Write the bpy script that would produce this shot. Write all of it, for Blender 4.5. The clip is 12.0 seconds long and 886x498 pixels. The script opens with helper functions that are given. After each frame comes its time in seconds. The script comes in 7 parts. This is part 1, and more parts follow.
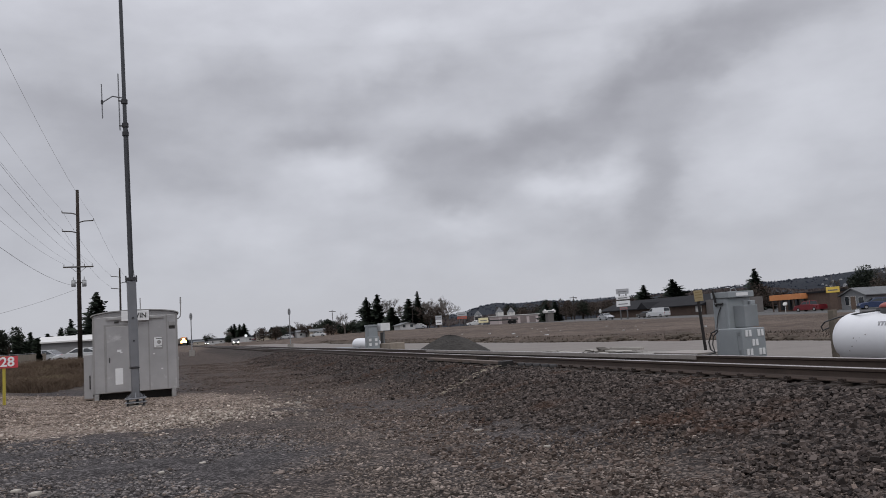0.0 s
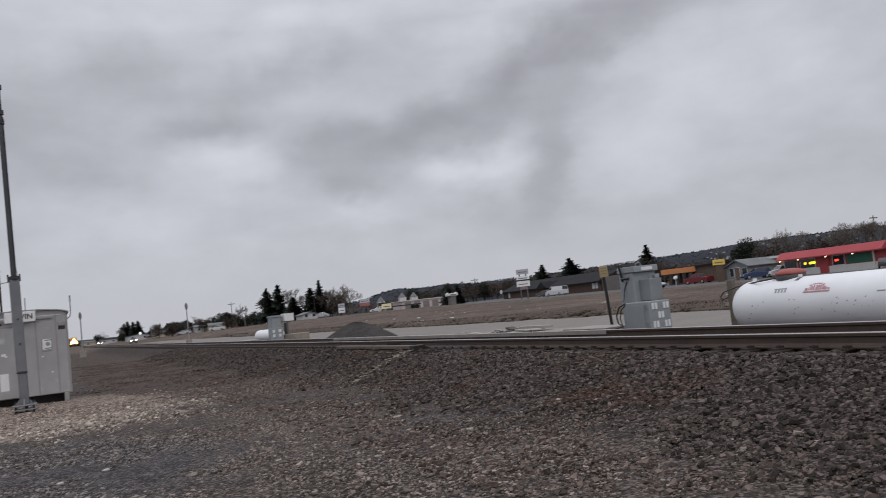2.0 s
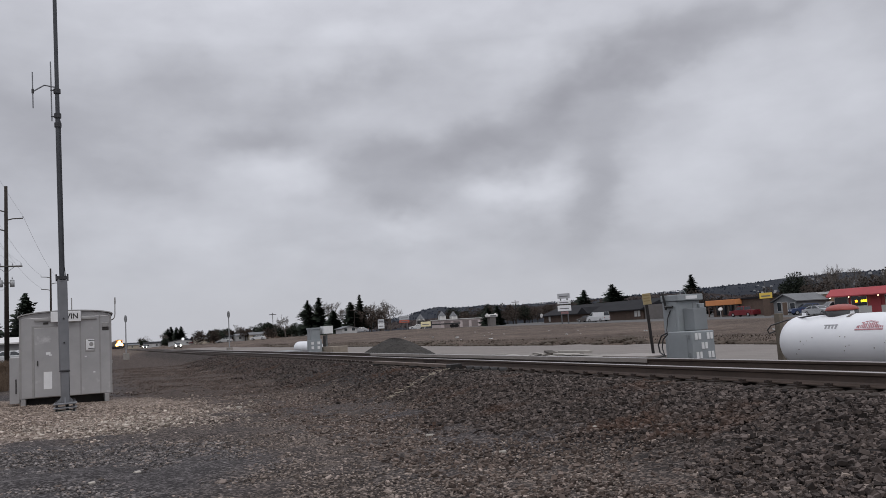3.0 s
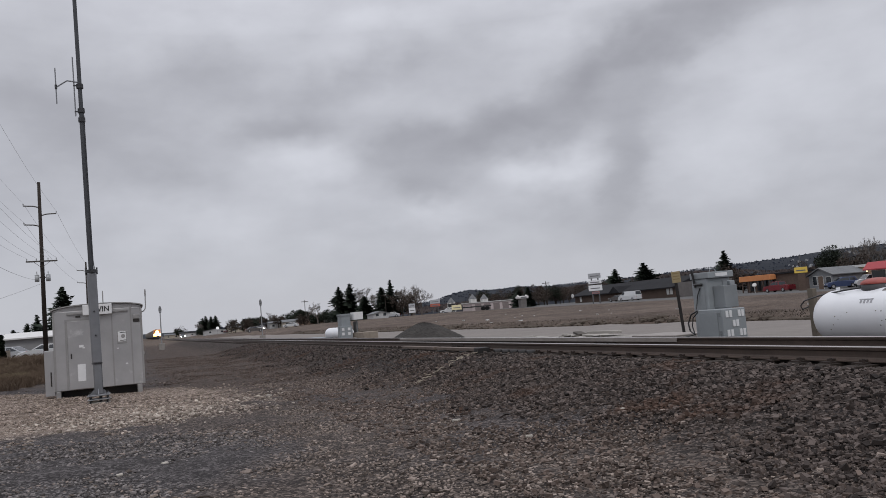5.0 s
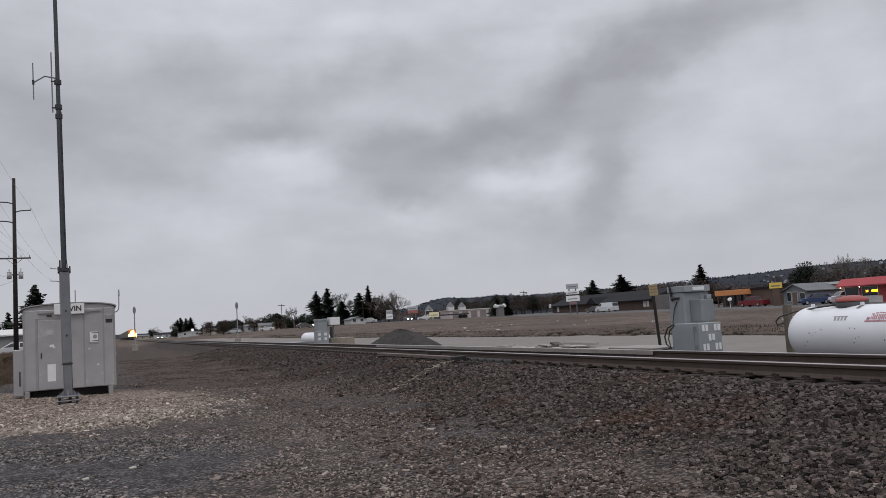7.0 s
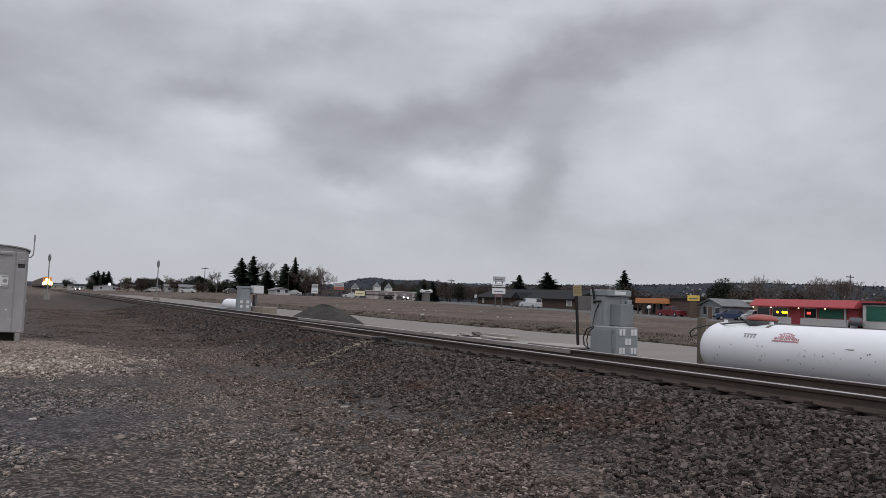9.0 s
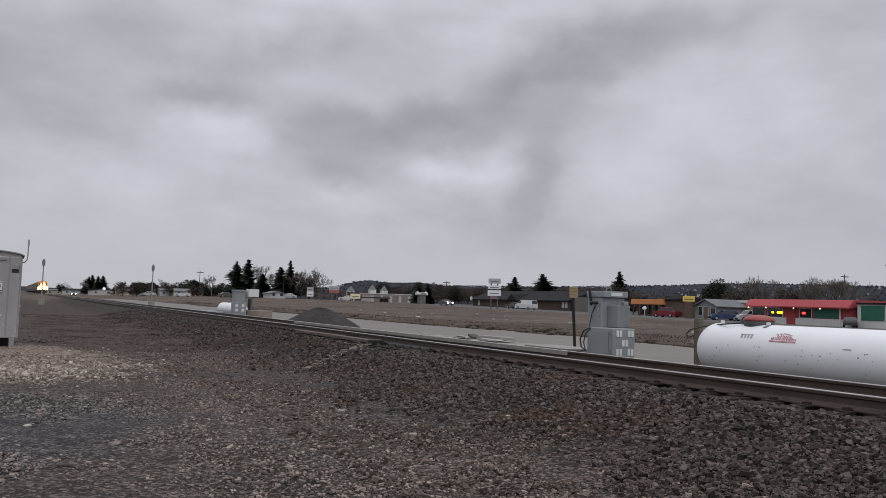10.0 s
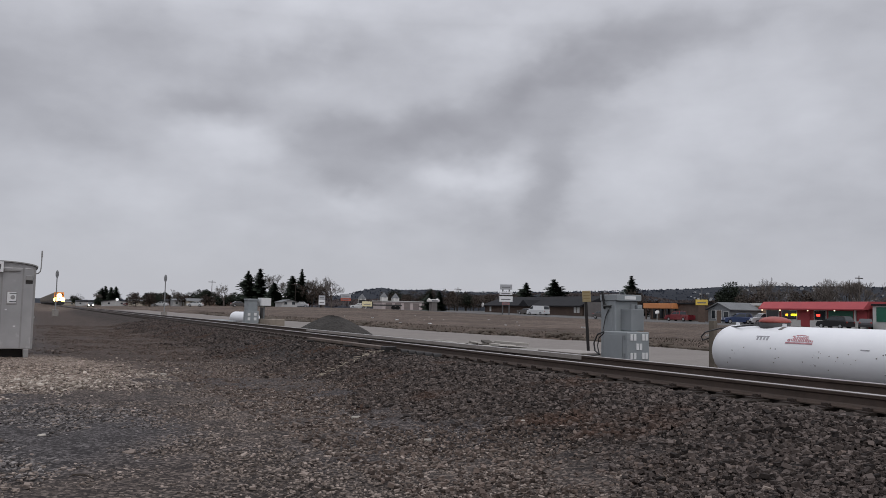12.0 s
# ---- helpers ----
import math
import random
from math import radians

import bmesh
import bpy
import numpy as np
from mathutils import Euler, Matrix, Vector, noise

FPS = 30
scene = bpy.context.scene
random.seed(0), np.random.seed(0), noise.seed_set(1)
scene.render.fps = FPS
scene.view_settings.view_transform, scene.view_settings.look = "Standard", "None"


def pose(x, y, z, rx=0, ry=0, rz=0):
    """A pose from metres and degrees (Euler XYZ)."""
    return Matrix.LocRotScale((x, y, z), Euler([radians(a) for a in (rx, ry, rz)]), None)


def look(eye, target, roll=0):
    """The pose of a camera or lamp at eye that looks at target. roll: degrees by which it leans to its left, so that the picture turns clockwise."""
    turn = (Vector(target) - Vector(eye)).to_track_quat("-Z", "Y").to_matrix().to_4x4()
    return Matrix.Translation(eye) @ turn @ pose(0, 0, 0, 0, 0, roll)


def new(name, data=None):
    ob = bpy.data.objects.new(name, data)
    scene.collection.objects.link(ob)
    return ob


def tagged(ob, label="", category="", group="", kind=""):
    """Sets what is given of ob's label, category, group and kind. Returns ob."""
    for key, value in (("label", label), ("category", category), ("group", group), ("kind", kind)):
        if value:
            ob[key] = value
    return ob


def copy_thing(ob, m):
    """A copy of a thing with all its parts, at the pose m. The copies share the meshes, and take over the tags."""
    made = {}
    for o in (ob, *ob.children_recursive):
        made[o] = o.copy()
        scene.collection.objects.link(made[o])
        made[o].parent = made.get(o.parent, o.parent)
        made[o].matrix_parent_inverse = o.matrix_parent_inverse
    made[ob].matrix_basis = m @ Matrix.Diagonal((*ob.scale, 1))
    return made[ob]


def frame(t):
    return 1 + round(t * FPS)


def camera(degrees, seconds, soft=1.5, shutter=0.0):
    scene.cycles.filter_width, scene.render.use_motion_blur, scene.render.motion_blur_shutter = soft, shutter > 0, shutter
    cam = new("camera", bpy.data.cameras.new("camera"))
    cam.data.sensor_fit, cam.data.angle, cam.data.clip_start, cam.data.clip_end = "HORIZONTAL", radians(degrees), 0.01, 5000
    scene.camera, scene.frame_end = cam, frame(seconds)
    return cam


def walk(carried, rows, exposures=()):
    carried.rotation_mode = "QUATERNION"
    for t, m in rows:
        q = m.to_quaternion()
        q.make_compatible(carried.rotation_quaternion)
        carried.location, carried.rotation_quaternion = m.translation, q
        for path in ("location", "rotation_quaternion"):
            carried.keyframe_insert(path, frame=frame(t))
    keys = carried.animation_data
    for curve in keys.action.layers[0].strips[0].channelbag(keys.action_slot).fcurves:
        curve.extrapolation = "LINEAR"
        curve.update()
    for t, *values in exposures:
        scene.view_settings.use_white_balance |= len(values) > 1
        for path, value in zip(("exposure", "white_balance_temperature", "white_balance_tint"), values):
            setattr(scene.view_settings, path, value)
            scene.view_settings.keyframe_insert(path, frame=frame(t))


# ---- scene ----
cam = camera(57.5, 12.0, soft=0.85, shutter=0.15)
PATH = [
    (0, (0.518, 0.081, 1.525), (1.17, 1.961, 1.718), -3.6),
    (0.3, (0.496, 0.116, 1.541), (1.026, 2.036, 1.715), -5.85),
    (0.5, (0.476, 0.128, 1.545), (0.832, 2.087, 1.731), -7.0),
    (0.7, (0.450, 0.131, 1.540), (0.734, 2.100, 1.751), -3.96),
    (1, (0.401, 0.132, 1.52), (0.616, 2.106, 1.76), -4.4),
    (1.2, (0.366, 0.137, 1.506), (0.682, 2.106, 1.652), -6.90),
    (1.3, (0.352, 0.147, 1.500), (0.728, 2.109, 1.593), -8.37),
    (1.5, (0.338, 0.202, 1.495), (0.889, 2.123, 1.559), -7.8),
    (1.7, (0.374, 0.310, 1.504), (1.063, 2.185, 1.588), -6.37),
    (2, (0.454, 0.43, 1.52), (1.332, 2.221, 1.657), -6.2),
    (2.2, (0.464, 0.435, 1.512), (1.404, 2.192, 1.682), -6.14),
    (2.5, (0.469, 0.44, 1.498), (1.344, 2.228, 1.691), -3.5),
    (3, (0.518, 0.523, 1.497), (1.303, 2.352, 1.691), -3.4),
    (3.2, (0.542, 0.543, 1.497), (1.320, 2.375, 1.693), -3.23),
    (4.8, (0.670, 0.592, 1.507), (1.368, 2.459, 1.676), -5.16),
    (5, (0.673, 0.6, 1.509), (1.389, 2.46, 1.667), -4.8),
    (5.5, (0.674, 0.636, 1.514), (1.415, 2.488, 1.655), -4.2),
    (6, (0.683, 0.676, 1.522), (1.435, 2.524, 1.665), -3.4),
    (6.5, (0.693, 0.682, 1.531), (1.45, 2.526, 1.693), -3.5),
    (7, (0.701, 0.66, 1.523), (1.466, 2.5, 1.695), -3.5),
    (7.5, (0.697, 0.611, 1.524), (1.48, 2.445, 1.68), -1.9),
    (7.7, (0.697, 0.612, 1.524), (1.524, 2.427, 1.668), -0.02),
    (9.3, (0.696, 0.665, 1.521), (1.619, 2.435, 1.649), 2.08),
    (9.5, (0.696, 0.674, 1.521), (1.621, 2.443, 1.651), 2.0),
    (10, (0.697, 0.696, 1.525), (1.626, 2.462, 1.66), 1.8),
    (10.5, (0.697, 0.71, 1.516), (1.627, 2.474, 1.661), 1.6),
    (11, (0.691, 0.693, 1.513), (1.616, 2.46, 1.664), 1.5),
    (11.5, (0.702, 0.734, 1.5), (1.62, 2.504, 1.653), 1.3),
    (12, (0.706, 0.749, 1.499), (1.61, 2.526, 1.65), 1.1),
]
walk(cam, [(t, look(eye, target, roll)) for t, eye, target, roll in PATH], [(0, 0.0), (9.3, 0.0), (10.5, -0.05), (12, -0.06)])

# ---- world, sun ----
def world_sky():
    """A Nishita base under a deck of grey cloud, with darker folds where the cloud is thick."""
    w = bpy.data.worlds.new("overcast_sky")
    scene.world = w
    w.use_nodes = True
    nt = w.node_tree
    nt.nodes.clear()
    N, L = nt.nodes.new, nt.links.new

    def math_(op, a, b=None, c=None, clamp=False):
        n = N("ShaderNodeMath")
        n.operation, n.use_clamp = op, clamp
        for i, v in enumerate((a, b, c)):
            if v is None:
                continue
            if isinstance(v, (int, float)):
                n.inputs[i].default_value = v
            else:
                L(v, n.inputs[i])
        return n.outputs[0]

    tc = N("ShaderNodeTexCoord")
    sep = N("ShaderNodeSeparateXYZ")
    L(tc.outputs["Generated"], sep.inputs[0])
    x, y, z = sep.outputs
    az = math_("MULTIPLY", math_("ARCTAN2", x, y), 57.2958)
    el = math_("MULTIPLY", math_("ARCSINE", z), 57.2958)

    def cloud_noise(scale, detail, rough, stretch, offset=0.0):
        v = N("ShaderNodeCombineXYZ")
        L(math_("MULTIPLY", az, 1.0 / 57.0), v.inputs[0])
        L(math_("MULTIPLY", el, stretch / 57.0), v.inputs[1])
        v.inputs[2].default_value = offset
        n = N("ShaderNodeTexNoise")
        L(v.outputs[0], n.inputs["Vector"])
        n.inputs["Scale"].default_value, n.inputs["Detail"].default_value = scale, detail
        n.inputs["Roughness"].default_value = rough
        return n.outputs["Fac"]

    n1 = cloud_noise(5.0, 5.0, 0.55, 1.7)
    n2 = cloud_noise(7.0, 4.0, 0.55, 1.4, 3.7)
    wx = math_("MULTIPLY", math_("SUBTRACT", n1, 0.5), 11.0)
    wy = math_("MULTIPLY", math_("SUBTRACT", n2, 0.5), 6.0)
    azw, elw = math_("ADD", az, wx), math_("ADD", el, wy)
    # folds of the cloud deck: azimuth, elevation, half width, half height, lean, depth
    folds = [
        (37.6, 17.3, 6.4, 1.6, 15.0, -0.66), (35.8, 13.6, 3.4, 2.2, 30.0, -0.26), (32.0, 15.4, 4.2, 1.5, 18.0, -0.34), (26.0, 12.5, 8.4, 2.0, 9.0, -0.66),
        (17.5, 12.0, 4.2, 1.2, 4.0, -0.30), (10.3, 14.1, 4.6, 1.15, 3.0, -0.52), (34.0, 8.2, 1.7, 3.4, -18.0, -0.46),
        (29.8, 5.9, 2.4, 1.6, -20.0, -0.26), (19.7, 9.3, 3.0, 0.95, 6.0, -0.34), (-2.0, 12.6, 5.2, 2.8, 0.0, -0.42),
        (15.5, 16.8, 7.0, 1.2, 4.0, -0.28), (-6.0, 15.8, 4.0, 1.6, 0.0, -0.26), (3.0, 16.8, 6.0, 1.6, 3.0, -0.24), (4.0, 10.5, 4.0, 1.8, 0.0, -0.18), (47.0, 19.0, 4.5, 1.0, 12.0, -0.24),
        (11.2, 11.4, 4.2, 1.15, 5.0, 0.34), (28.9, 9.1, 2.3, 1.5, 18.0, 0.52), (40.8, 9.0, 3.6, 3.2, 0.0, 0.24),
        (48.0, 13.0, 6.0, 4.2, 0.0, 0.30), (4.0, 20.0, 6.5, 1.4, 3.0, 0.22), (17.5, 19.8, 6.5, 1.5, 5.0, 0.28),
        (20.6, 7.3, 2.2, 0.9, 5.0, 0.26), (30.0, 19.2, 5.0, 1.2, 8.0, 0.20), (5.0, 8.2, 6.0, 1.6, 3.0, 0.14),
    ]
    n3 = cloud_noise(13.0, 5.0, 0.5, 1.9, 8.1)
    n4 = cloud_noise(2.6, 2.0, 0.4, 2.2, 5.3)
    total = math_("MULTIPLY_ADD", math_("SUBTRACT", n3, 0.5), 0.62, math_("MULTIPLY", math_("SUBTRACT", n4, 0.5), 0.5))
    for a0, e0, ww, hh, lean, depth in folds:
        c, s = math.cos(radians(lean)), math.sin(radians(lean))
        da, de = math_("SUBTRACT", azw, a0), math_("SUBTRACT", elw, e0)
        u = math_("DIVIDE", math_("ADD", math_("MULTIPLY", da, c), math_("MULTIPLY", de, s)), ww)
        v = math_("DIVIDE", math_("SUBTRACT", math_("MULTIPLY", de, c), math_("MULTIPLY", da, s)), hh)
        r2 = math_("ADD", math_("MULTIPLY", u, u), math_("MULTIPLY", v, v))
        g = math_("POWER", 2.718, math_("MULTIPLY", r2, -1.0))
        total = math_("MULTIPLY_ADD", g, depth, total)
    # soft floor towards the horizon, where the folds close up
    low = math_("DIVIDE", el, 6.0, clamp=True)
    total = math_("MULTIPLY", total, low)
    fac = math_("MULTIPLY_ADD", total, 0.46, 0.645, clamp=True)
    ramp = N("ShaderNodeValToRGB")
    L(fac, ramp.inputs[0])
    e = ramp.color_ramp.elements
    e[0].position, e[0].color = 0.0, (0.225, 0.222, 0.252, 1)
    e[1].position, e[1].color = 1.0, (0.72, 0.735, 0.80, 1)
    m = ramp.color_ramp.elements.new(0.5)
    m.color = (0.432, 0.438, 0.482, 1)
    # an overcast sky is brightest overhead
    up = math_("MULTIPLY_ADD", math_("POWER", math_("MAXIMUM", math_("SUBTRACT", math_("SINE", math_("MULTIPLY", el, 0.01745)), 0.34), 0.0), 0.7), 1.75, 1.0)
    deck = N("ShaderNodeVectorMath")
    deck.operation = "SCALE"
    L(ramp.outputs[0], deck.inputs[0])
    L(up, deck.inputs[3])
    sky = N("ShaderNodeTexSky")
    sky.sky_type, sky.sun_disc = "NISHITA", False
    sky.sun_elevation, sky.sun_rotation = radians(42), radians(200)
    b1, b2 = N("ShaderNodeBackground"), N("ShaderNodeBackground")
    L(sky.outputs[0], b1.inputs[0])
    b1.inputs[1].default_value = 0.08
    L(deck.outputs[0], b2.inputs[0])
    b2.inputs[1].default_value = 1.0
    mix = N("ShaderNodeMixShader")
    mix.inputs[0].default_value = 0.96
    L(b1.outputs[0], mix.inputs[1])
    L(b2.outputs[0], mix.inputs[2])
    out = N("ShaderNodeOutputWorld")
    L(mix.outputs[0], out.inputs[0])


world_sky()
sun_data = bpy.data.lights.new("sun", "SUN")
sun_data.energy, sun_data.angle, sun_data.color = 0.6, radians(25), (1.0, 0.97, 0.92)
sun = new("sun", sun_data)
sun.matrix_basis = look((0, 0, 50), (13, 36, 4))


# ---- materials ----
MATS = {}


def surface(name, dark, light, scale=8.0, rough=0.7, metal=0.0, bump=0.2, bump_scale=None, island=0.0, random_ob=0.0, wear_sheen=None, wear_sheen_amount=0.0, wear_sheen_scale=None):
    """A surface with two scales of tone, fine relief and, where given, patches of wear or painted sheen."""
    if name in MATS:
        return MATS[name]
    m = bpy.data.materials.new(name)
    m.use_nodes = True
    nt = m.node_tree
    N, L = nt.nodes.new, nt.links.new
    bsdf = nt.nodes["Principled BSDF"]
    tc = N("ShaderNodeTexCoord")

    def tex(s, detail=6.0):
        n = N("ShaderNodeTexNoise")
        L(tc.outputs["Object"], n.inputs["Vector"])
        n.inputs["Scale"].default_value, n.inputs["Detail"].default_value, n.inputs["Roughness"].default_value = s, detail, 0.62
        return n.outputs["Fac"]

    def mth(op, a, b, clamp=True):
        n = N("ShaderNodeMath")
        n.operation, n.use_clamp = op, clamp
        for i, v in enumerate((a, b)):
            if isinstance(v, (int, float)):
                n.inputs[i].default_value = v
            else:
                L(v, n.inputs[i])
        return n.outputs[0]

    fine, coarse = tex(scale), tex(scale / 7.0, 3.0)
    f = mth("ADD", mth("MULTIPLY", fine, 0.55), mth("MULTIPLY", coarse, 0.45))
    if island:
        g = N("ShaderNodeNewGeometry")
        f = mth("ADD", mth("MULTIPLY", f, 1.0 - island), mth("MULTIPLY", g.outputs["Random Per Island"], island))
    if random_ob:
        g = N("ShaderNodeObjectInfo")
        f = mth("ADD", mth("MULTIPLY", f, 1.0 - random_ob), mth("MULTIPLY", g.outputs["Random"], random_ob))
    ramp = N("ShaderNodeValToRGB")
    L(f, ramp.inputs[0])
    a, b = ramp.color_ramp.elements
    spread = 0.5 * (1.0 - max(island, random_ob)) * 0.55
    a.position, a.color = 0.0 + spread, (*dark, 1)
    b.position, b.color = 1.0 - spread, (*light, 1)
    col = ramp.outputs[0]
    if wear_sheen:
        mask = N("ShaderNodeValToRGB")
        L(tex(wear_sheen_scale or scale / 3.0, 8.0), mask.inputs[0])
        p, q = mask.color_ramp.elements
        p.position, q.position = 0.72 - 0.35 * wear_sheen_amount, 0.80 - 0.35 * wear_sheen_amount
        mx = N("ShaderNodeMix")
        mx.data_type = "RGBA"
        L(mask.outputs[0], mx.inputs["Factor"])
        L(col, mx.inputs["A"])
        mx.inputs["B"].default_value = (*wear_sheen, 1)
        col = mx.outputs["Result"]
    L(col, bsdf.inputs["Base Color"])
    rr = mth("ADD", mth("MULTIPLY", fine, 0.25), rough - 0.12)
    L(rr, bsdf.inputs["Roughness"])
    bsdf.inputs["Metallic"].default_value = metal
    if rough >= 0.85:
        bsdf.inputs["Specular IOR Level"].default_value = 0.2
    if bump:
        bp = N("ShaderNodeBump")
        bp.inputs["Strength"].default_value, bp.inputs["Distance"].default_value = bump, 0.02
        L(tex(bump_scale or scale * 3.0), bp.inputs["Height"])
        L(bp.outputs[0], bsdf.inputs["Normal"])
    MATS[name] = m
    return m


def glow(name, colour, strength):
    if name not in MATS:
        m = bpy.data.materials.new(name)
        m.use_nodes = True
        b = m.node_tree.nodes["Principled BSDF"]
        b.inputs["Base Color"].default_value = (*colour, 1)
        b.inputs["Emission Color"].default_value = (*colour, 1)
        b.inputs["Emission Strength"].default_value = strength
        MATS[name] = m
    return MATS[name]


def glass(name="window_glass"):
    if name not in MATS:
        m = bpy.data.materials.new(name)
        m.use_nodes = True
        b = m.node_tree.nodes["Principled BSDF"]
        b.inputs["Base Color"].default_value = (0.025, 0.03, 0.035, 1)
        b.inputs["Roughness"].default_value = 0.06
        b.inputs["IOR"].default_value = 1.5
        MATS[name] = m
    return MATS[name]


def ground_material():
    """Dark ballast beside the rails, grey-brown yard gravel, pale gravel by the hut, dry grass beyond."""
    m = bpy.data.materials.new("yard_ground")
    m.use_nodes = True
    nt = m.node_tree
    N, L = nt.nodes.new, nt.links.new
    bsdf = nt.nodes["Principled BSDF"]
    tc = N("ShaderNodeTexCoord")
    sep = N("ShaderNodeSeparateXYZ")
    L(tc.outputs["Object"], sep.inputs[0])

    def tex(s, detail=8.0, rough=0.65):
        n = N("ShaderNodeTexNoise")
        L(tc.outputs["Object"], n.inputs["Vector"])
        n.inputs["Scale"].default_value, n.inputs["Detail"].default_value, n.inputs["Roughness"].default_value = s, detail, rough
        return n.outputs["Fac"]

    def mth(op, a, b=0.0, clamp=False):
        n = N("ShaderNodeMath")
        n.operation, n.use_clamp = op, clamp
        for i, v in enumerate((a, b)):
            if isinstance(v, (int, float)):
                n.inputs[i].default_value = v
            else:
                L(v, n.inputs[i])
        return n.outputs[0]

    def step(v, a, b):
        n = N("ShaderNodeMapRange")
        n.interpolation_type = "SMOOTHSTEP"
        L(v, n.inputs[0])
        n.inputs[1].default_value, n.inputs[2].default_value = a, b
        return n.outputs[0]

    def ramp(f, *stops):
        n = N("ShaderNodeValToRGB")
        L(f, n.inputs[0])
        els = n.color_ramp.elements
        while len(els) < len(stops):
            els.new(0.5)
        for e, (p, c) in zip(els, stops):
            e.position, e.color = p, (*c, 1)
        return n.outputs[0]

    def mix(f, a, b):
        n = N("ShaderNodeMix")
        n.data_type = "RGBA"
        L(f, n.inputs["Factor"])
        L(a, n.inputs["A"])
        L(b, n.inputs["B"])
        return n.outputs["Result"]

    wob = mth("MULTIPLY", mth("SUBTRACT", tex(0.35, 5.0), 0.5), 3.2)
    wob2 = mth("MULTIPLY", mth("SUBTRACT", tex(0.16, 5.0), 0.5), 9.0)
    x, y = mth("ADD", sep.outputs[0], wob), mth("ADD", sep.outputs[1], wob2)
    fine, mid, big = tex(26.0, 4.0, 0.8), tex(2.2), tex(0.3, 4.0)
    cells = N("ShaderNodeTexVoronoi")
    L(tc.outputs["Object"], cells.inputs["Vector"])
    cells.inputs["Scale"].default_value = 34.0
    pick = N("ShaderNodeSeparateColor")
    L(cells.outputs["Color"], pick.inputs[0])
    grain = mth("ADD", mth("MULTIPLY", mth("POWER", pick.outputs[0], 1.8), 0.42), mth("ADD", mth("MULTIPLY", fine, 0.25), mth("MULTIPLY", mid, 0.40)))
    yard = ramp(grain, (0.34, (0.0235, 0.0185, 0.0165)), (0.52, (0.0728, 0.0580, 0.0502)), (0.74, (0.1766, 0.1430, 0.1231)))
    blue = ramp(grain, (0.34, (0.0214, 0.0182, 0.0182)), (0.54, (0.0642, 0.0550, 0.0542)), (0.76, (0.1498, 0.1300, 0.1251)))
    brown = ramp(grain, (0.36, (0.0278, 0.0200, 0.0163)), (0.52, (0.0706, 0.0520, 0.0433)), (0.72, (0.1391, 0.1060, 0.0886)))
    # ballast tones are lowered to paint in the shade between the loose stones
    ballast = ramp(grain, (0.36, (0.0064, 0.0052, 0.0047)), (0.54, (0.0278, 0.0220, 0.0197)), (0.74, (0.0910, 0.0730, 0.0650)))
    pale = ramp(grain, (0.36, (0.1017, 0.0760, 0.0591)), (0.52, (0.2193, 0.1720, 0.1379)), (0.74, (0.4494, 0.3700, 0.3152)))
    grass = ramp(mth("ADD", mth("MULTIPLY", grain, 0.35), mth("ADD", mth("MULTIPLY", tex(0.7, 7.0), 0.35), mth("MULTIPLY", tex(0.09, 5.0), 0.34))), (0.36, (0.0364, 0.0260, 0.0197)), (0.5, (0.0920, 0.0690, 0.0552)), (0.62, (0.1658, 0.1280, 0.1044)))
    col = mix(step(tex(0.24, 5.0), 0.44, 0.60), yard, blue)
    xp, yp = mth("ADD", sep.outputs[0], mth("MULTIPLY", wob, 0.4)), mth("ADD", sep.outputs[1], mth("MULTIPLY", wob2, 0.35))
    # grey-blue crushed stone in front of the pale pad
    bx, by = mth("DIVIDE", mth("ADD", xp, 1.6), 4.2), mth("DIVIDE", mth("SUBTRACT", yp, 11.6), 3.6)
    slate = mth("SUBTRACT", 1.0, step(mth("ADD", mth("MULTIPLY", bx, bx), mth("MULTIPLY", by, by)), 0.6, 1.2))
    col = mix(slate, col, ramp(grain, (0.34, (0.0230, 0.0202, 0.0200)), (0.54, (0.0665, 0.0592, 0.0588)), (0.76, (0.152, 0.138, 0.136))))
    # brown fines on the flank of the roadbed further down the line
    far_brown = mth("MULTIPLY", step(y, 15.0, 24.0), step(x, 0.6, 2.0), True)
    col = mix(far_brown, col, brown)
    slope = mth("MULTIPLY", step(x, 5.4, 7.0), mth("SUBTRACT", 1.0, step(x, 11.8, 13.0)), True)
    near = mth("SUBTRACT", 1.0, mth("MULTIPLY", step(y, 22.0, 40.0), 0.35), True)
    col = mix(mth("MULTIPLY", slope, near, True), col, ballast)
    # pale gravel pad round the hut and the mast
    dx, dy = mth("DIVIDE", mth("ADD", xp, 2.6), 5.6), mth("DIVIDE", mth("SUBTRACT", yp, 21.6), 6.6)
    pad = mth("SUBTRACT", 1.0, step(mth("ADD", mth("MULTIPLY", dx, dx), mth("MULTIPLY", dy, dy)), 0.72, 1.12))
    col = mix(pad, col, pale)
    left = mth("SUBTRACT", 1.0, step(x, -5.6, -3.6))
    left = mth("MULTIPLY", left, step(y, 12.0, 17.0), True)
    col = mix(left, col, grass)
    bank = mth("MULTIPLY", step(sep.outputs[0], 22.4, 23.4), step(sep.outputs[0], -1.0, 1.0), True)
    col = mix(bank, col, grass)
    distance = step(sep.outputs[1], 130.0, 190.0)
    col = mix(distance, col, grass)
    lot = step(sep.outputs[0], 88.0, 91.0)
    asphalt = ramp(grain, (0.3, (0.075, 0.074, 0.074)), (0.7, (0.15, 0.148, 0.145)))
    col = mix(lot, col, asphalt)
    L(col, bsdf.inputs["Base Color"])
    bsdf.inputs["Roughness"].default_value = 0.95
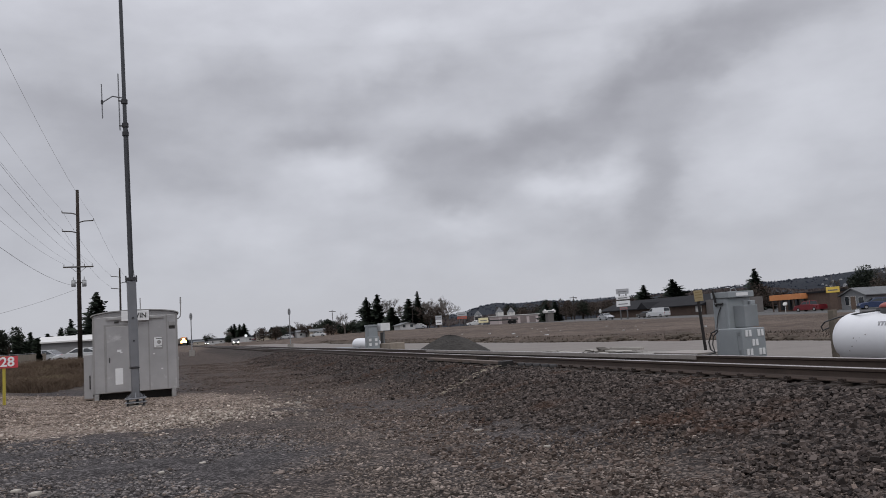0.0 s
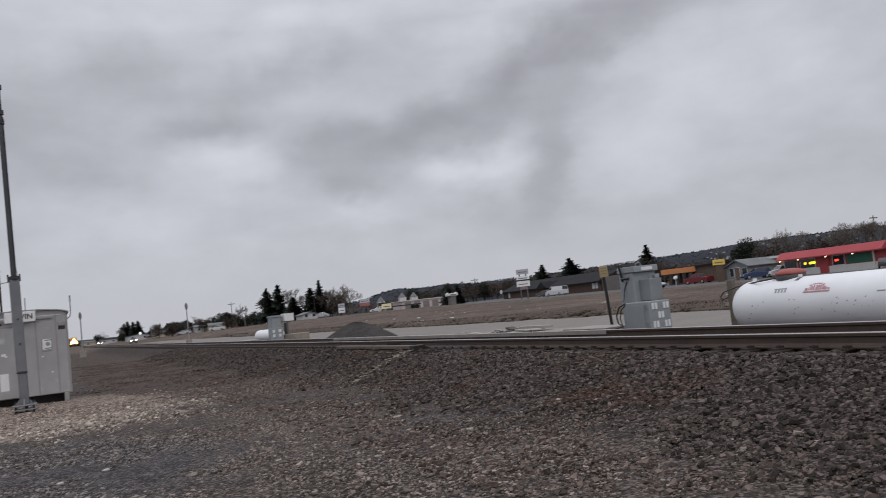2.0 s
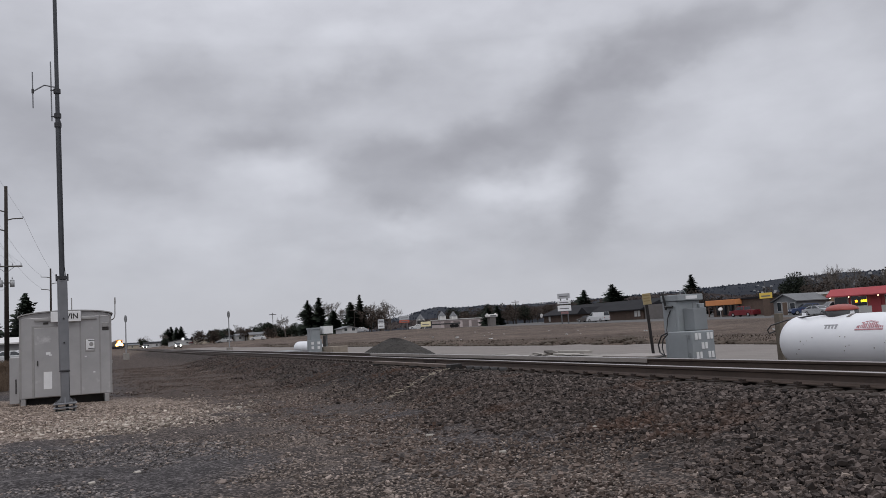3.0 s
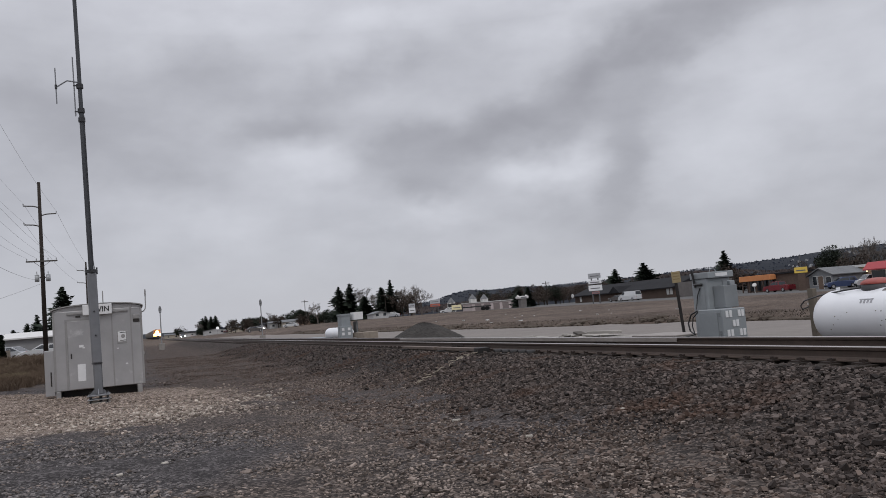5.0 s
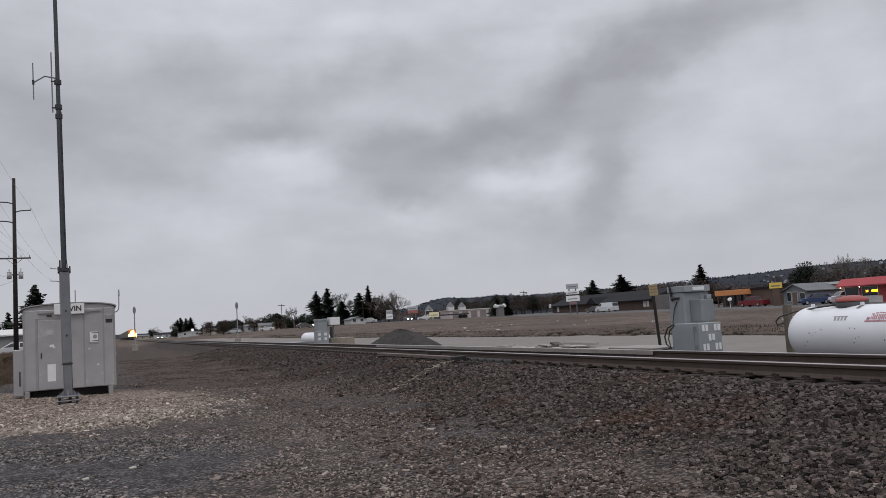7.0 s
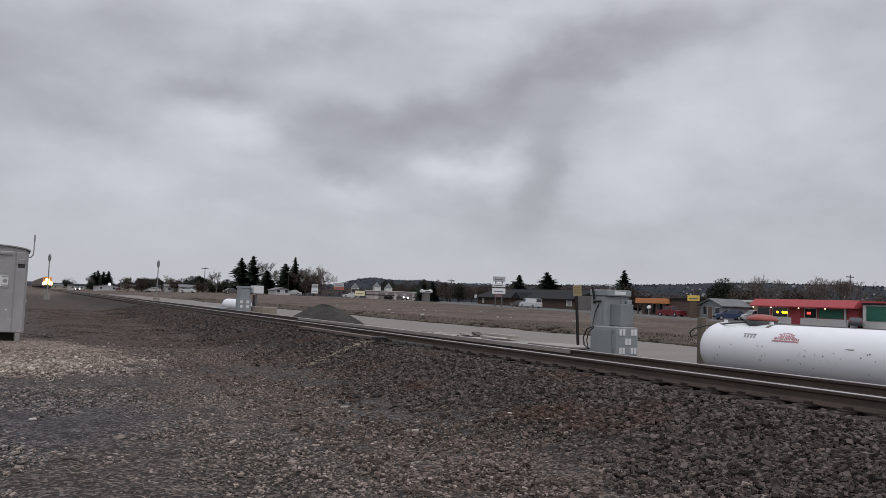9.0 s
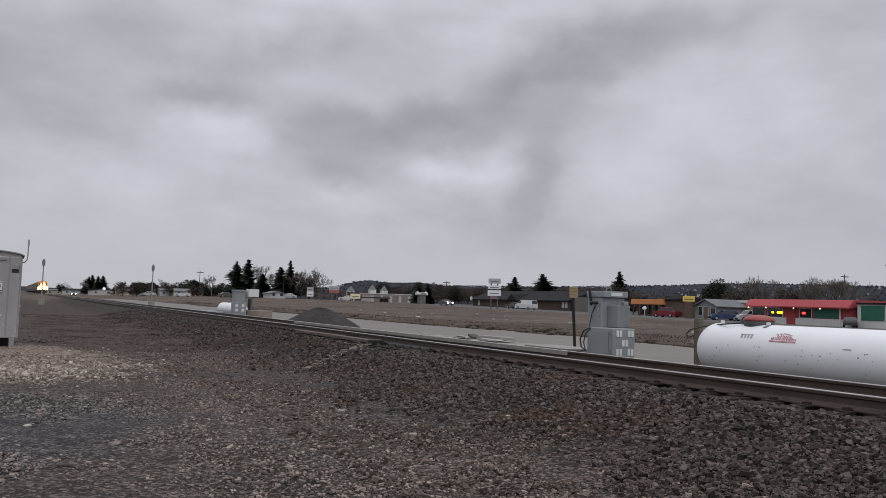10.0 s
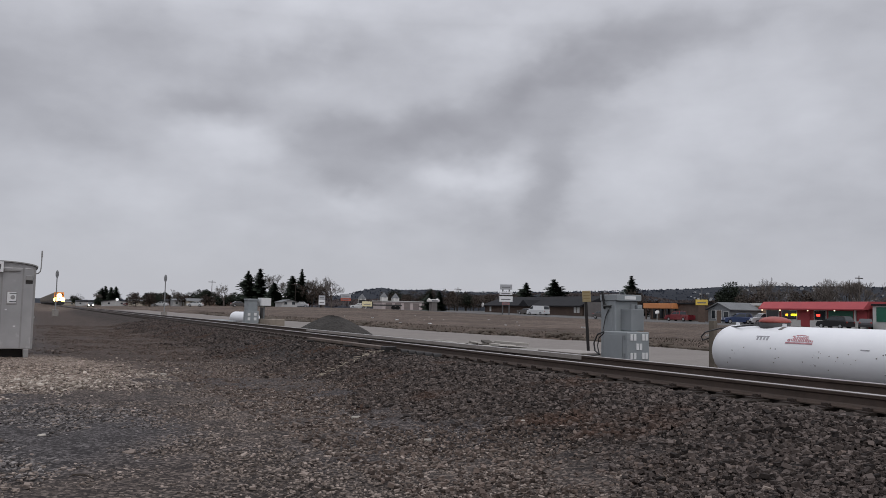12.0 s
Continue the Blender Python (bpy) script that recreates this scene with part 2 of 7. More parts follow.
    bsdf.inputs["Specular IOR Level"].default_value = 0.2
    bp = N("ShaderNodeBump")
    bp.inputs["Strength"].default_value, bp.inputs["Distance"].default_value = 0.8, 0.03
    L(grain, bp.inputs["Height"])
    L(bp.outputs[0], bsdf.inputs["Normal"])
    return m


# ---- small builders ----
def to_object(name, bm, material, smooth=False):
    me = bpy.data.meshes.new(name)
    bmesh.ops.recalc_face_normals(bm, faces=bm.faces)
    bm.to_mesh(me)
    bm.free()
    me.materials.append(material)
    if smooth:
        me.polygons.foreach_set("use_smooth", [True] * len(me.polygons))
    return new(name, me)


def part(name, bm, material, parent, label="", smooth=False):
    ob = to_object(name, bm, material, smooth)
    ob.parent = parent
    return tagged(ob, label)


def thing(name, m, label, category, group="", kind=""):
    ob = new(name)
    ob.empty_display_size = 0.2
    ob.matrix_basis = m
    return tagged(ob, label, category, group, kind)


def box(bm, x0, x1, y0, y1, z0, z1, bevel=0.0, m=None):
    r = bmesh.ops.create_cube(bm, size=1.0, matrix=Matrix.Translation(((x0 + x1) / 2, (y0 + y1) / 2, (z0 + z1) / 2)) @ Matrix.Diagonal((abs(x1 - x0), abs(y1 - y0), abs(z1 - z0), 1)))
    vs = r["verts"]
    if bevel:
        es = list({e for v in vs for e in v.link_edges})
        vs = list({v for f in bmesh.ops.bevel(bm, geom=es, offset=bevel, segments=2, affect="EDGES", profile=0.5)["faces"] for v in f.verts} | {v for v in vs if v.is_valid})
    if m is not None:
        bmesh.ops.transform(bm, matrix=m, verts=[v for v in vs if v.is_valid])
    return bm


def new_box(*a, **k):
    return box(bmesh.new(), *a, **k)


def rod(bm, p, q, r0, r1=None, seg=8):
    p, q = Vector(p), Vector(q)
    d = q - p
    m = Matrix.Translation((p + q) / 2) @ d.to_track_quat("Z", "Y").to_matrix().to_4x4()
    bmesh.ops.create_cone(bm, cap_ends=True, segments=seg, radius1=r0, radius2=r0 if r1 is None else r1, depth=d.length, matrix=m)
    return bm


def new_rod(*a, **k):
    return rod(bmesh.new(), *a, **k)


def tube(bm, pts, r, seg=6):
    pts = [Vector(p) for p in pts]
    rings, side = [], None
    for i, p in enumerate(pts):
        d = (pts[min(i + 1, len(pts) - 1)] - pts[max(i - 1, 0)]).normalized()
        side = d.orthogonal().normalized() if side is None else (side - d * side.dot(d)).normalized()
        up = d.cross(side)
        rings.append([bm.verts.new(p + side * (r * math.cos(2 * math.pi * k / seg)) + up * (r * math.sin(2 * math.pi * k / seg))) for k in range(seg)])
    for a, b in zip(rings, rings[1:]):
        for k in range(seg):
            bm.faces.new((a[k], a[(k + 1) % seg], b[(k + 1) % seg], b[k]))
    bm.faces.new(rings[0][::-1])
    bm.faces.new(rings[-1])
    return bm


def ball(bm, c, r, sx=1, sy=1, sz=1, sub=2):
    bmesh.ops.create_icosphere(bm, subdivisions=sub, radius=r, matrix=Matrix.Translation(c) @ Matrix.Diagonal((sx, sy, sz, 1)))
    return bm


def prism(bm, outline, axis, a, b):
    """An outline of (u, v) pairs drawn out along axis 'x', 'y' or 'z' from a to b."""
    put = {"x": lambda u, v, w: (w, u, v), "y": lambda u, v, w: (u, w, v), "z": lambda u, v, w: (u, v, w)}[axis]
    lo = [bm.verts.new(put(u, v, a)) for u, v in outline]
    hi = [bm.verts.new(put(u, v, b)) for u, v in outline]
    n = len(outline)
    bm.faces.new(lo)
    bm.faces.new(hi[::-1])
    for i in range(n):
        bm.faces.new((lo[i], hi[i], hi[(i + 1) % n], lo[(i + 1) % n]))
    return bm


def new_prism(*a):
    return prism(bmesh.new(), *a)


def letters(name, body, size, m, material, parent=None, depth=0.004):
    cu = bpy.data.curves.new(name, "FONT")
    cu.body, cu.size, cu.extrude, cu.align_x, cu.align_y = body, size, depth, "CENTER", "CENTER"
    cu.offset = size * 0.022
    cu.materials.append(material)
    ob = new(name, cu)
    ob.matrix_basis = m
    ob.parent = parent
    return ob


def from_arrays(name, verts, faces, material, smooth=False):
    me = bpy.data.meshes.new(name)
    n, k = faces.shape
    me.vertices.add(len(verts))
    me.vertices.foreach_set("co", np.ascontiguousarray(verts, dtype=np.float32).ravel())
    me.loops.add(n * k)
    me.loops.foreach_set("vertex_index", np.ascontiguousarray(faces, dtype=np.int32).ravel())
    me.polygons.add(n)
    me.polygons.foreach_set("loop_start", np.arange(0, n * k, k, dtype=np.int32))
    me.update(calc_edges=True)
    me.validate()
    me.materials.append(material)
    me.polygons.foreach_set("use_smooth", [bool(smooth)] * n)
    return new(name, me)


# ---- the ground ----
RAIL_X = (8.9, 10.345)
RAIL_TOP = 0.68
TRACK_X = 9.62


def ramp_between(v, pairs):
    xs, zs = zip(*pairs)
    return np.interp(v, xs, zs)


def ground_z(x, y):
    """Height of the one sheet of ground."""
    x, y = np.asarray(x, float), np.asarray(y, float)
    near = ramp_between(x, [(-9.0, 0.30), (-4.5, 0.32), (-2.0, 0.09), (0.5, 0.0), (3.0, -0.04), (5.0, -0.08), (5.9, -0.02), (7.6, 0.36), (8.15, 0.432), (8.5, 0.437), (8.75, 0.42), (9.2, 0.43), (11.4, 0.47), (12.6, 0.42), (14.0, 0.24), (23.0, 0.2), (23.7, 0.47)])
    crest = np.clip(0.55 + (y - 55.0) * 0.0115, 0.4, 1.55)
    lot = np.clip((y - 78.0) * 0.011, 0.0, 1.4)
    t = np.clip((x - 23.7) / 34.0, 0, 1)
    t2 = np.clip((x - 57.7) / 32.0, 0, 1)
    bank = 0.47 + (crest - 0.47) * t ** 0.8
    bank = bank + (lot - crest) * t2
    z = np.where(x > 23.7, bank, near)
    # the hut's pad stands a little proud of the yard
    pad = np.exp(-(((x + 0.6) / 3.2) ** 2 + ((y - 23.0) / 4.2) ** 2))
    z = z + np.where(x < 6, 0.03 * pad, 0)
    return z


def gz(x, y):
    return float(ground_z(x, y))


def build_ground():
    xs = np.concatenate([np.linspace(-3500, -400, 8), np.linspace(-300, -60, 9), np.linspace(-50, -13, 16), np.arange(-12, 26.01, 0.25), np.linspace(27, 60, 34), np.linspace(62, 150, 30), np.linspace(170, 400, 10), np.linspace(600, 3500, 8)])
    ys = np.concatenate([np.linspace(-1500, -60, 8), np.linspace(-45, 0, 12), np.arange(1.0, 46.01, 0.3), np.linspace(47, 130, 50), np.linspace(140, 400, 27), np.linspace(450, 4000, 12)])
    X, Y = np.meshgrid(xs, ys)
    Z = ground_z(X, Y)
    rng = np.random.default_rng(4)
    rough = np.where((X > -12) & (X < 24), 0.018, 0.035) * (np.abs(X) < 60)
    rough = np.where((X > 7.9) & (X < 11.6), 0.008, rough)
    rough = np.where((X > 13.6) & (X < 23.2), 0.0, rough)
    lumps = np.vectorize(lambda a, b: noise.noise((a * 0.5, b * 0.5, 0)) + 0.6 * noise.noise((a * 1.4, b * 1.4, 5)))(X, Y)
    Z = Z + rough * rng.standard_normal(X.shape) * 0.5 + rough * lumps * 2.2
    bank = (X > 23.4) & (X < 57)
    Z = Z + np.where(bank, 0.10 * np.vectorize(lambda a, b: noise.noise((a * 0.12, b * 0.07, 9)))(X, Y), 0)
    V = np.stack([X, Y, Z], -1).reshape(-1, 3)
    nx, ny = len(xs), len(ys)
    i = np.arange(ny - 1)[:, None] * nx + np.arange(nx - 1)[None, :]
    F = np.stack([i, i + 1, i + nx + 1, i + nx], -1).reshape(-1, 4)
    ob = from_arrays("ground", V, F, ground_material(), True)
    tagged(ob, "gravel railway yard with dark ballast, pale gravel and dry grass", "ground", kind="structure")


def stones(name, rng, n, xr, yr, size, material, label, keep=None, lift=0.25, flat=(0.4, 0.8)):
    """Loose angular stones: each a bent six-sided block, lying on the ground."""
    x, y = rng.uniform(*xr, n), rng.uniform(*yr, n)
    if keep is not None:
        k = keep(x, y, rng)
        x, y = x[k], y[k]
    n = len(x)
    s = rng.uniform(size[0], size[1], n) * (0.6 + 0.8 * rng.random(n) ** 2)
    cube = np.array([(a, b, c) for c in (-1, 1) for b in (-1, 1) for a in (-1, 1)], float)
    v = cube[None] * (1 + rng.uniform(-0.45, 0.25, (n, 8, 3)))
    v *= np.stack([np.ones(n), rng.uniform(0.55, 0.95, n), rng.uniform(flat[0], flat[1], n)], -1)[:, None, :]
    v *= s[:, None, None] * 0.5
    a, b = rng.uniform(0, 2 * np.pi, n), rng.uniform(-0.6, 0.6, n) * (flat[1] / 0.8)
    c, d = np.cos(b), np.sin(b)
    vx, vz = v[..., 0] * c[:, None] - v[..., 2] * d[:, None], v[..., 0] * d[:, None] + v[..., 2] * c[:, None]
    v[..., 0], v[..., 2] = vx, vz
    c, d = np.cos(a), np.sin(a)
    vx, vy = v[..., 0] * c[:, None] - v[..., 1] * d[:, None], v[..., 0] * d[:, None] + v[..., 1] * c[:, None]
    v[..., 0], v[..., 1] = vx, vy
    v += np.stack([x, y, ground_z(x, y) + s * lift * rng.uniform(0.3, 1.6, n)], -1)[:, None, :]
    f = np.array([(0, 2, 3, 1), (4, 5, 7, 6), (0, 1, 5, 4), (2, 6, 7, 3), (0, 4, 6, 2), (1, 3, 7, 5)])
    F = (f[None] + (np.arange(n) * 8)[:, None, None]).reshape(-1, 4)
    ob = from_arrays(name, v.reshape(-1, 3), F, material)
    return tagged(ob, label, "gravel", kind="stuff")


def build_stones():
    rng = np.random.default_rng(11)
    dark = surface("ballast_stone", (0.0096, 0.0078, 0.0071), (0.1477, 0.1190, 0.1064), 30, 0.9, island=0.8, bump=0, wear_sheen=(0.0910, 0.0580, 0.0443), wear_sheen_amount=0.45, wear_sheen_scale=0.5)
    yard = surface("yard_stone", (0.0236, 0.0187, 0.0159), (0.3611, 0.2950, 0.2536), 30, 0.9, island=0.72, bump=0)
    pale = surface("pale_stone", (0.0856, 0.0620, 0.0473), (0.4922, 0.4050, 0.3398), 30, 0.9, island=0.65, bump=0)

    def view(x, y):
        return (np.degrees(np.arctan2(x - 0.5, y)) < 60) & (np.degrees(np.arctan2(x - 0.5, y)) > -30) & (np.hypot(x, y) > 5.5)

    def on_slope(x, y, r):
        return view(x, y) & (x > 5.5 + 1.5 * r.random(len(x)) + 0.5 * np.sin(y * 0.9)) & (x < 8.60 + 0.12 * r.random(len(x)))

    stones("ballast_gravel", rng, 62000, (5.0, 8.74), (2.5, 17), (0.027, 0.055), dark, "dark angular ballast on the slope below the rails", on_slope, 0.42)
    stones("ballast_gravel", rng, 26000, (5.0, 8.74), (17, 60), (0.032, 0.065), dark, "dark angular ballast along the roadbed", on_slope, 0.4)
    stones("ballast_gravel", rng, 9000, (9.05, 12.3), (4, 40), (0.045, 0.08), dark, "dark ballast between and beyond the rails", lambda x, y, r: np.abs(x - RAIL_X[1]) > 0.12)
    stones("ballast_gravel", rng, 9000, (8.38, 8.84), (4, 60), (0.03, 0.055), dark, "dark ballast in the cribs between the tie ends", lambda x, y, r: np.abs((y - 2.0 + 0.25) % 0.5 - 0.25) > 0.13, 0.2)

    def on_yard(x, y, r):
        patch = np.array([noise.noise((a * 0.6, b * 0.45, 2.0)) for a, b in zip(x, y)])
        blue = ((x + 1.6) / 4.0) ** 2 + ((y - 11.6) / 3.5) ** 2 < 0.9
        return view(x, y) & (r.random(len(x)) < (0.72 + 0.55 * patch) * np.where(blue, 0.25, 1.0))

    stones("yard_gravel", rng, 105000, (-3.5, 6.6), (5.0, 24), (0.012, 0.040), yard, "loose grey and brown yard gravel", on_yard, 0.08, (0.25, 0.5))
    def on_slate(x, y, r):
        return view(x, y) & (((x + 1.6) / 4.0) ** 2 + ((y - 11.6) / 3.5) ** 2 < 0.75 + 0.5 * r.random(len(x)))

    slate = surface("slate_stone", (0.0215, 0.0188, 0.0185), (0.29, 0.262, 0.25), 30, 0.9, island=0.75, bump=0)
    stones("slate_gravel", rng, 30000, (-5.6, 2.6), (7.5, 15.6), (0.014, 0.042), slate, "grey-blue crushed stone in front of the pale gravel", on_slate, 0.10, (0.25, 0.5))
    stones("yard_gravel", rng, 1500, (-3.5, 7.0), (5.0, 30), (0.035, 0.07), yard, "scattered larger yard stones", lambda x, y, r: view(x, y), 0.08, (0.25, 0.5))

    fines = surface("brown_fines_stone", (0.026, 0.019, 0.0158), (0.19, 0.146, 0.123), 30, 0.9, island=0.7, bump=0)
    stones("brown_gravel", rng, 34000, (0.2, 7.0), (14, 62), (0.016, 0.05), fines, "brown gravel on the flank of the roadbed", lambda x, y, r: (x > np.where(y < 27, 3.0, 0.2) + 2.4 * r.random(len(x))), 0.12)
    stones("mixed_gravel", rng, 12000, (3.6, 7.4), (4, 20), (0.022, 0.055), fines, "mixed brown and grey gravel at the foot of the slope", lambda x, y, r: view(x, y), 0.15)

    def on_pad(x, y, r):
        return r.random(len(x)) < np.exp(-(((x + 2.4) / 5.0) ** 2 + ((y - 21.0) / 5.9) ** 2) ** 3 * 0.9)

    stones("pale_gravel", rng, 42000, (-7.5, 4.6), (11.5, 28), (0.02, 0.06), pale, "pale tan gravel round the hut and the mast", on_pad, 0.08, (0.25, 0.55))
    white = surface("whitish_stone", (0.14, 0.112, 0.088), (0.60, 0.53, 0.46), 30, 0.9, island=0.7, bump=0)
    stones("pale_gravel", rng, 11000, (-3.5, 4.0), (14.4, 22.0), (0.025, 0.072), white, "coarse whitish gravel along the front of the pale pad", lambda x, y, r: r.random(len(x)) < 0.85 * np.exp(-((x - 0.5) / 2.2) ** 2 - ((y - 17.4 - 0.45 * (x - 0.5)) / 1.9) ** 2), 0.12, (0.3, 0.6))


# ---- the railway ----
def build_track():
    steel = surface("rail_steel", (0.048, 0.034, 0.027), (0.10, 0.072, 0.058), 9, 0.6, 0.3, 0.15)
    shine = surface("rail_head_steel", (0.34, 0.32, 0.31), (0.48, 0.46, 0.45), 5, 0.4, 0.6, 0.02)
    wood = surface("creosoted_tie", (0.016, 0.0125, 0.0105), (0.052, 0.041, 0.034), 7, 0.9, random_ob=0.35)
    plate = surface("rusty_plate", (0.018, 0.013, 0.011), (0.05, 0.034, 0.027), 16, 0.75, 0.2)
    track = thing("railroad_track", pose(0, 0, 0), "straight single railway track with rusty rails on dark timber ties", "railway track", kind="structure")
    half = [(0.075, 0.0), (0.075, 0.014), (0.02, 0.036), (0.009, 0.055), (0.009, 0.125), (0.034, 0.142), (0.037, 0.172), (0.028, 0.180)]
    base = RAIL_TOP - 0.185
    for rx in RAIL_X:
        outline = [(rx + u, base + v) for u, v in half] + [(rx - u, base + v) for u, v in half[::-1]]
        rail = part("rail", new_prism(outline, "y", -80, 900), steel, track)
        top = [(rx - 0.033, base + 0.176), (rx + 0.033, base + 0.176), (rx + 0.033, base + 0.180), (rx + 0.026, base + 0.185), (rx - 0.026, base + 0.185), (rx - 0.033, base + 0.180)]
        part("rail_head", new_prism(top, "y", -80, 900), shine, rail, "worn bright running surface of the rail")
    # joint bars
    for rx, yy in ((8.9, 21.4), (10.345, 16.2)):
        bm = bmesh.new()
        box(bm, rx - 0.03, rx - 0.012, yy - 0.45, yy + 0.45, base + 0.04, base + 0.13, 0.005)
        for k in range(6):
            rod(bm, (rx - 0.05, yy - 0.37 + k * 0.148, base + 0.085), (rx - 0.02, yy - 0.37 + k * 0.148, base + 0.085), 0.016, seg=6)
        part("joint_bar", bm, plate, track)
    tie = new_box(TRACK_X - 1.3, TRACK_X + 1.3, -0.11, 0.11, 0.30, 0.482, 0.008)
    first = part("tie", tie, wood, track)
    first.matrix_basis = pose(0, 2.0, 0)
    bm = bmesh.new()
    for rx in RAIL_X:
        box(bm, rx - 0.19, rx + 0.19, -0.09, 0.09, 0.482, 0.500)
        for sx in (-1, 1):
            box(bm, rx + sx * 0.088 - 0.025, rx + sx * 0.088 + 0.025, -0.05, 0.05, 0.500, 0.535, 0.006)
            rod(bm, (rx + sx * 0.15, 0.055 * sx, 0.49), (rx + sx * 0.15, 0.055 * sx, 0.545), 0.016, seg=6)
    pl = part("tie_plate", bm, plate, track)
    pl.matrix_basis = pose(0, 2.0, 0)
    rng = random.Random(5)
    for i in range(1, 150):
        yy = 2.0 + i * 0.5
        for src in (first, pl):
            o = src.copy()
            scene.collection.objects.link(o)
            o.parent = track
            o.matrix_basis = pose(rng.uniform(-0.03, 0.03) if src is first else 0, yy + rng.uniform(-0.02, 0.02), 0, 0, 0, rng.uniform(-0.8, 0.8) if src is first else 0)
    bm = bmesh.new()
    for i in range(400):
        yy = 77.5 + i * 0.52
        box(bm, TRACK_X - 1.3, TRACK_X + 1.3, yy - 0.11, yy + 0.11, 0.3, 0.482)
    tagged(part("tie", bm, wood, track, "far run of timber ties"), kind="stuff")


def build_switch():
    """Point rails, ducts and rods of the turnout."""
    pale = surface("worn_steel", (0.19, 0.168, 0.15), (0.34, 0.305, 0.28), 6, 0.6, 0.1, 0.08)
    rust = surface("rusty_duct", (0.07, 0.053, 0.044), (0.19, 0.146, 0.12), 6, 0.7, 0.2)
    dark = surface("greasy_iron", (0.012, 0.011, 0.011), (0.04, 0.036, 0.034), 10, 0.55, 0.4)
    sw = thing("track_switch", pose(0, 0, 0.5), "worn steel point rails and rods of a railway turnout", "track switch")
    for rx, sgn, y0, y1 in ((8.9, 1, 14.2, 33.0), (10.345, -1, 13.6, 31.0)):
        bm = bmesh.new()
        a, b = rx + sgn * 0.045, rx + sgn * 0.10
        outline0 = [(rx + sgn * 0.037, y0), (rx + sgn * 0.045, y0), (b, y1), (a, y1)]
        prism(bm, outline0, "z", 0.09, 0.170)
        part("point_rail", bm, pale, sw, "tapered worn steel point rail")
    for yy in (19.6, 21.2, 24.4):
        part("switch_rod", new_box(8.2, 10.9, yy - 0.03, yy + 0.03, -0.03, 0.02, 0.006), dark, sw)
    duct = thing("heater_duct", pose(8.52, 0, 0.5), "two long rusty steel heater ducts lying beside the rail", "duct")
    for y0, y1 in ((19.05, 21.9), (22.15, 25.0)):
        part("duct_section", new_box(-0.09, 0.09, y0, y1, 0.0, 0.085, 0.012), rust, duct)
        part("duct_foot", new_box(-0.12, 0.12, y0 + 0.1, y0 + 0.22, -0.07, 0.0), dark, duct)
    part("end_box", new_box(-0.16, 0.14, 18.75, 19.05, -0.06, 0.10, 0.015), dark, duct, "dark end box of the duct")
    part("long_plate", new_box(-0.3, -0.14, 18.9, 23.6, -0.09, -0.05, 0.008), rust, duct, "flat rusty plate beside the duct")
    first = None
    for k in range(5):
        yy = 16.6 + k * 0.43
        if first is None:
            first = thing("spring_frog_clamp", pose(8.66, yy, 0.44), "dark round iron clamp under the rail", "clamp", "clamps under the rail")
            part("drum", new_rod((-0.09, 0, 0.03), (0.1, 0, 0.03), 0.085, seg=14), dark, first)
            part("bolt", new_rod((-0.13, 0, 0.03), (-0.08, 0, 0.03), 0.03, seg=6), rust, first)
        else:
            copy_thing(first, pose(8.66, yy, 0.44))


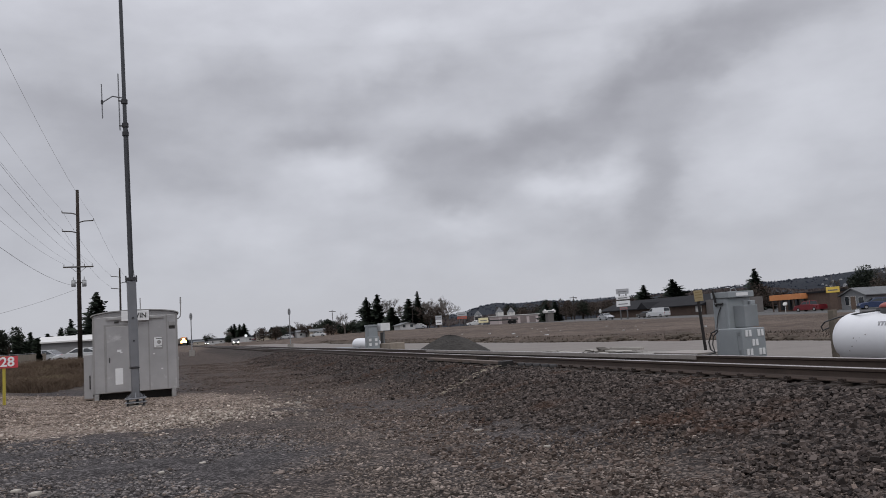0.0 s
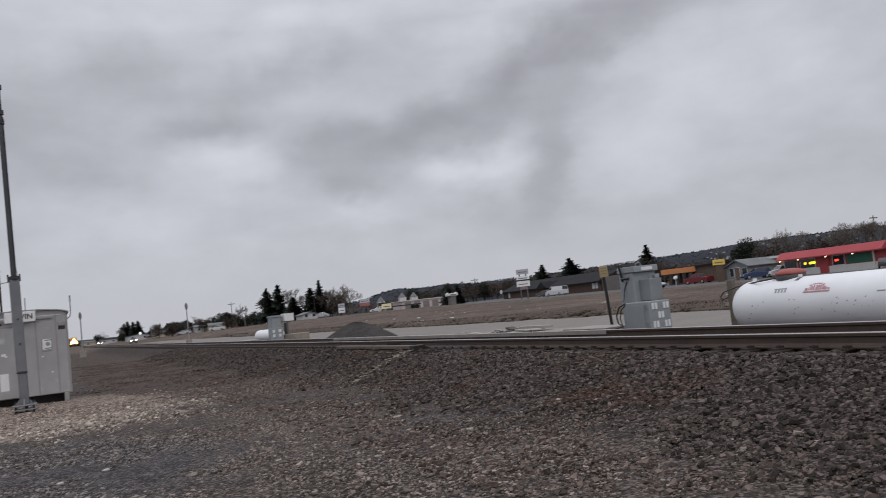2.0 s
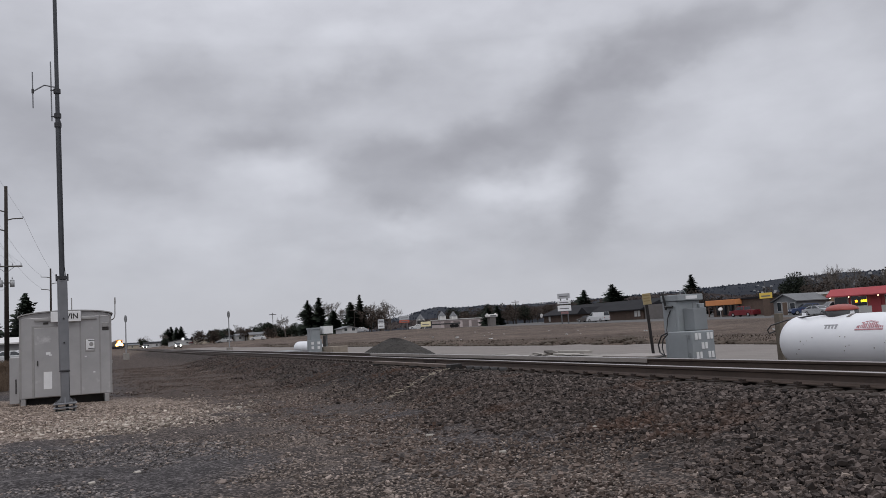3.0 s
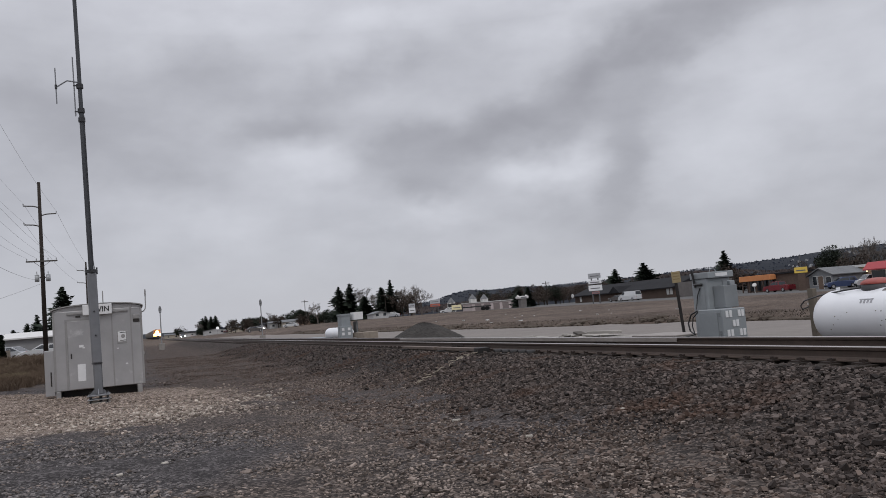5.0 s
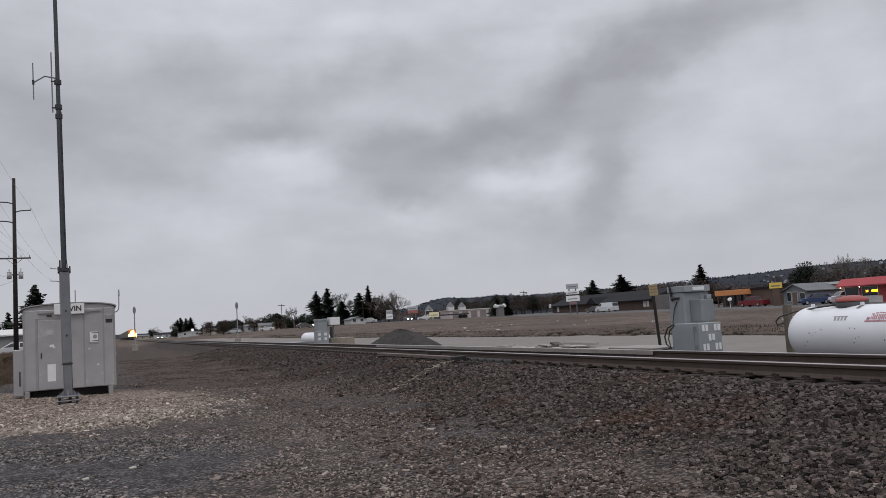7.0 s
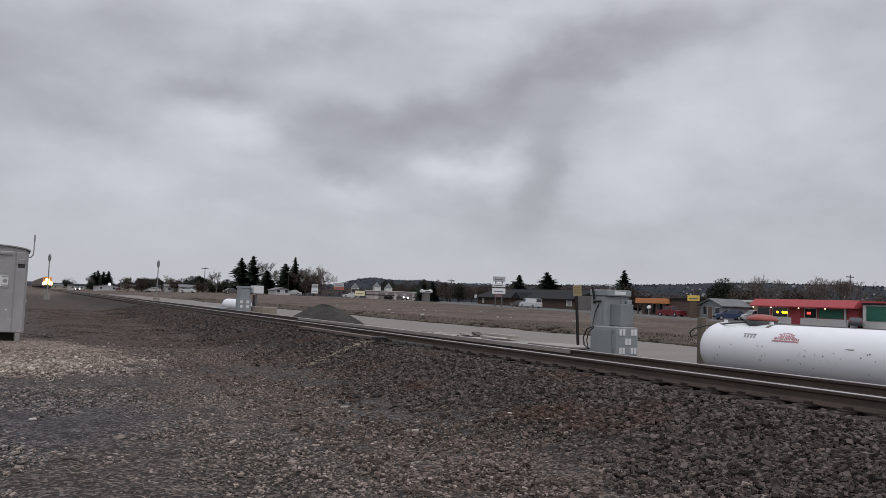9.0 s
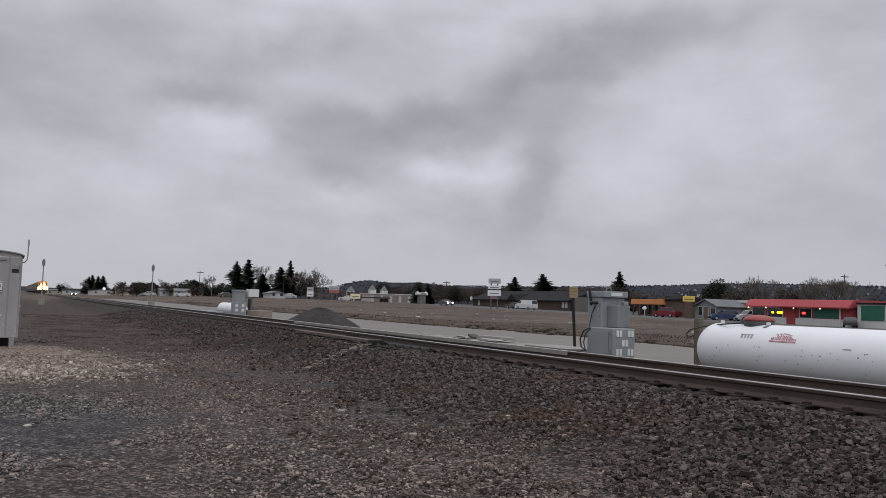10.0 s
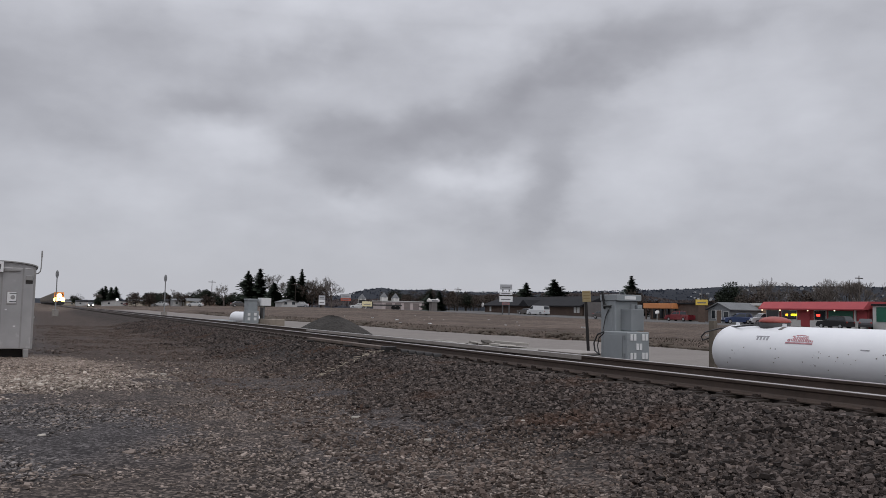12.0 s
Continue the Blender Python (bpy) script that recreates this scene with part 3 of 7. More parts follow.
# ---- the hut and the mast ----
def build_hut():
    # the lighter patches are paint blotches plus sky reflections put into the colour
    skin = surface("hut_aluminium", (0.31, 0.305, 0.307), (0.49, 0.48, 0.48), 1.6, 0.40, 0.5, 0.06, 5, wear_sheen=(0.58, 0.575, 0.57), wear_sheen_amount=0.32, wear_sheen_scale=1.1)
    trim = surface("hut_trim", (0.25, 0.245, 0.24), (0.38, 0.37, 0.36), 5, 0.5, 0.3, 0.05)
    white = surface("white_sign", (0.66, 0.66, 0.66), (0.78, 0.78, 0.78), 9, 0.5, bump=0)
    black = surface("black_print", (0.02, 0.02, 0.02), (0.03, 0.03, 0.03), 9, 0.6, bump=0)
    dark = surface("fitting_and_gap_dark", (0.02, 0.018, 0.017), (0.05, 0.045, 0.042), 8, 0.8)
    frame_m = pose(-0.33, 25.72, 0.06, 0, 0, 0.5) @ Matrix.Diagonal((1, 1, 1.035, 1))
    hut = thing("signal_hut", frame_m, "weathered grey aluminium signal hut with a curved roof, on gravel", "hut")
    w, d = 1.135, 0.86
    part("body", new_box(-w, w, -d, d, 0.20, 2.27, 0.02), skin, hut)
    angles = [math.pi * k / 16 for k in range(17)]
    gable = [(w * math.cos(a), 2.268 + 0.135 * math.sin(a)) for a in angles]
    part("gable_wall", new_prism(gable, "y", -d + 0.002, d - 0.002), skin, hut, "curved top of the front wall")
    inner = [((w + 0.04) * math.cos(a), 2.272 + 0.14 * math.sin(a)) for a in angles]
    outer = [((w + 0.05) * math.cos(a), 2.30 + 0.142 * math.sin(a)) for a in angles]
    part("roof", new_prism(outer + inner[::-1], "y", -d - 0.07, d + 0.06), trim, hut, "low curved roof sheet with an overhang")
    part("roof_gutter", new_box(-0.78, 0.77, -d - 0.055, -d - 0.002, 2.17, 2.225, 0.006), trim, hut)
    for x0 in (-w + 0.02, w - 0.2):
        part("skid", new_box(x0, x0 + 0.12, -d - 0.02, d, -0.05, 0.196, 0.01), trim, hut)
    # no real beam: a dark box paints the shade of the open gap
    part("shadow_gap", new_box(-w + 0.16, w - 0.22, -d + 0.35, d - 0.05, -0.05, 0.196), dark, hut, "dark box standing in for the shade under the hut")
    for x0, x1 in ((-w - 0.004, -w + 0.05), (w - 0.05, w + 0.004), (0.82, 0.86)):
        part("corner_strip", new_box(x0, x1, -d - 0.008, -d + 0.03, 0.20, 2.27), trim, hut)
    part("seam", new_box(0.33, 0.37, -d - 0.010, -d, 0.20, 2.16), trim, hut)
    door = part("door", new_box(-0.78, -0.06, -d - 0.026, -d - 0.002, 0.22, 2.0, 0.006), skin, hut)
    for x0, x1, z0, z1 in ((-0.84, -0.785, 0.21, 2.05), (-0.055, 0.0, 0.21, 2.05), (-0.785, -0.055, 2.003, 2.05)):
        part("door_frame", new_box(x0, x1, -d - 0.018, -d - 0.001, z0, z1), trim, hut)
    part("door_handle", new_rod((-0.70, -d - 0.05, 1.02), (-0.70, -d - 0.05, 1.16), 0.014), dark, door, "dark lever handle")
    part("louvre", new_box(-0.56, -0.36, -d - 0.034, -d - 0.026, 0.42, 0.86, 0.003), white, door, "pale filter louvre")
    for z in (0.5, 1.1, 1.7):
        part("hinge", new_box(-0.075, -0.04, -d - 0.036, -d - 0.024, z, z + 0.09), white, door)
    part("lamp_vent", new_box(-0.56, -0.44, -d - 0.03, -d, 2.09, 2.14, 0.004), dark, hut, "small dark vent above the door")
    notice = part("notice_plate", new_box(0.47, 0.72, -d - 0.012, -d, 1.32, 1.66, 0.004), trim, hut, "grey notice plate")
    part("notice_border", new_box(0.49, 0.70, -d - 0.015, -d - 0.0125, 1.37, 1.64), white, notice)
    part("notice_disc", new_rod((0.62, -d - 0.016, 1.51), (0.62, -d - 0.019, 1.51), 0.055, seg=16), trim, notice)
    for z in (1.39, 1.60):
        part("text_bar", new_box(0.54, 0.70, -d - 0.018, -d - 0.0155, z, z + 0.018), black, notice)
    for x0, z0, s in ((-0.5, 1.30, 0.11), (0.66, 0.76, 0.055), (-0.42, 1.27, 0.06), (0.45, 1.18, 0.05)):
        part("label_patch", new_box(x0, x0 + s, -d - 0.031 if x0 < -0.1 else -d - 0.006, -d, z0, z0 + s * 0.6), white, hut)
    part("side_vent", new_box(0.90, 1.07, -d - 0.035, -d - 0.002, 1.95, 2.07, 0.01), trim, hut, "hooded vent on the front wall")
    part("side_vent_frame", new_box(0.90, 1.07, -d - 0.012, -d - 0.002, 1.86, 1.945, 0.004), dark, hut)
    for z in (0.98, 1.02):
        part("conduit", new_box(w - 0.02, w + 0.03, -0.7, 0.4, z, z + 0.015), trim, hut)
    cab = part("side_cabinet", new_box(-w - 0.24, -w - 0.002, -0.85, -0.25, 0.10, 1.28, 0.012), skin, hut, "narrow grey meter cabinet on the hut's side")
    part("cabinet_latch", new_box(-w - 0.10, -w - 0.07, -0.87, -0.85, 0.35, 0.72), dark, cab)
    sign = part("name_board", new_box(-0.37, 0.37, -d - 0.155, -d - 0.125, 2.13, 2.40, 0.01), white, hut, "white board with black letters below the roof edge")
    for x0 in (-0.27, 0.25):
        part("board_bracket", new_box(x0, x0 + 0.03, -d - 0.125, -d - 0.0, 2.2, 2.24), trim, sign)
    t = letters("board_letters", "VIN", 0.19, pose(0.155, -d - 0.158, 2.265, 90, 0, 0), black, sign)
    # hooked antenna on the roof's corner
    bm = bmesh.new()
    pts = [(w, 0.85, 2.17), (w + 0.08, 0.85, 2.19), (w + 0.13, 0.85, 2.25), (w + 0.145, 0.85, 2.36), (w + 0.15, 0.85, 2.78)]
    tube(bm, pts, 0.016)
    rod(bm, (w + 0.15, 0.85, 2.64), (w + 0.15, 0.85, 2.82), 0.026, 0.02)
    part("hook_antenna", bm, trim, hut, "thin hooked antenna pipe")
    part("whip_antenna", new_rod((0.12, 0.3, 2.42), (0.12, 0.3, 2.82), 0.015), trim, hut)


def build_mast():
    galv = surface("galvanised_steel", (0.15, 0.155, 0.165), (0.25, 0.255, 0.27), 3.5, 0.5, 0.5, 0.05)
    tubing = surface("dull_tube_steel", (0.035, 0.037, 0.042), (0.082, 0.086, 0.094), 3.5, 0.5, 0.4, 0.05)
    dark = surface("clamp_steel", (0.025, 0.025, 0.028), (0.07, 0.07, 0.074), 10, 0.5, 0.5)
    conc = surface("footing_concrete", (0.20, 0.19, 0.17), (0.36, 0.34, 0.31), 8, 0.9)
    x, y = -0.31, 22.0
    z0 = gz(x, y)
    mast = thing("antenna_mast", pose(x + 0.05, y, z0, 0, -0.7, 0), "tall galvanised steel radio mast on a bolted base, standing on gravel", "mast")
    part("footing", new_rod((0, 0, -0.25), (0, 0, 0.03), 0.27, 0.25, 16), conc, mast)
    part("base_plate", new_box(-0.25, 0.25, -0.25, 0.25, 0.17, 0.205, 0.01), galv, mast)
    part("lower_plate", new_box(-0.25, 0.25, -0.25, 0.25, 0.075, 0.105, 0.01), galv, mast)
    for sx in (-1, 1):
        for sy in (-1, 1):
            b = part("anchor_bolt", new_rod((sx * 0.19, sy * 0.19, -0.02), (sx * 0.19, sy * 0.19, 0.27), 0.02, seg=8), dark, mast)
            part("nut", new_rod((sx * 0.19, sy * 0.19, 0.206), (sx * 0.19, sy * 0.19, 0.238), 0.036, seg=6), galv, b)
    for a in range(4):
        m = pose(0, 0, 0, 0, 0, a * 90)
        bm = new_prism([(0.09, 0.206), (0.21, 0.206), (0.09, 0.34)], "y", -0.01, 0.01)
        bmesh.ops.transform(bm, matrix=m, verts=bm.verts)
        part("gusset", bm, galv, mast)
    step = 3.30 - z0
    part("lower_tube", new_box(-0.105, 0.105, -0.105, 0.105, 0.96, step - 0.1, 0.022, pose(0, 0, 0, 0, 0, 9)), galv, mast, "square galvanised lower tube")
    part("inner_tube", new_box(-0.088, 0.088, -0.088, 0.088, 0.2, 0.955, 0.018, pose(0, 0, 0, 0, 0, 9)), galv, mast)
    part("sleeve_rim", new_box(-0.112, 0.112, -0.112, 0.112, 0.93, 0.962, 0.008, pose(0, 0, 0, 0, 0, 9)), dark, mast)
    part("conduit", tube(bmesh.new(), [(0.04, -0.06, -0.1), (0.04, -0.06, 0.2)], 0.035, 8), dark, mast, "dark cable conduit under the base plate")
    for z in (1.62, 2.2):
        part("face_bolt", new_rod((0.015, -0.125, z), (0.015, -0.09, z), 0.022, seg=8), dark, mast)
    part("hinge_collar", new_rod((0, 0, step - 0.1), (0, 0, step - 0.02), 0.135, 0.135, 18), dark, mast)
    for sx in (-1, 1):
        part("hinge_bolt", new_rod((sx * 0.125, 0, step - 0.14), (sx * 0.125, 0, step + 0.03), 0.018, seg=8), dark, mast)
    part("middle_tube", new_rod((0, 0, step - 0.02), (0, 0, 7.2 - z0), 0.060, 0.056, 16), tubing, mast)
    part("upper_tube", new_rod((0, 0, 7.2 - z0), (0, 0, 13.0), 0.050, 0.043, 14), tubing, mast)
    for z in (6.95, 7.18, 7.8):
        part("clamp", new_rod((0, 0, z - z0), (0, 0, z - z0 + 0.11), 0.082, 0.082, 12), dark, mast)
    arm = part("antenna_arm", tube(bmesh.new(), [(0, 0, 7.95 - z0), (-0.28, -0.05, 7.98 - z0), (-0.52, -0.1, 7.80 - z0)], 0.017), galv, mast)
    part("dipole", new_rod((-0.53, -0.1, 7.38 - z0), (-0.53, -0.1, 8.28 - z0), 0.014), galv, arm)
    part("dipole_joint", new_rod((-0.53, -0.1, 7.75 - z0), (-0.53, -0.1, 7.86 - z0), 0.028), dark, arm)
    part("stub_rod", new_rod((-0.13, 0, 7.1 - z0), (-0.13, 0, 8.6 - z0), 0.015), galv, mast)
    for z in (7.2, 7.86):
        part("stub_bracket", new_box(-0.15, 0, -0.015, 0.015, z - z0, z - z0 + 0.03), dark, mast)
    pts = [(0.06, -0.04, 0.3 + k * 0.45) if k % 2 else (0.062, -0.05, 0.3 + k * 0.45) for k in range(16)]
    part("cable", tube(bmesh.new(), [(0.10 if p[2] < step else 0.06, -0.05, p[2]) for p in pts], 0.008, 5), dark, mast, "dark coaxial cable down the mast")


# ---- the switch heater, the gas tank and what lies by them ----
def build_heater():
    grey = surface("cabinet_grey", (0.205, 0.225, 0.235), (0.30, 0.32, 0.33), 2.5, 0.5, 0.1, 0.05)
    grey2 = surface("cabinet_mid_grey", (0.15, 0.165, 0.172), (0.225, 0.24, 0.248), 2.5, 0.5, 0.1, 0.05)
    white = surface("vent_white", (0.6, 0.6, 0.6), (0.74, 0.74, 0.74), 9, 0.5, bump=0)
    black = surface("rubber_black", (0.012, 0.012, 0.012), (0.03, 0.03, 0.03), 9, 0.5)
    conc = surface("pad_concrete", (0.20, 0.185, 0.17), (0.33, 0.31, 0.285), 7, 0.9)
    o = thing("switch_heater", pose(0, 0, 0), "grey steel gas switch heater cabinet with white vents beside the track", "heater cabinet")
    part("pad", new_box(11.35, 12.9, 13.45, 15.35, 0.22, 0.46, 0.02), conc, o, "concrete pad")
    tall = part("tall_cabinet", new_box(11.72, 12.32, 14.32, 14.80, 0.46, 1.765, 0.015), grey, o)
    part("cap", new_box(11.70, 12.36, 14.24, 14.82, 1.769, 1.90, 0.012), grey, tall, "top box")
    part("cap_plate", new_box(11.90, 12.2, 14.232, 14.239, 1.80, 1.87), white, tall)
    part("mount", new_rod((11.70, 14.66, 1.60), (11.64, 14.66, 1.96), 0.025), black, tall)
    part("elbow", tube(bmesh.new(), [(11.68, 14.66, 1.66), (11.64, 14.56, 1.65), (11.70, 14.44, 1.65)], 0.03), black, tall)
    part("lifting_eye", tube(bmesh.new(), [(11.9, 14.4, 1.91), (11.9, 14.4, 1.96), (12.0, 14.4, 1.98), (12.05, 14.4, 1.91)], 0.012), grey2, tall)
    blower = part("blower_box", new_box(11.86, 12.20, 13.98, 14.315, 1.14, 1.60, 0.012), grey2, o, "darker grey blower box")
    part("blower_pipe", new_rod((12.0, 14.1, 1.60), (12.0, 14.1, 1.70), 0.05, seg=12), grey2, blower)
    part("blower_cap", new_box(12.07, 12.19, 14.02, 14.2, 1.602, 1.69, 0.01), grey, blower)
    low = part("low_cabinet", new_box(11.42, 11.99, 13.58, 14.316, 0.46, 1.13, 0.015), grey, o)
    for cx, cz in ((11.50, 1.03), (11.80, 1.03), (11.65, 0.84), (11.50, 0.655), (11.80, 0.655)):
        for dx in (0.0, 0.085):
            v = part("vent", new_box(cx + dx, cx + dx + 0.062, 13.566, 13.581, cz - 0.07, cz + 0.06, 0.003), white, low)
    for z in (0.62, 0.98):
        part("hinge", new_box(11.405, 11.42, 13.64, 13.68, z, z + 0.08), grey2, low)
    part("cabinet_door", new_box(11.408, 11.419, 13.72, 14.26, 0.52, 1.07, 0.004), grey, low)
    part("side_panel", new_box(11.71, 11.719, 14.40, 14.74, 0.55, 1.65, 0.003), grey, tall)
    for k, (pts, r) in enumerate((
        ([(11.70, 14.52, 1.58), (11.68, 14.60, 1.42), (11.66, 14.62, 1.25), (11.60, 14.58, 1.14), (11.50, 14.40, 1.11)], 0.012),
        ([(11.55, 14.46, 1.12), (11.52, 14.66, 1.05), (11.5, 14.76, 0.86), (11.5, 14.72, 0.70), (11.45, 14.50, 0.63)], 0.017),
        ([(11.52, 14.42, 1.10), (11.48, 14.56, 0.98), (11.47, 14.60, 0.8), (11.42, 14.48, 0.66)], 0.014),
        ([(11.42, 14.50, 0.63), (11.5, 14.9, 0.58), (11.7, 15.6, 0.53), (11.8, 16.3, 0.56)], 0.014),
    )):
        part("hose", tube(bmesh.new(), pts, r), black, o, "black rubber hose")
    slab = thing("concrete_slab", pose(0, 0, 0), "long pale concrete slab with a steel edge beside the heater", "slab")
    part("slab", new_box(11.75, 12.75, 15.45, 18.6, 0.2, 0.56, 0.02), conc, slab)
    part("slab_cover", new_box(11.7, 12.6, 15.5, 17.2, 0.564, 0.60, 0.01), surface("worn_steel", (0, 0, 0), (0, 0, 0)), slab)
    rng = random.Random(8)
    rub = surface("rubble_concrete", (0.22, 0.205, 0.185), (0.42, 0.395, 0.36), 7, 0.95, random_ob=0.4)
    dk = surface("rubble_dark", (0.05, 0.045, 0.04), (0.12, 0.105, 0.09), 7, 0.95)
    for i in range(64):
        yy = rng.choice((rng.uniform(20.2, 23.6), rng.uniform(18.6, 25.2)))
        xx = rng.uniform(11.8, 13.1)
        s = rng.uniform(0.05, 0.2)
        bm = new_box(-s, s, -s * 0.7, s * 0.7, 0, s * rng.uniform(0.6, 1.15), 0.03)
        for v in bm.verts:
            v.co += Vector((rng.uniform(-1, 1), rng.uniform(-1, 1), rng.uniform(-0.3, 0.3))) * s * 0.16
        ob = to_object("concrete_chunk" if i % 5 else "broken_tie", bm, rub if i % 5 else dk)
        ob.matrix_basis = pose(xx, yy, gz(xx, yy) - 0.02, rng.uniform(-8, 8), rng.uniform(-8, 8), rng.uniform(0, 180))
        tagged(ob, "pale broken chunk of concrete on ballast" if i % 5 else "dark broken piece of timber on ballast", "rubble", "rubble by the track")
    for i, (xx, yy, rz, ln) in enumerate(((12.2, 19.4, 8, 1.3), (12.5, 21.0, -22, 1.1), (12.0, 18.9, 30, 0.9))):
        ob = to_object("board", new_box(-0.12, 0.12, -ln / 2, ln / 2, 0, 0.06, 0.008), rub if i != 1 else dk)
        ob.matrix_basis = pose(xx, yy, gz(xx, yy) + 0.10 + 0.05 * i, 2, 1, rz)
        tagged(ob, "weathered plank lying on rubble" , "plank", "planks by the track")
    # marker post with a small faded plate
    z = gz(13.3, 17.3)
    mp = thing("marker_post", pose(13.3, 17.3, z, 0, -4, 0), "thin dark steel post with a faded yellow plate", "marker post")
    part("post", new_box(-0.028, 0.028, -0.028, 0.028, 0, 1.50, 0.004), surface("rusty_post", (0.006, 0.005, 0.005), (0.018, 0.014, 0.013), 12, 0.8), mp)
    pm = pose(0, -0.04, 1.47, 0, 0, -35)
    bm = new_box(-0.105, 0.105, -0.008, 0.0, -0.02, 0.26, 0.004)
    bmesh.ops.transform(bm, matrix=pm, verts=bm.verts)
    plate = part("plate", bm, surface("faded_yellow", (0.25, 0.195, 0.10), (0.36, 0.29, 0.165), 9, 0.6), mp, "faded yellow plate")
    for zz in (0.06, 0.13, 0.20):
        bm = new_box(-0.08, 0.08, -0.012, -0.009, zz, zz + 0.022)
        bmesh.ops.transform(bm, matrix=pm, verts=bm.verts)
        part("text_bar", bm, surface("faded_brown_print", (0.2, 0.14, 0.06), (0.26, 0.19, 0.09), 9, 0.7), plate)


def gas_tank(name, m, length, r, label, detailed):
    white = surface("tank_white", (0.70, 0.71, 0.73), (0.82, 0.825, 0.84), 1.4, 0.38, 0, 0.03, 4)
    grey = surface("tank_shade_grey", (0.3, 0.3, 0.31), (0.42, 0.42, 0.43), 6, 0.6)
    t = thing(name, m, label, "gas tank")
    bm = bmesh.new()
    prof = []
    hl = length / 2
    for k in range(9):
        a = math.pi / 2 * k / 8
        prof.append((-hl + r * 0.85 * (1 - math.cos(a)), r * math.sin(a)))
    prof += [(-p, q) for p, q in prof[::-1]]
    seg = 40
    rings = []
    for p, q in prof:
        rings.append([bm.verts.new((q * math.cos(2 * math.pi * s / seg), p, q * math.sin(2 * math.pi * s / seg))) for s in range(seg)] if q > 1e-6 else [bm.verts.new((0, p, 0))])
    for a, b in zip(rings, rings[1:]):
        for s in range(seg):
            va = [a[s % len(a)], a[(s + 1) % seg % len(a)]]
            vb = [b[(s + 1) % seg % len(b)], b[s % len(b)]]
            vs = list(dict.fromkeys(va + vb))
            if len(vs) > 2:
                bm.faces.new(vs)
    shell = part("shell", bm, white, t, "white painted steel shell", True)
    for yy in (-hl * 0.58, hl * 0.58):
        bm = bmesh.new()
        box(bm, -r * 0.62, r * 0.62, yy - 0.07, yy + 0.07, -r - 0.22, -r * 0.72, 0.01)
        part("saddle", bm, grey, t)
        part("block", new_box(-r * 0.85, r * 0.85, yy - 0.2, yy + 0.2, -r - 0.34, -r - 0.22, 0.02), surface("pad_concrete", (0, 0, 0), (0, 0, 0)), t, "concrete block")
    return t, shell


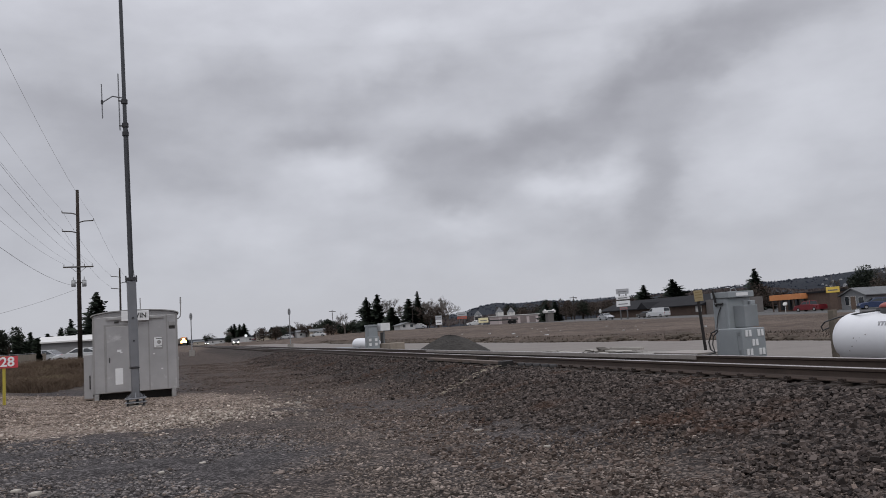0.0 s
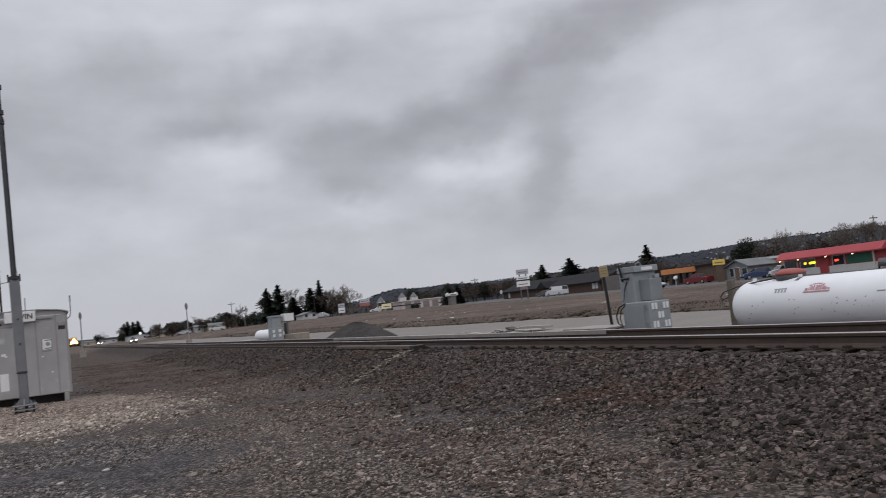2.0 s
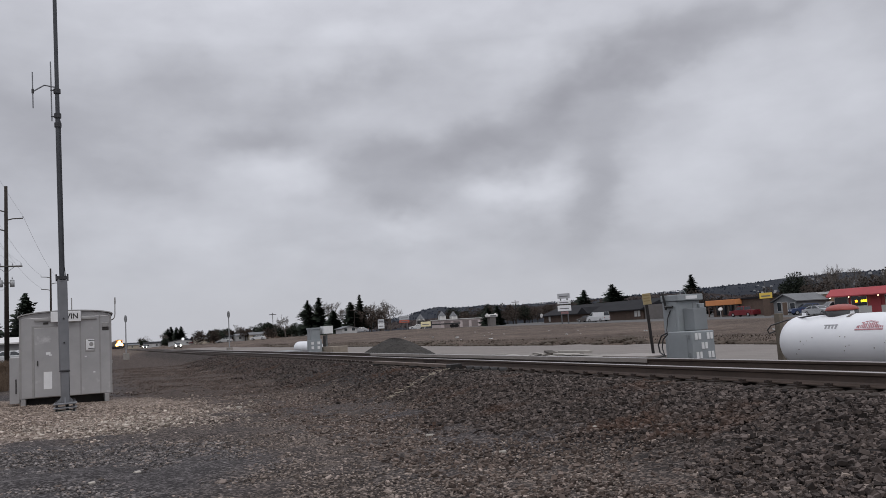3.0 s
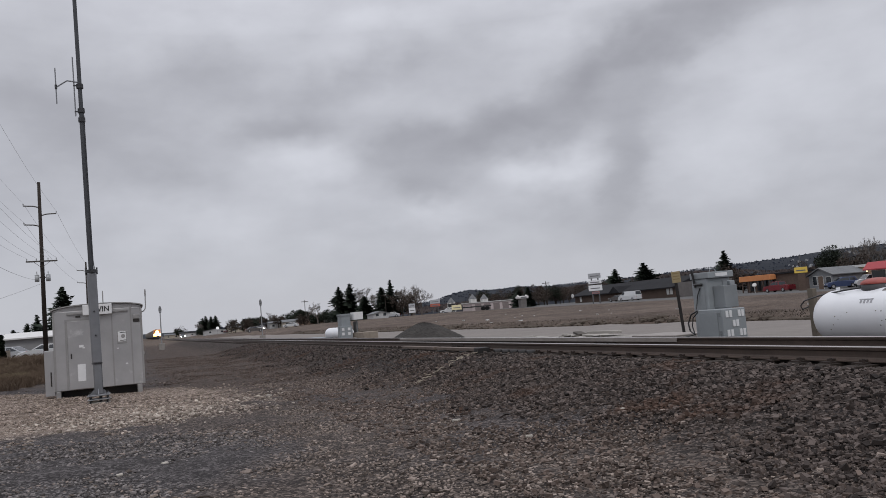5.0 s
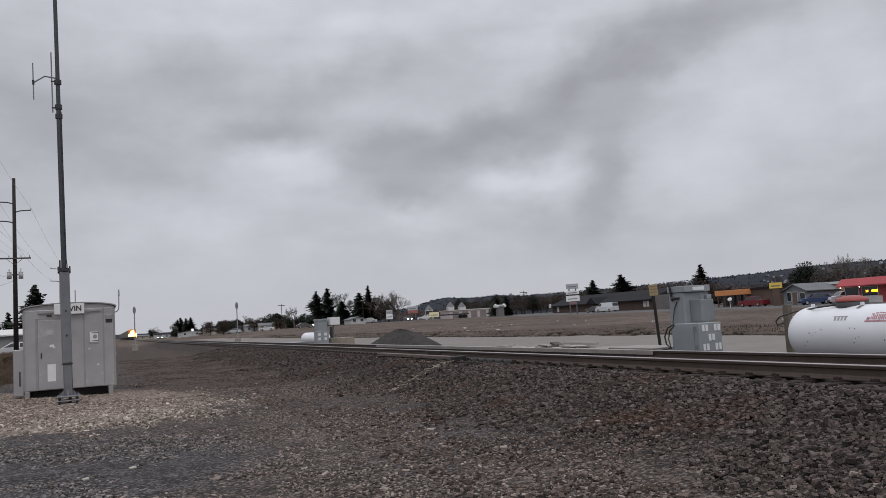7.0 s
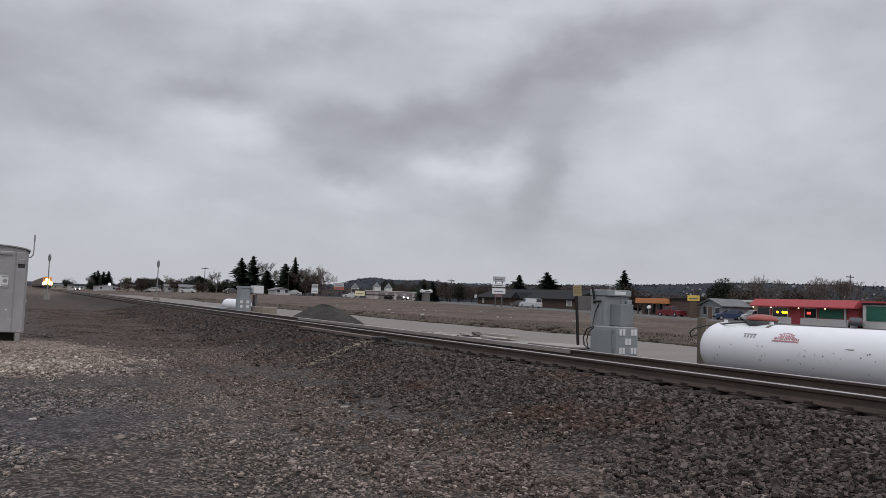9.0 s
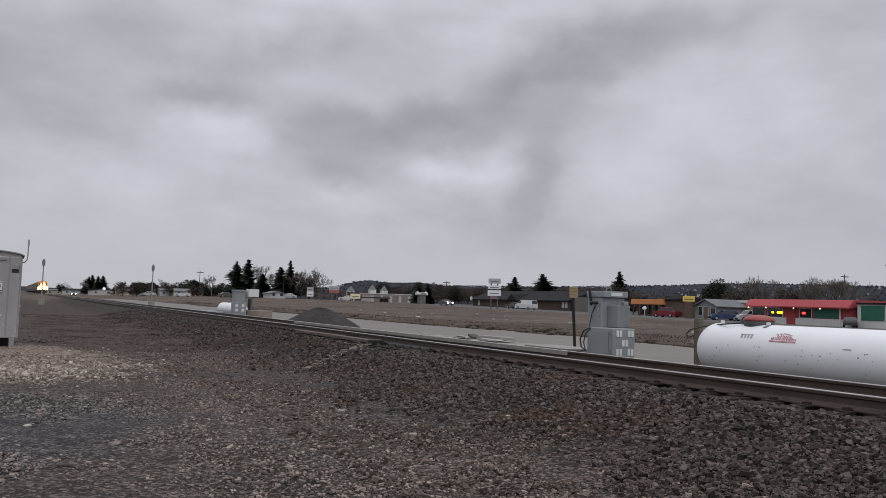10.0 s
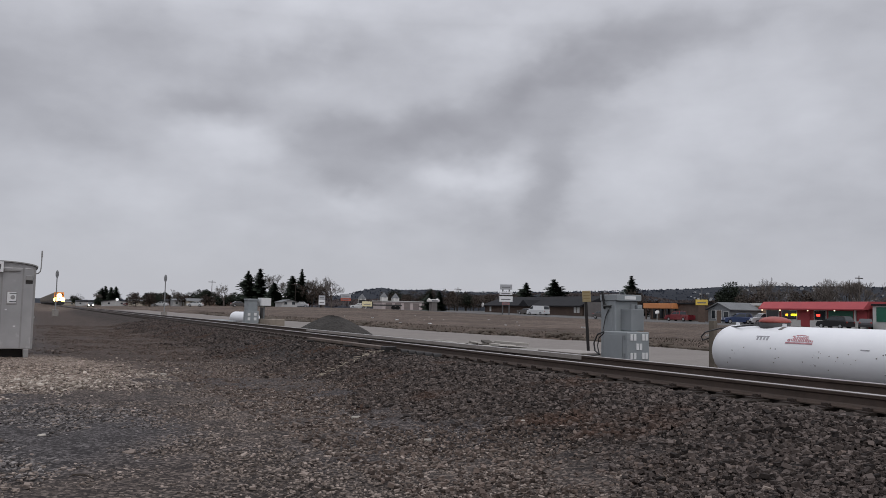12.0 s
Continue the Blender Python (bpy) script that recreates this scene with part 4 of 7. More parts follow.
def build_tank():
    red = surface("dome_red", (0.17, 0.032, 0.026), (0.34, 0.062, 0.045), 8, 0.45)
    dark = surface("dome_dark", (0.03, 0.03, 0.032), (0.075, 0.075, 0.078), 8, 0.6)
    print_red = surface("faded_red_print", (0.22, 0.04, 0.06), (0.62, 0.36, 0.38), 30, 0.5, bump=0)
    print_grey = surface("faded_grey_print", (0.16, 0.16, 0.17), (0.48, 0.48, 0.50), 22, 0.5, bump=0)
    chip = surface("chipped_spot", (0.08, 0.07, 0.065), (0.2, 0.18, 0.17), 20, 0.8, bump=0)
    r, ln = 0.525, 4.7
    cx, cy, cz = 13.48, 10.76, 0.79
    t, shell = gas_tank("propane_tank", pose(cx, cy, cz), ln, r, "long white propane tank with a red valve dome, on concrete blocks", True)

    def on_skin(bm, y0, y1, a0, a1, thick=0.006, seg=6):
        """A patch that hugs the shell, between two angles up from the side facing the track."""
        for k in range(seg):
            b0, b1 = radians(a0 + (a1 - a0) * k / seg), radians(a0 + (a1 - a0) * (k + 1) / seg)
            q = []
            for rr in (r + 0.001, r + thick):
                for yy in (y0, y1):
                    for b in (b0, b1):
                        q.append(bm.verts.new((-rr * math.cos(b), yy, rr * math.sin(b))))
            for f in ((0, 1, 3, 2), (4, 6, 7, 5), (0, 4, 5, 1), (2, 3, 7, 6), (0, 2, 6, 4), (1, 5, 7, 3)):
                bm.faces.new([q[i] for i in f])
        return bm

    # valve dome
    dy = 11.78 - cy
    bm = bmesh.new()
    rod(bm, (0.06, dy, r - 0.12), (0.06, dy, r + 0.105), 0.285, 0.283, 28)
    dome = part("valve_collar", bm, dark, t, "dark collar under the valve dome", True)
    bm = bmesh.new()
    bmesh.ops.create_uvsphere(bm, u_segments=28, v_segments=12, radius=0.295, matrix=Matrix.Translation((0.06, dy, r + 0.08)) @ Matrix.Diagonal((1, 1, 0.36, 1)))
    bmesh.ops.bisect_plane(bm, geom=bm.verts[:] + bm.edges[:] + bm.faces[:], plane_co=(0, 0, r + 0.07), plane_no=(0, 0, 1), clear_inner=True)
    part("valve_dome", bm, red, t, "red hinged valve dome", True)
    part("dome_hinge", new_box(-0.06, 0.06, dy + 0.28, dy + 0.36, r - 0.03, r + 0.07, 0.01), dark, t)
    for yy in (dy - 0.05 - 0.3, 2.0 - 0.2):
        part("lifting_lug", new_box(-0.05, -0.03, yy, yy + 0.09, r - 0.04, r + 0.05, 0.008), shell.data.materials[0], t)
    part("gauge_strip", on_skin(bmesh.new(), 11.36 - cy, 11.44 - cy, 62, 80), chip, t, "dark worn strip on the shell")
    # printed emblem, kept as plain shapes
    em = part("emblem", on_skin(bmesh.new(), 10.53 - cy, 11.1 - cy, 25.5, 28.5), print_red, t, "faded red printed emblem")
    rng = random.Random(3)
    for k in range(15):
        y0 = 10.535 + k * 0.037
        a = 30 + rng.uniform(-0.5, 1)
        part("emblem_stroke", on_skin(bmesh.new(), y0 - cy, y0 + rng.uniform(0.016, 0.030) - cy, a, a + 4 + 7 * math.sin((k + 0.5) / 15 * math.pi) + rng.uniform(-2.0, 2.5), 0.004, 2), print_red, em)
    for k in range(5):
        part("emblem_arc", on_skin(bmesh.new(), 10.66 + k * 0.07 - cy, 10.72 + k * 0.07 - cy, 40 + 5 * math.sin((k + 0.5) / 5 * math.pi), 42.5 + 5 * math.sin((k + 0.5) / 5 * math.pi), 0.004, 2), print_red, em)
    st = part("stencil", on_skin(bmesh.new(), 11.50 - cy, 11.80 - cy, 38, 40), print_grey, t, "faded grey stencilled print")
    for k in range(4):
        part("stencil_bar", on_skin(bmesh.new(), 11.51 + k * 0.075 - cy, 11.55 + k * 0.075 - cy, 30, 37, 0.004, 2), print_grey, st)
    part("text_bar", on_skin(bmesh.new(), 9.42 - cy, 9.58 - cy, 19, 21), print_grey, t)
    for k in range(34):
        y0 = rng.uniform(9.0, 12.5)
        a = rng.choice((rng.uniform(-8, 14), rng.uniform(-25, 5)))
        s = rng.uniform(0.008, 0.026)
        part("paint_chip", on_skin(bmesh.new(), y0 - cy, y0 + s - cy, a, a + s * 90, 0.002, 1), chip, t)
    # timber post and the black line to it
    wood = surface("grey_timber", (0.085, 0.072, 0.058), (0.19, 0.165, 0.135), 5, 0.9, bump=0.5)
    pz = gz(14.08, 13.9)
    post = to_object("timber_post", new_box(-0.068, 0.068, -0.068, 0.068, 0, 1.40 - pz, 0.012), wood)
    post.matrix_basis = pose(14.08, 13.90, pz - 0.02, 0, 0, 8)
    tagged(post, "weathered grey square timber post beside the tank", "post")
    black = surface("rubber_black", (0, 0, 0), (0, 0, 0))
    hose = tube(bmesh.new(), [(13.35, 11.9, 1.34), (13.2, 12.3, 1.30), (13.45, 13.1, 1.23), (13.9, 13.95, 1.13), (13.88, 14.05, 1.03), (13.93, 14.06, 0.95), (14.06, 14.0, 1.0)], 0.016)
    tagged(to_object("gas_hose", hose, black), "black gas hose from the dome to the timber post", "hose")


def build_second_heater():
    grey = surface("cabinet_grey", (0, 0, 0), (0, 0, 0))
    grey2 = surface("cabinet_mid_grey", (0, 0, 0), (0, 0, 0))
    white = surface("vent_white", (0, 0, 0), (0, 0, 0))
    conc = surface("pad_concrete", (0, 0, 0), (0, 0, 0))
    o = thing("switch_heater", pose(12.9, 50.9, 0.44), "grey steel heater cabinet with a pale top, further down the track", "heater cabinet")
    part("pad", new_box(-0.7, 0.7, -1.2, 1.4, -0.2, 0.03), conc, o)
    tall = part("tall_cabinet", new_box(-0.22, 0.36, -0.35, 0.7, 0.03, 1.42, 0.015), grey, o)
    part("cap", new_box(-0.26, 0.40, -0.40, 0.75, 1.424, 1.54, 0.012), grey, tall)
    low = part("low_cabinet", new_box(-0.5, 0.3, -0.95, -0.36, 0.03, 0.78, 0.012), grey, o)
    part("pipe", new_rod((0.55, -0.6, 0.0), (0.55, -0.6, 1.02), 0.09, seg=10), surface("rubber_black", (0, 0, 0), (0, 0, 0)), o, "dark upright pipe")
    part("side_box", new_box(0.5, 1.1, -0.7, 0.2, 1.12, 1.60, 0.012), white, o, "pale box on the cabinet's side")
    part("side_box_stand", new_box(0.75, 0.82, -0.3, -0.23, 0, 1.12), grey2, o)
    for cx in (-0.38, 0.0):
        for cz in (0.22, 0.5):
            part("vent", new_box(cx, cx + 0.16, -0.968, -0.951, cz, cz + 0.17, 0.003), white, low)
    t, s = gas_tank("propane_tank", pose(13.9, 56.6, 0.70, 0, 0, 8), 4.0, 0.43, "white propane tank beside the far heater cabinet", False)
    blk = to_object("concrete_block", new_box(-0.5, 0.5, -0.8, 0.8, 0, 0.52, 0.03), surface("tan_block", (0.2, 0.17, 0.14), (0.33, 0.285, 0.235), 6, 0.9))
    blk.matrix_basis = pose(13.9, 49.6, gz(13.9, 49.6) - 0.01, 0, 0, 10)
    tagged(blk, "tan concrete block beside the heater cabinet", "block")
    cov = to_object("cable_cover", new_box(-0.5, 0.5, -2.2, 2.2, 0, 0.14, 0.01), grey2)
    cov.matrix_basis = pose(12.3, 56.0, gz(12.3, 56) - 0.01)
    tagged(cov, "low grey steel cover beside the rails", "cover")


def build_pile():
    mat = surface("pile_gravel", (0.014, 0.013, 0.012), (0.072, 0.066, 0.060), 10, 0.95, bump=0.9, bump_scale=16)
    bm = bmesh.new()
    rings, seg = 34, 110
    top = bm.verts.new((0, 0, 0.92))
    prev = None
    for k in range(1, rings + 1):
        f = k / rings
        ring = []
        for s in range(seg):
            a = 2 * math.pi * s / seg
            n = noise.noise((math.cos(a) * 2 * f, math.sin(a) * 2 * f, 3.3))
            rr = 1.80 * f * (1 + 0.10 * noise.noise((math.cos(a), math.sin(a), 1.1)))
            z = 0.90 * (1 - f ** 1.7) ** 1.15 * (1 + 0.12 * n) + 0.035 * noise.noise((rr * 9, a * 9, 0)) + 0.02 * noise.noise((rr * 23, a * 31, 4)) - (0.06 if k == rings else 0)
            ring.append(bm.verts.new((rr * math.cos(a), rr * 1.9 * math.sin(a), z)))
        for s in range(seg):
            if prev is None:
                bm.faces.new((top, ring[s], ring[(s + 1) % seg]))
            else:
                bm.faces.new((prev[s], ring[s], ring[(s + 1) % seg], prev[(s + 1) % seg]))
        prev = ring
    top.co.z = 0.90
    p = to_object("gravel_heap", bm, mat)
    p.matrix_basis = pose(14.0, 38.8, 0.22)
    tagged(p, "rounded heap of dark gravel beside the track", "gravel pile", kind="stuff")


def build_road():
    mat = surface("pale_road_gravel", (0.165, 0.148, 0.135), (0.245, 0.222, 0.205), 3.0, 0.95, bump=0.4, bump_scale=30)
    V, F = [], []
    ys = np.concatenate([np.linspace(-60, 0, 8), np.linspace(2, 110, 55), np.linspace(115, 190, 14)])
    for k, yy in enumerate(ys):
        a = 14.3 + 0.25 * math.sin(yy * 0.31) + 0.15 * math.sin(yy * 0.9)
        b = 22.7 + 0.3 * math.sin(yy * 0.21 + 1) + 0.18 * math.sin(yy * 1.1)
        if yy > 60:
            a += (yy - 60) * 0.02
        for j in range(8):
            x = a + (b - a) * j / 7
            edge = 0.016 if j in (0, 7) else 0.04
            V.append((x, yy, gz(x, yy) + edge))
    for k in range(len(ys) - 1):
        for j in range(7):
            i = k * 8 + j
            F.append((i, i + 1, i + 9, i + 8))
    ob = from_arrays("road", np.array(V), np.array(F), mat, True)
    tagged(ob, "pale compacted gravel service road along the track", "road", kind="structure")
    # the crumbling edge where the bank was cut
    rng = random.Random(2)
    soil = surface("cut_soil", (0.045, 0.036, 0.028), (0.12, 0.097, 0.078), 6, 0.95, bump=0.7)
    bm = bmesh.new()
    for k in range(420):
        yy = rng.uniform(-5, 120)
        s = rng.uniform(0.06, 0.2) * (1 + yy / 90)
        x = 23.0 + 0.3 * math.sin(yy * 0.21 + 1) + rng.uniform(-0.25, 0.35)
        n0 = len(bm.verts)
        bmesh.ops.create_icosphere(bm, subdivisions=1, radius=s, matrix=Matrix.Translation((x, yy, gz(x, yy) + 0.02)) @ Matrix.Diagonal((1, 1.6, 0.6, 1)))
    tagged(to_object("soil_clods", bm, soil), "brown clods of soil along the cut edge of the bank", "soil", kind="stuff")
    hw = surface("highway_asphalt", (0.085, 0.084, 0.083), (0.135, 0.133, 0.13), 2.0, 0.9, bump=0.2)
    V, F = [], []
    ys = np.linspace(-300, 700, 200)
    for yy in ys:
        for x in (90.5, 93.5, 97.0, 100.2):
            V.append((x, yy, gz(x, yy) + 0.03))
    for k in range(len(ys) - 1):
        for j in range(3):
            i = k * 4 + j
            F.append((i, i + 1, i + 5, i + 4))
    tagged(from_arrays("road", np.array(V), np.array(F), hw, True), "grey asphalt highway in front of the shops", "road", kind="structure")


def build_twigs():
    pale = surface("pale_twig", (0.26, 0.22, 0.17), (0.42, 0.37, 0.30), 9, 0.9)
    dark = surface("dark_stick", (0.03, 0.024, 0.02), (0.08, 0.065, 0.052), 9, 0.9)
    rng = random.Random(12)
    # a line of pale dead stalks up the slope
    for k in range(30):
        f = k / 29
        x, y = 8.35 - 2.25 * f, 18.8 - 1.9 * f
        bm = bmesh.new()
        a = rng.uniform(-0.4, 0.4) - 2.44
        ln = rng.uniform(0.10, 0.24)
        p = Vector((0, 0, 0.03))
        pts = [p]
        for s in range(3):
            p = p + Vector((math.cos(a) * ln / 3, math.sin(a) * ln / 3, rng.uniform(-0.015, 0.02)))
            a += rng.uniform(-0.5, 0.5)
            pts.append(p)
        tube(bm, pts, 0.008, 5)
        ob = to_object("dry_stalk", bm, pale)
        ob.matrix_basis = pose(x + rng.uniform(-0.08, 0.08), y + rng.uniform(-0.1, 0.1), gz(x, y) + 0.03)
        tagged(ob, "pale dry stalk lying on the ballast", "stalk", "stalks on the slope")
    for x, y, rz in ((2.75, 7.25, 65), (2.95, 7.2, 20), (1.2, 8.4, 120)):
        bm = bmesh.new()
        tube(bm, [(-0.12, 0, 0.02), (-0.03, 0.02, 0.045), (0.06, -0.01, 0.03), (0.15, 0.02, 0.02)], 0.008, 5)
        tube(bm, [(-0.03, 0.02, 0.04), (0.02, 0.08, 0.05), (0.05, 0.11, 0.03)], 0.005, 5)
        ob = to_object("stick", bm, dark)
        ob.matrix_basis = pose(x, y, gz(x, y) + 0.01, 0, 0, rz)
        tagged(ob, "short dark broken stick on gravel", "stick", "sticks in the yard")
    stone = surface("single_pale_stone", (0.34, 0.31, 0.27), (0.5, 0.46, 0.41), 12, 0.9)
    for x, y, s in ((4.95, 11.75, 0.055), (5.05, 9.6, 0.045), (0.9, 11.0, 0.04), (3.4, 19.5, 0.06), (6.4, 9.6, 0.04), (-0.82, 9.63, 0.06), (-1.05, 9.95, 0.05), (0.41, 10.54, 0.035), (-4.6, 13.4, 0.07), (-3.1, 14.2, 0.06)):
        bm = new_box(-s, s, -s * 0.7, s * 0.7, 0, s * 0.8, s * 0.25)
        ob = to_object("pale_stone", bm, stone)
        ob.matrix_basis = pose(x, y, gz(x, y) - 0.005, 6, -4, x * 40)
        tagged(ob, "single pale stone on darker gravel", "stone", "pale stones in the yard")


# ---- signals and line-side poles ----
def build_signals():
    steel = surface("signal_grey", (0.20, 0.205, 0.21), (0.33, 0.335, 0.34), 5, 0.5, 0.3)
    black = surface("signal_black", (0.015, 0.015, 0.016), (0.035, 0.035, 0.036), 5, 0.6)
    conc = surface("pad_concrete", (0, 0, 0), (0, 0, 0))
    lens = glow("dark_lens", (0.05, 0.02, 0.02), 0.0)
    first = thing("railway_signal", pose(3.25, 100, 0.3), "slim grey railway signal with an oval head on concrete", "railway signal", "signals at the far end of the siding")
    part("footing", new_box(-0.32, 0.32, -0.32, 0.32, -0.3, 0.45, 0.03), conc, first)
    part("mast", new_rod((0, 0, 0.45), (0, 0, 4.1), 0.07, 0.055, 12), steel, first)
    bm = bmesh.new()
    out = [(0.17 * math.cos(a), 4.36 + 0.43 * math.sin(a)) for a in (2 * math.pi * k / 24 for k in range(24))]
    prism(bm, out, "y", -0.03, 0.03)
    head = part("backboard", bm, steel, first, "oval grey backboard")
    for z in (4.12, 4.36, 4.60):
        part("lamp_hood", new_rod((0, -0.18, z), (0, -0.03, z), 0.085, 0.085, 12), steel, head)
        part("lens", new_rod((0, -0.10, z), (0, -0.06, z), 0.06, 0.06, 10), lens, head)
    part("case", new_box(-0.11, 0.11, 0.04, 0.3, 4.05, 4.66, 0.03), steel, head)
    copy_thing(first, pose(14.75, 100, 0.25))


def insulator(bm, x, y, z, h=0.22):
    rod(bm, (x, y, z), (x, y, z + h * 0.4), 0.02, seg=6)
    for k in range(3):
        rod(bm, (x, y, z + h * (0.4 + 0.2 * k)), (x, y, z + h * (0.5 + 0.2 * k)), 0.06 - 0.01 * k, 0.045 - 0.01 * k, 8)
    return bm


def utility_pole(x, y, top, wood, label, r0, arm_z, arm_half, davits, transformers, arm_turn=0):
    z0 = gz(x, y)
    dark = surface("weathered_crossarm", (0.055, 0.05, 0.046), (0.13, 0.12, 0.11), 6, 0.85)
    porc = surface("brown_porcelain", (0.035, 0.028, 0.026), (0.08, 0.065, 0.06), 9, 0.3)
    grey = surface("transformer_grey", (0.30, 0.31, 0.315), (0.42, 0.43, 0.435), 4, 0.5, 0.1)
    p = thing("utility_pole", pose(x, y, z0), label, "utility pole")
    part("pole", new_rod((0, 0, -0.2), (0, 0, top - z0), r0, r0 * 0.62, 18), wood, p, smooth=True)
    pts = []
    if arm_z:
        a = part("crossarm", new_box(-arm_half, arm_half, -r0 - 0.09, -r0 + 0.02, arm_z - z0 - 0.06, arm_z - z0 + 0.06, 0.01), dark, p)
        for sx in (-1, 1):
            part("arm_brace", new_rod((sx * arm_half * 0.5, -r0 - 0.04, arm_z - z0 - 0.05), (0, -r0 - 0.02, arm_z - z0 - 0.55), 0.018, seg=6), dark, p)
        for ux in (-0.94, -0.34, 0.4, 0.92):
            part("insulator", insulator(bmesh.new(), ux * arm_half, -r0 - 0.035, arm_z - z0 + 0.06), porc, a, "brown porcelain insulator")
            pts.append((x + ux * arm_half, y - r0, arm_z + 0.28))
    for dz, sx in davits:
        ln = 1.25
        bm = tube(bmesh.new(), [(0, 0, dz - z0 - 0.18), (sx * ln * 0.4, 0, dz - z0 - 0.04), (sx * ln, 0, dz - z0)], 0.05, 8)
        d = part("davit_arm", bm, dark, p)
        part("insulator", insulator(bmesh.new(), sx * ln, 0, dz - z0), porc, d)
        pts.append((x + sx * ln, y, dz + 0.22))
    for sx in transformers:
        zz = arm_z - z0 - 1.35
        t = part("transformer", new_rod((sx * (0.43 if sx > 0 or y > 30 else 0.22), -0.05 if sx > 0 or y > 30 else 0.32, zz - 0.34), (sx * (0.43 if sx > 0 or y > 30 else 0.22), -0.05 if sx > 0 or y > 30 else 0.32, zz + 0.20), 0.175, 0.175, 18), grey, p, "grey pole-mounted transformer can", True)
        part("lid", new_rod((sx * (0.43 if sx > 0 or y > 30 else 0.22), -0.05 if sx > 0 or y > 30 else 0.32, zz + 0.20), (sx * (0.43 if sx > 0 or y > 30 else 0.22), -0.05 if sx > 0 or y > 30 else 0.32, zz + 0.26), 0.185, 0.11, 18), grey, t)
        part("bushing", insulator(bmesh.new(), sx * (0.43 if sx > 0 or y > 30 else 0.22), -0.05 if sx > 0 or y > 30 else 0.32, zz + 0.24, 0.3), porc, t)
        part("bracket", new_box(min(0, sx * 0.24), max(0, sx * 0.24), -0.06, 0.0, zz - 0.05, zz + 0.05), dark, t)
    return p, pts


def wire(a, b, sag, r, mat, label):
    bm = bmesh.new()
    n = 18
    pts = []
    for k in range(n + 1):
        f = k / n
        v = Vector(a).lerp(Vector(b), f)
        v.z -= sag * 4 * f * (1 - f)
        pts.append(v)
    tube(bm, pts, r, 4)
    return tagged(to_object("wire", bm, mat), label, "wire", "overhead wires")


def build_litter():
    """Scraps of pale litter on the bank."""
    rng = random.Random(31)
    pale = surface("litter_white", (0.45, 0.45, 0.44), (0.62, 0.62, 0.61), 6, 0.7)
    for k in range(26):
        x, y = rng.uniform(24.5, 52), rng.uniform(16, 90)
        s = rng.uniform(0.05, 0.13)
        bm = new_box(-s, s, -s * 0.7, s * 0.7, 0, s * 0.6, 0.01)
        for v in bm.verts:
            v.co += Vector((rng.uniform(-1, 1), rng.uniform(-1, 1), rng.uniform(-1, 1))) * s * 0.25
        ob = to_object("litter_scrap", bm, pale)
        ob.matrix_basis = pose(x, y, gz(x, y) + 0.01, 0, 0, rng.uniform(0, 180))
        tagged(ob, "pale scrap of litter on the grassy bank", "litter", "litter on the bank")


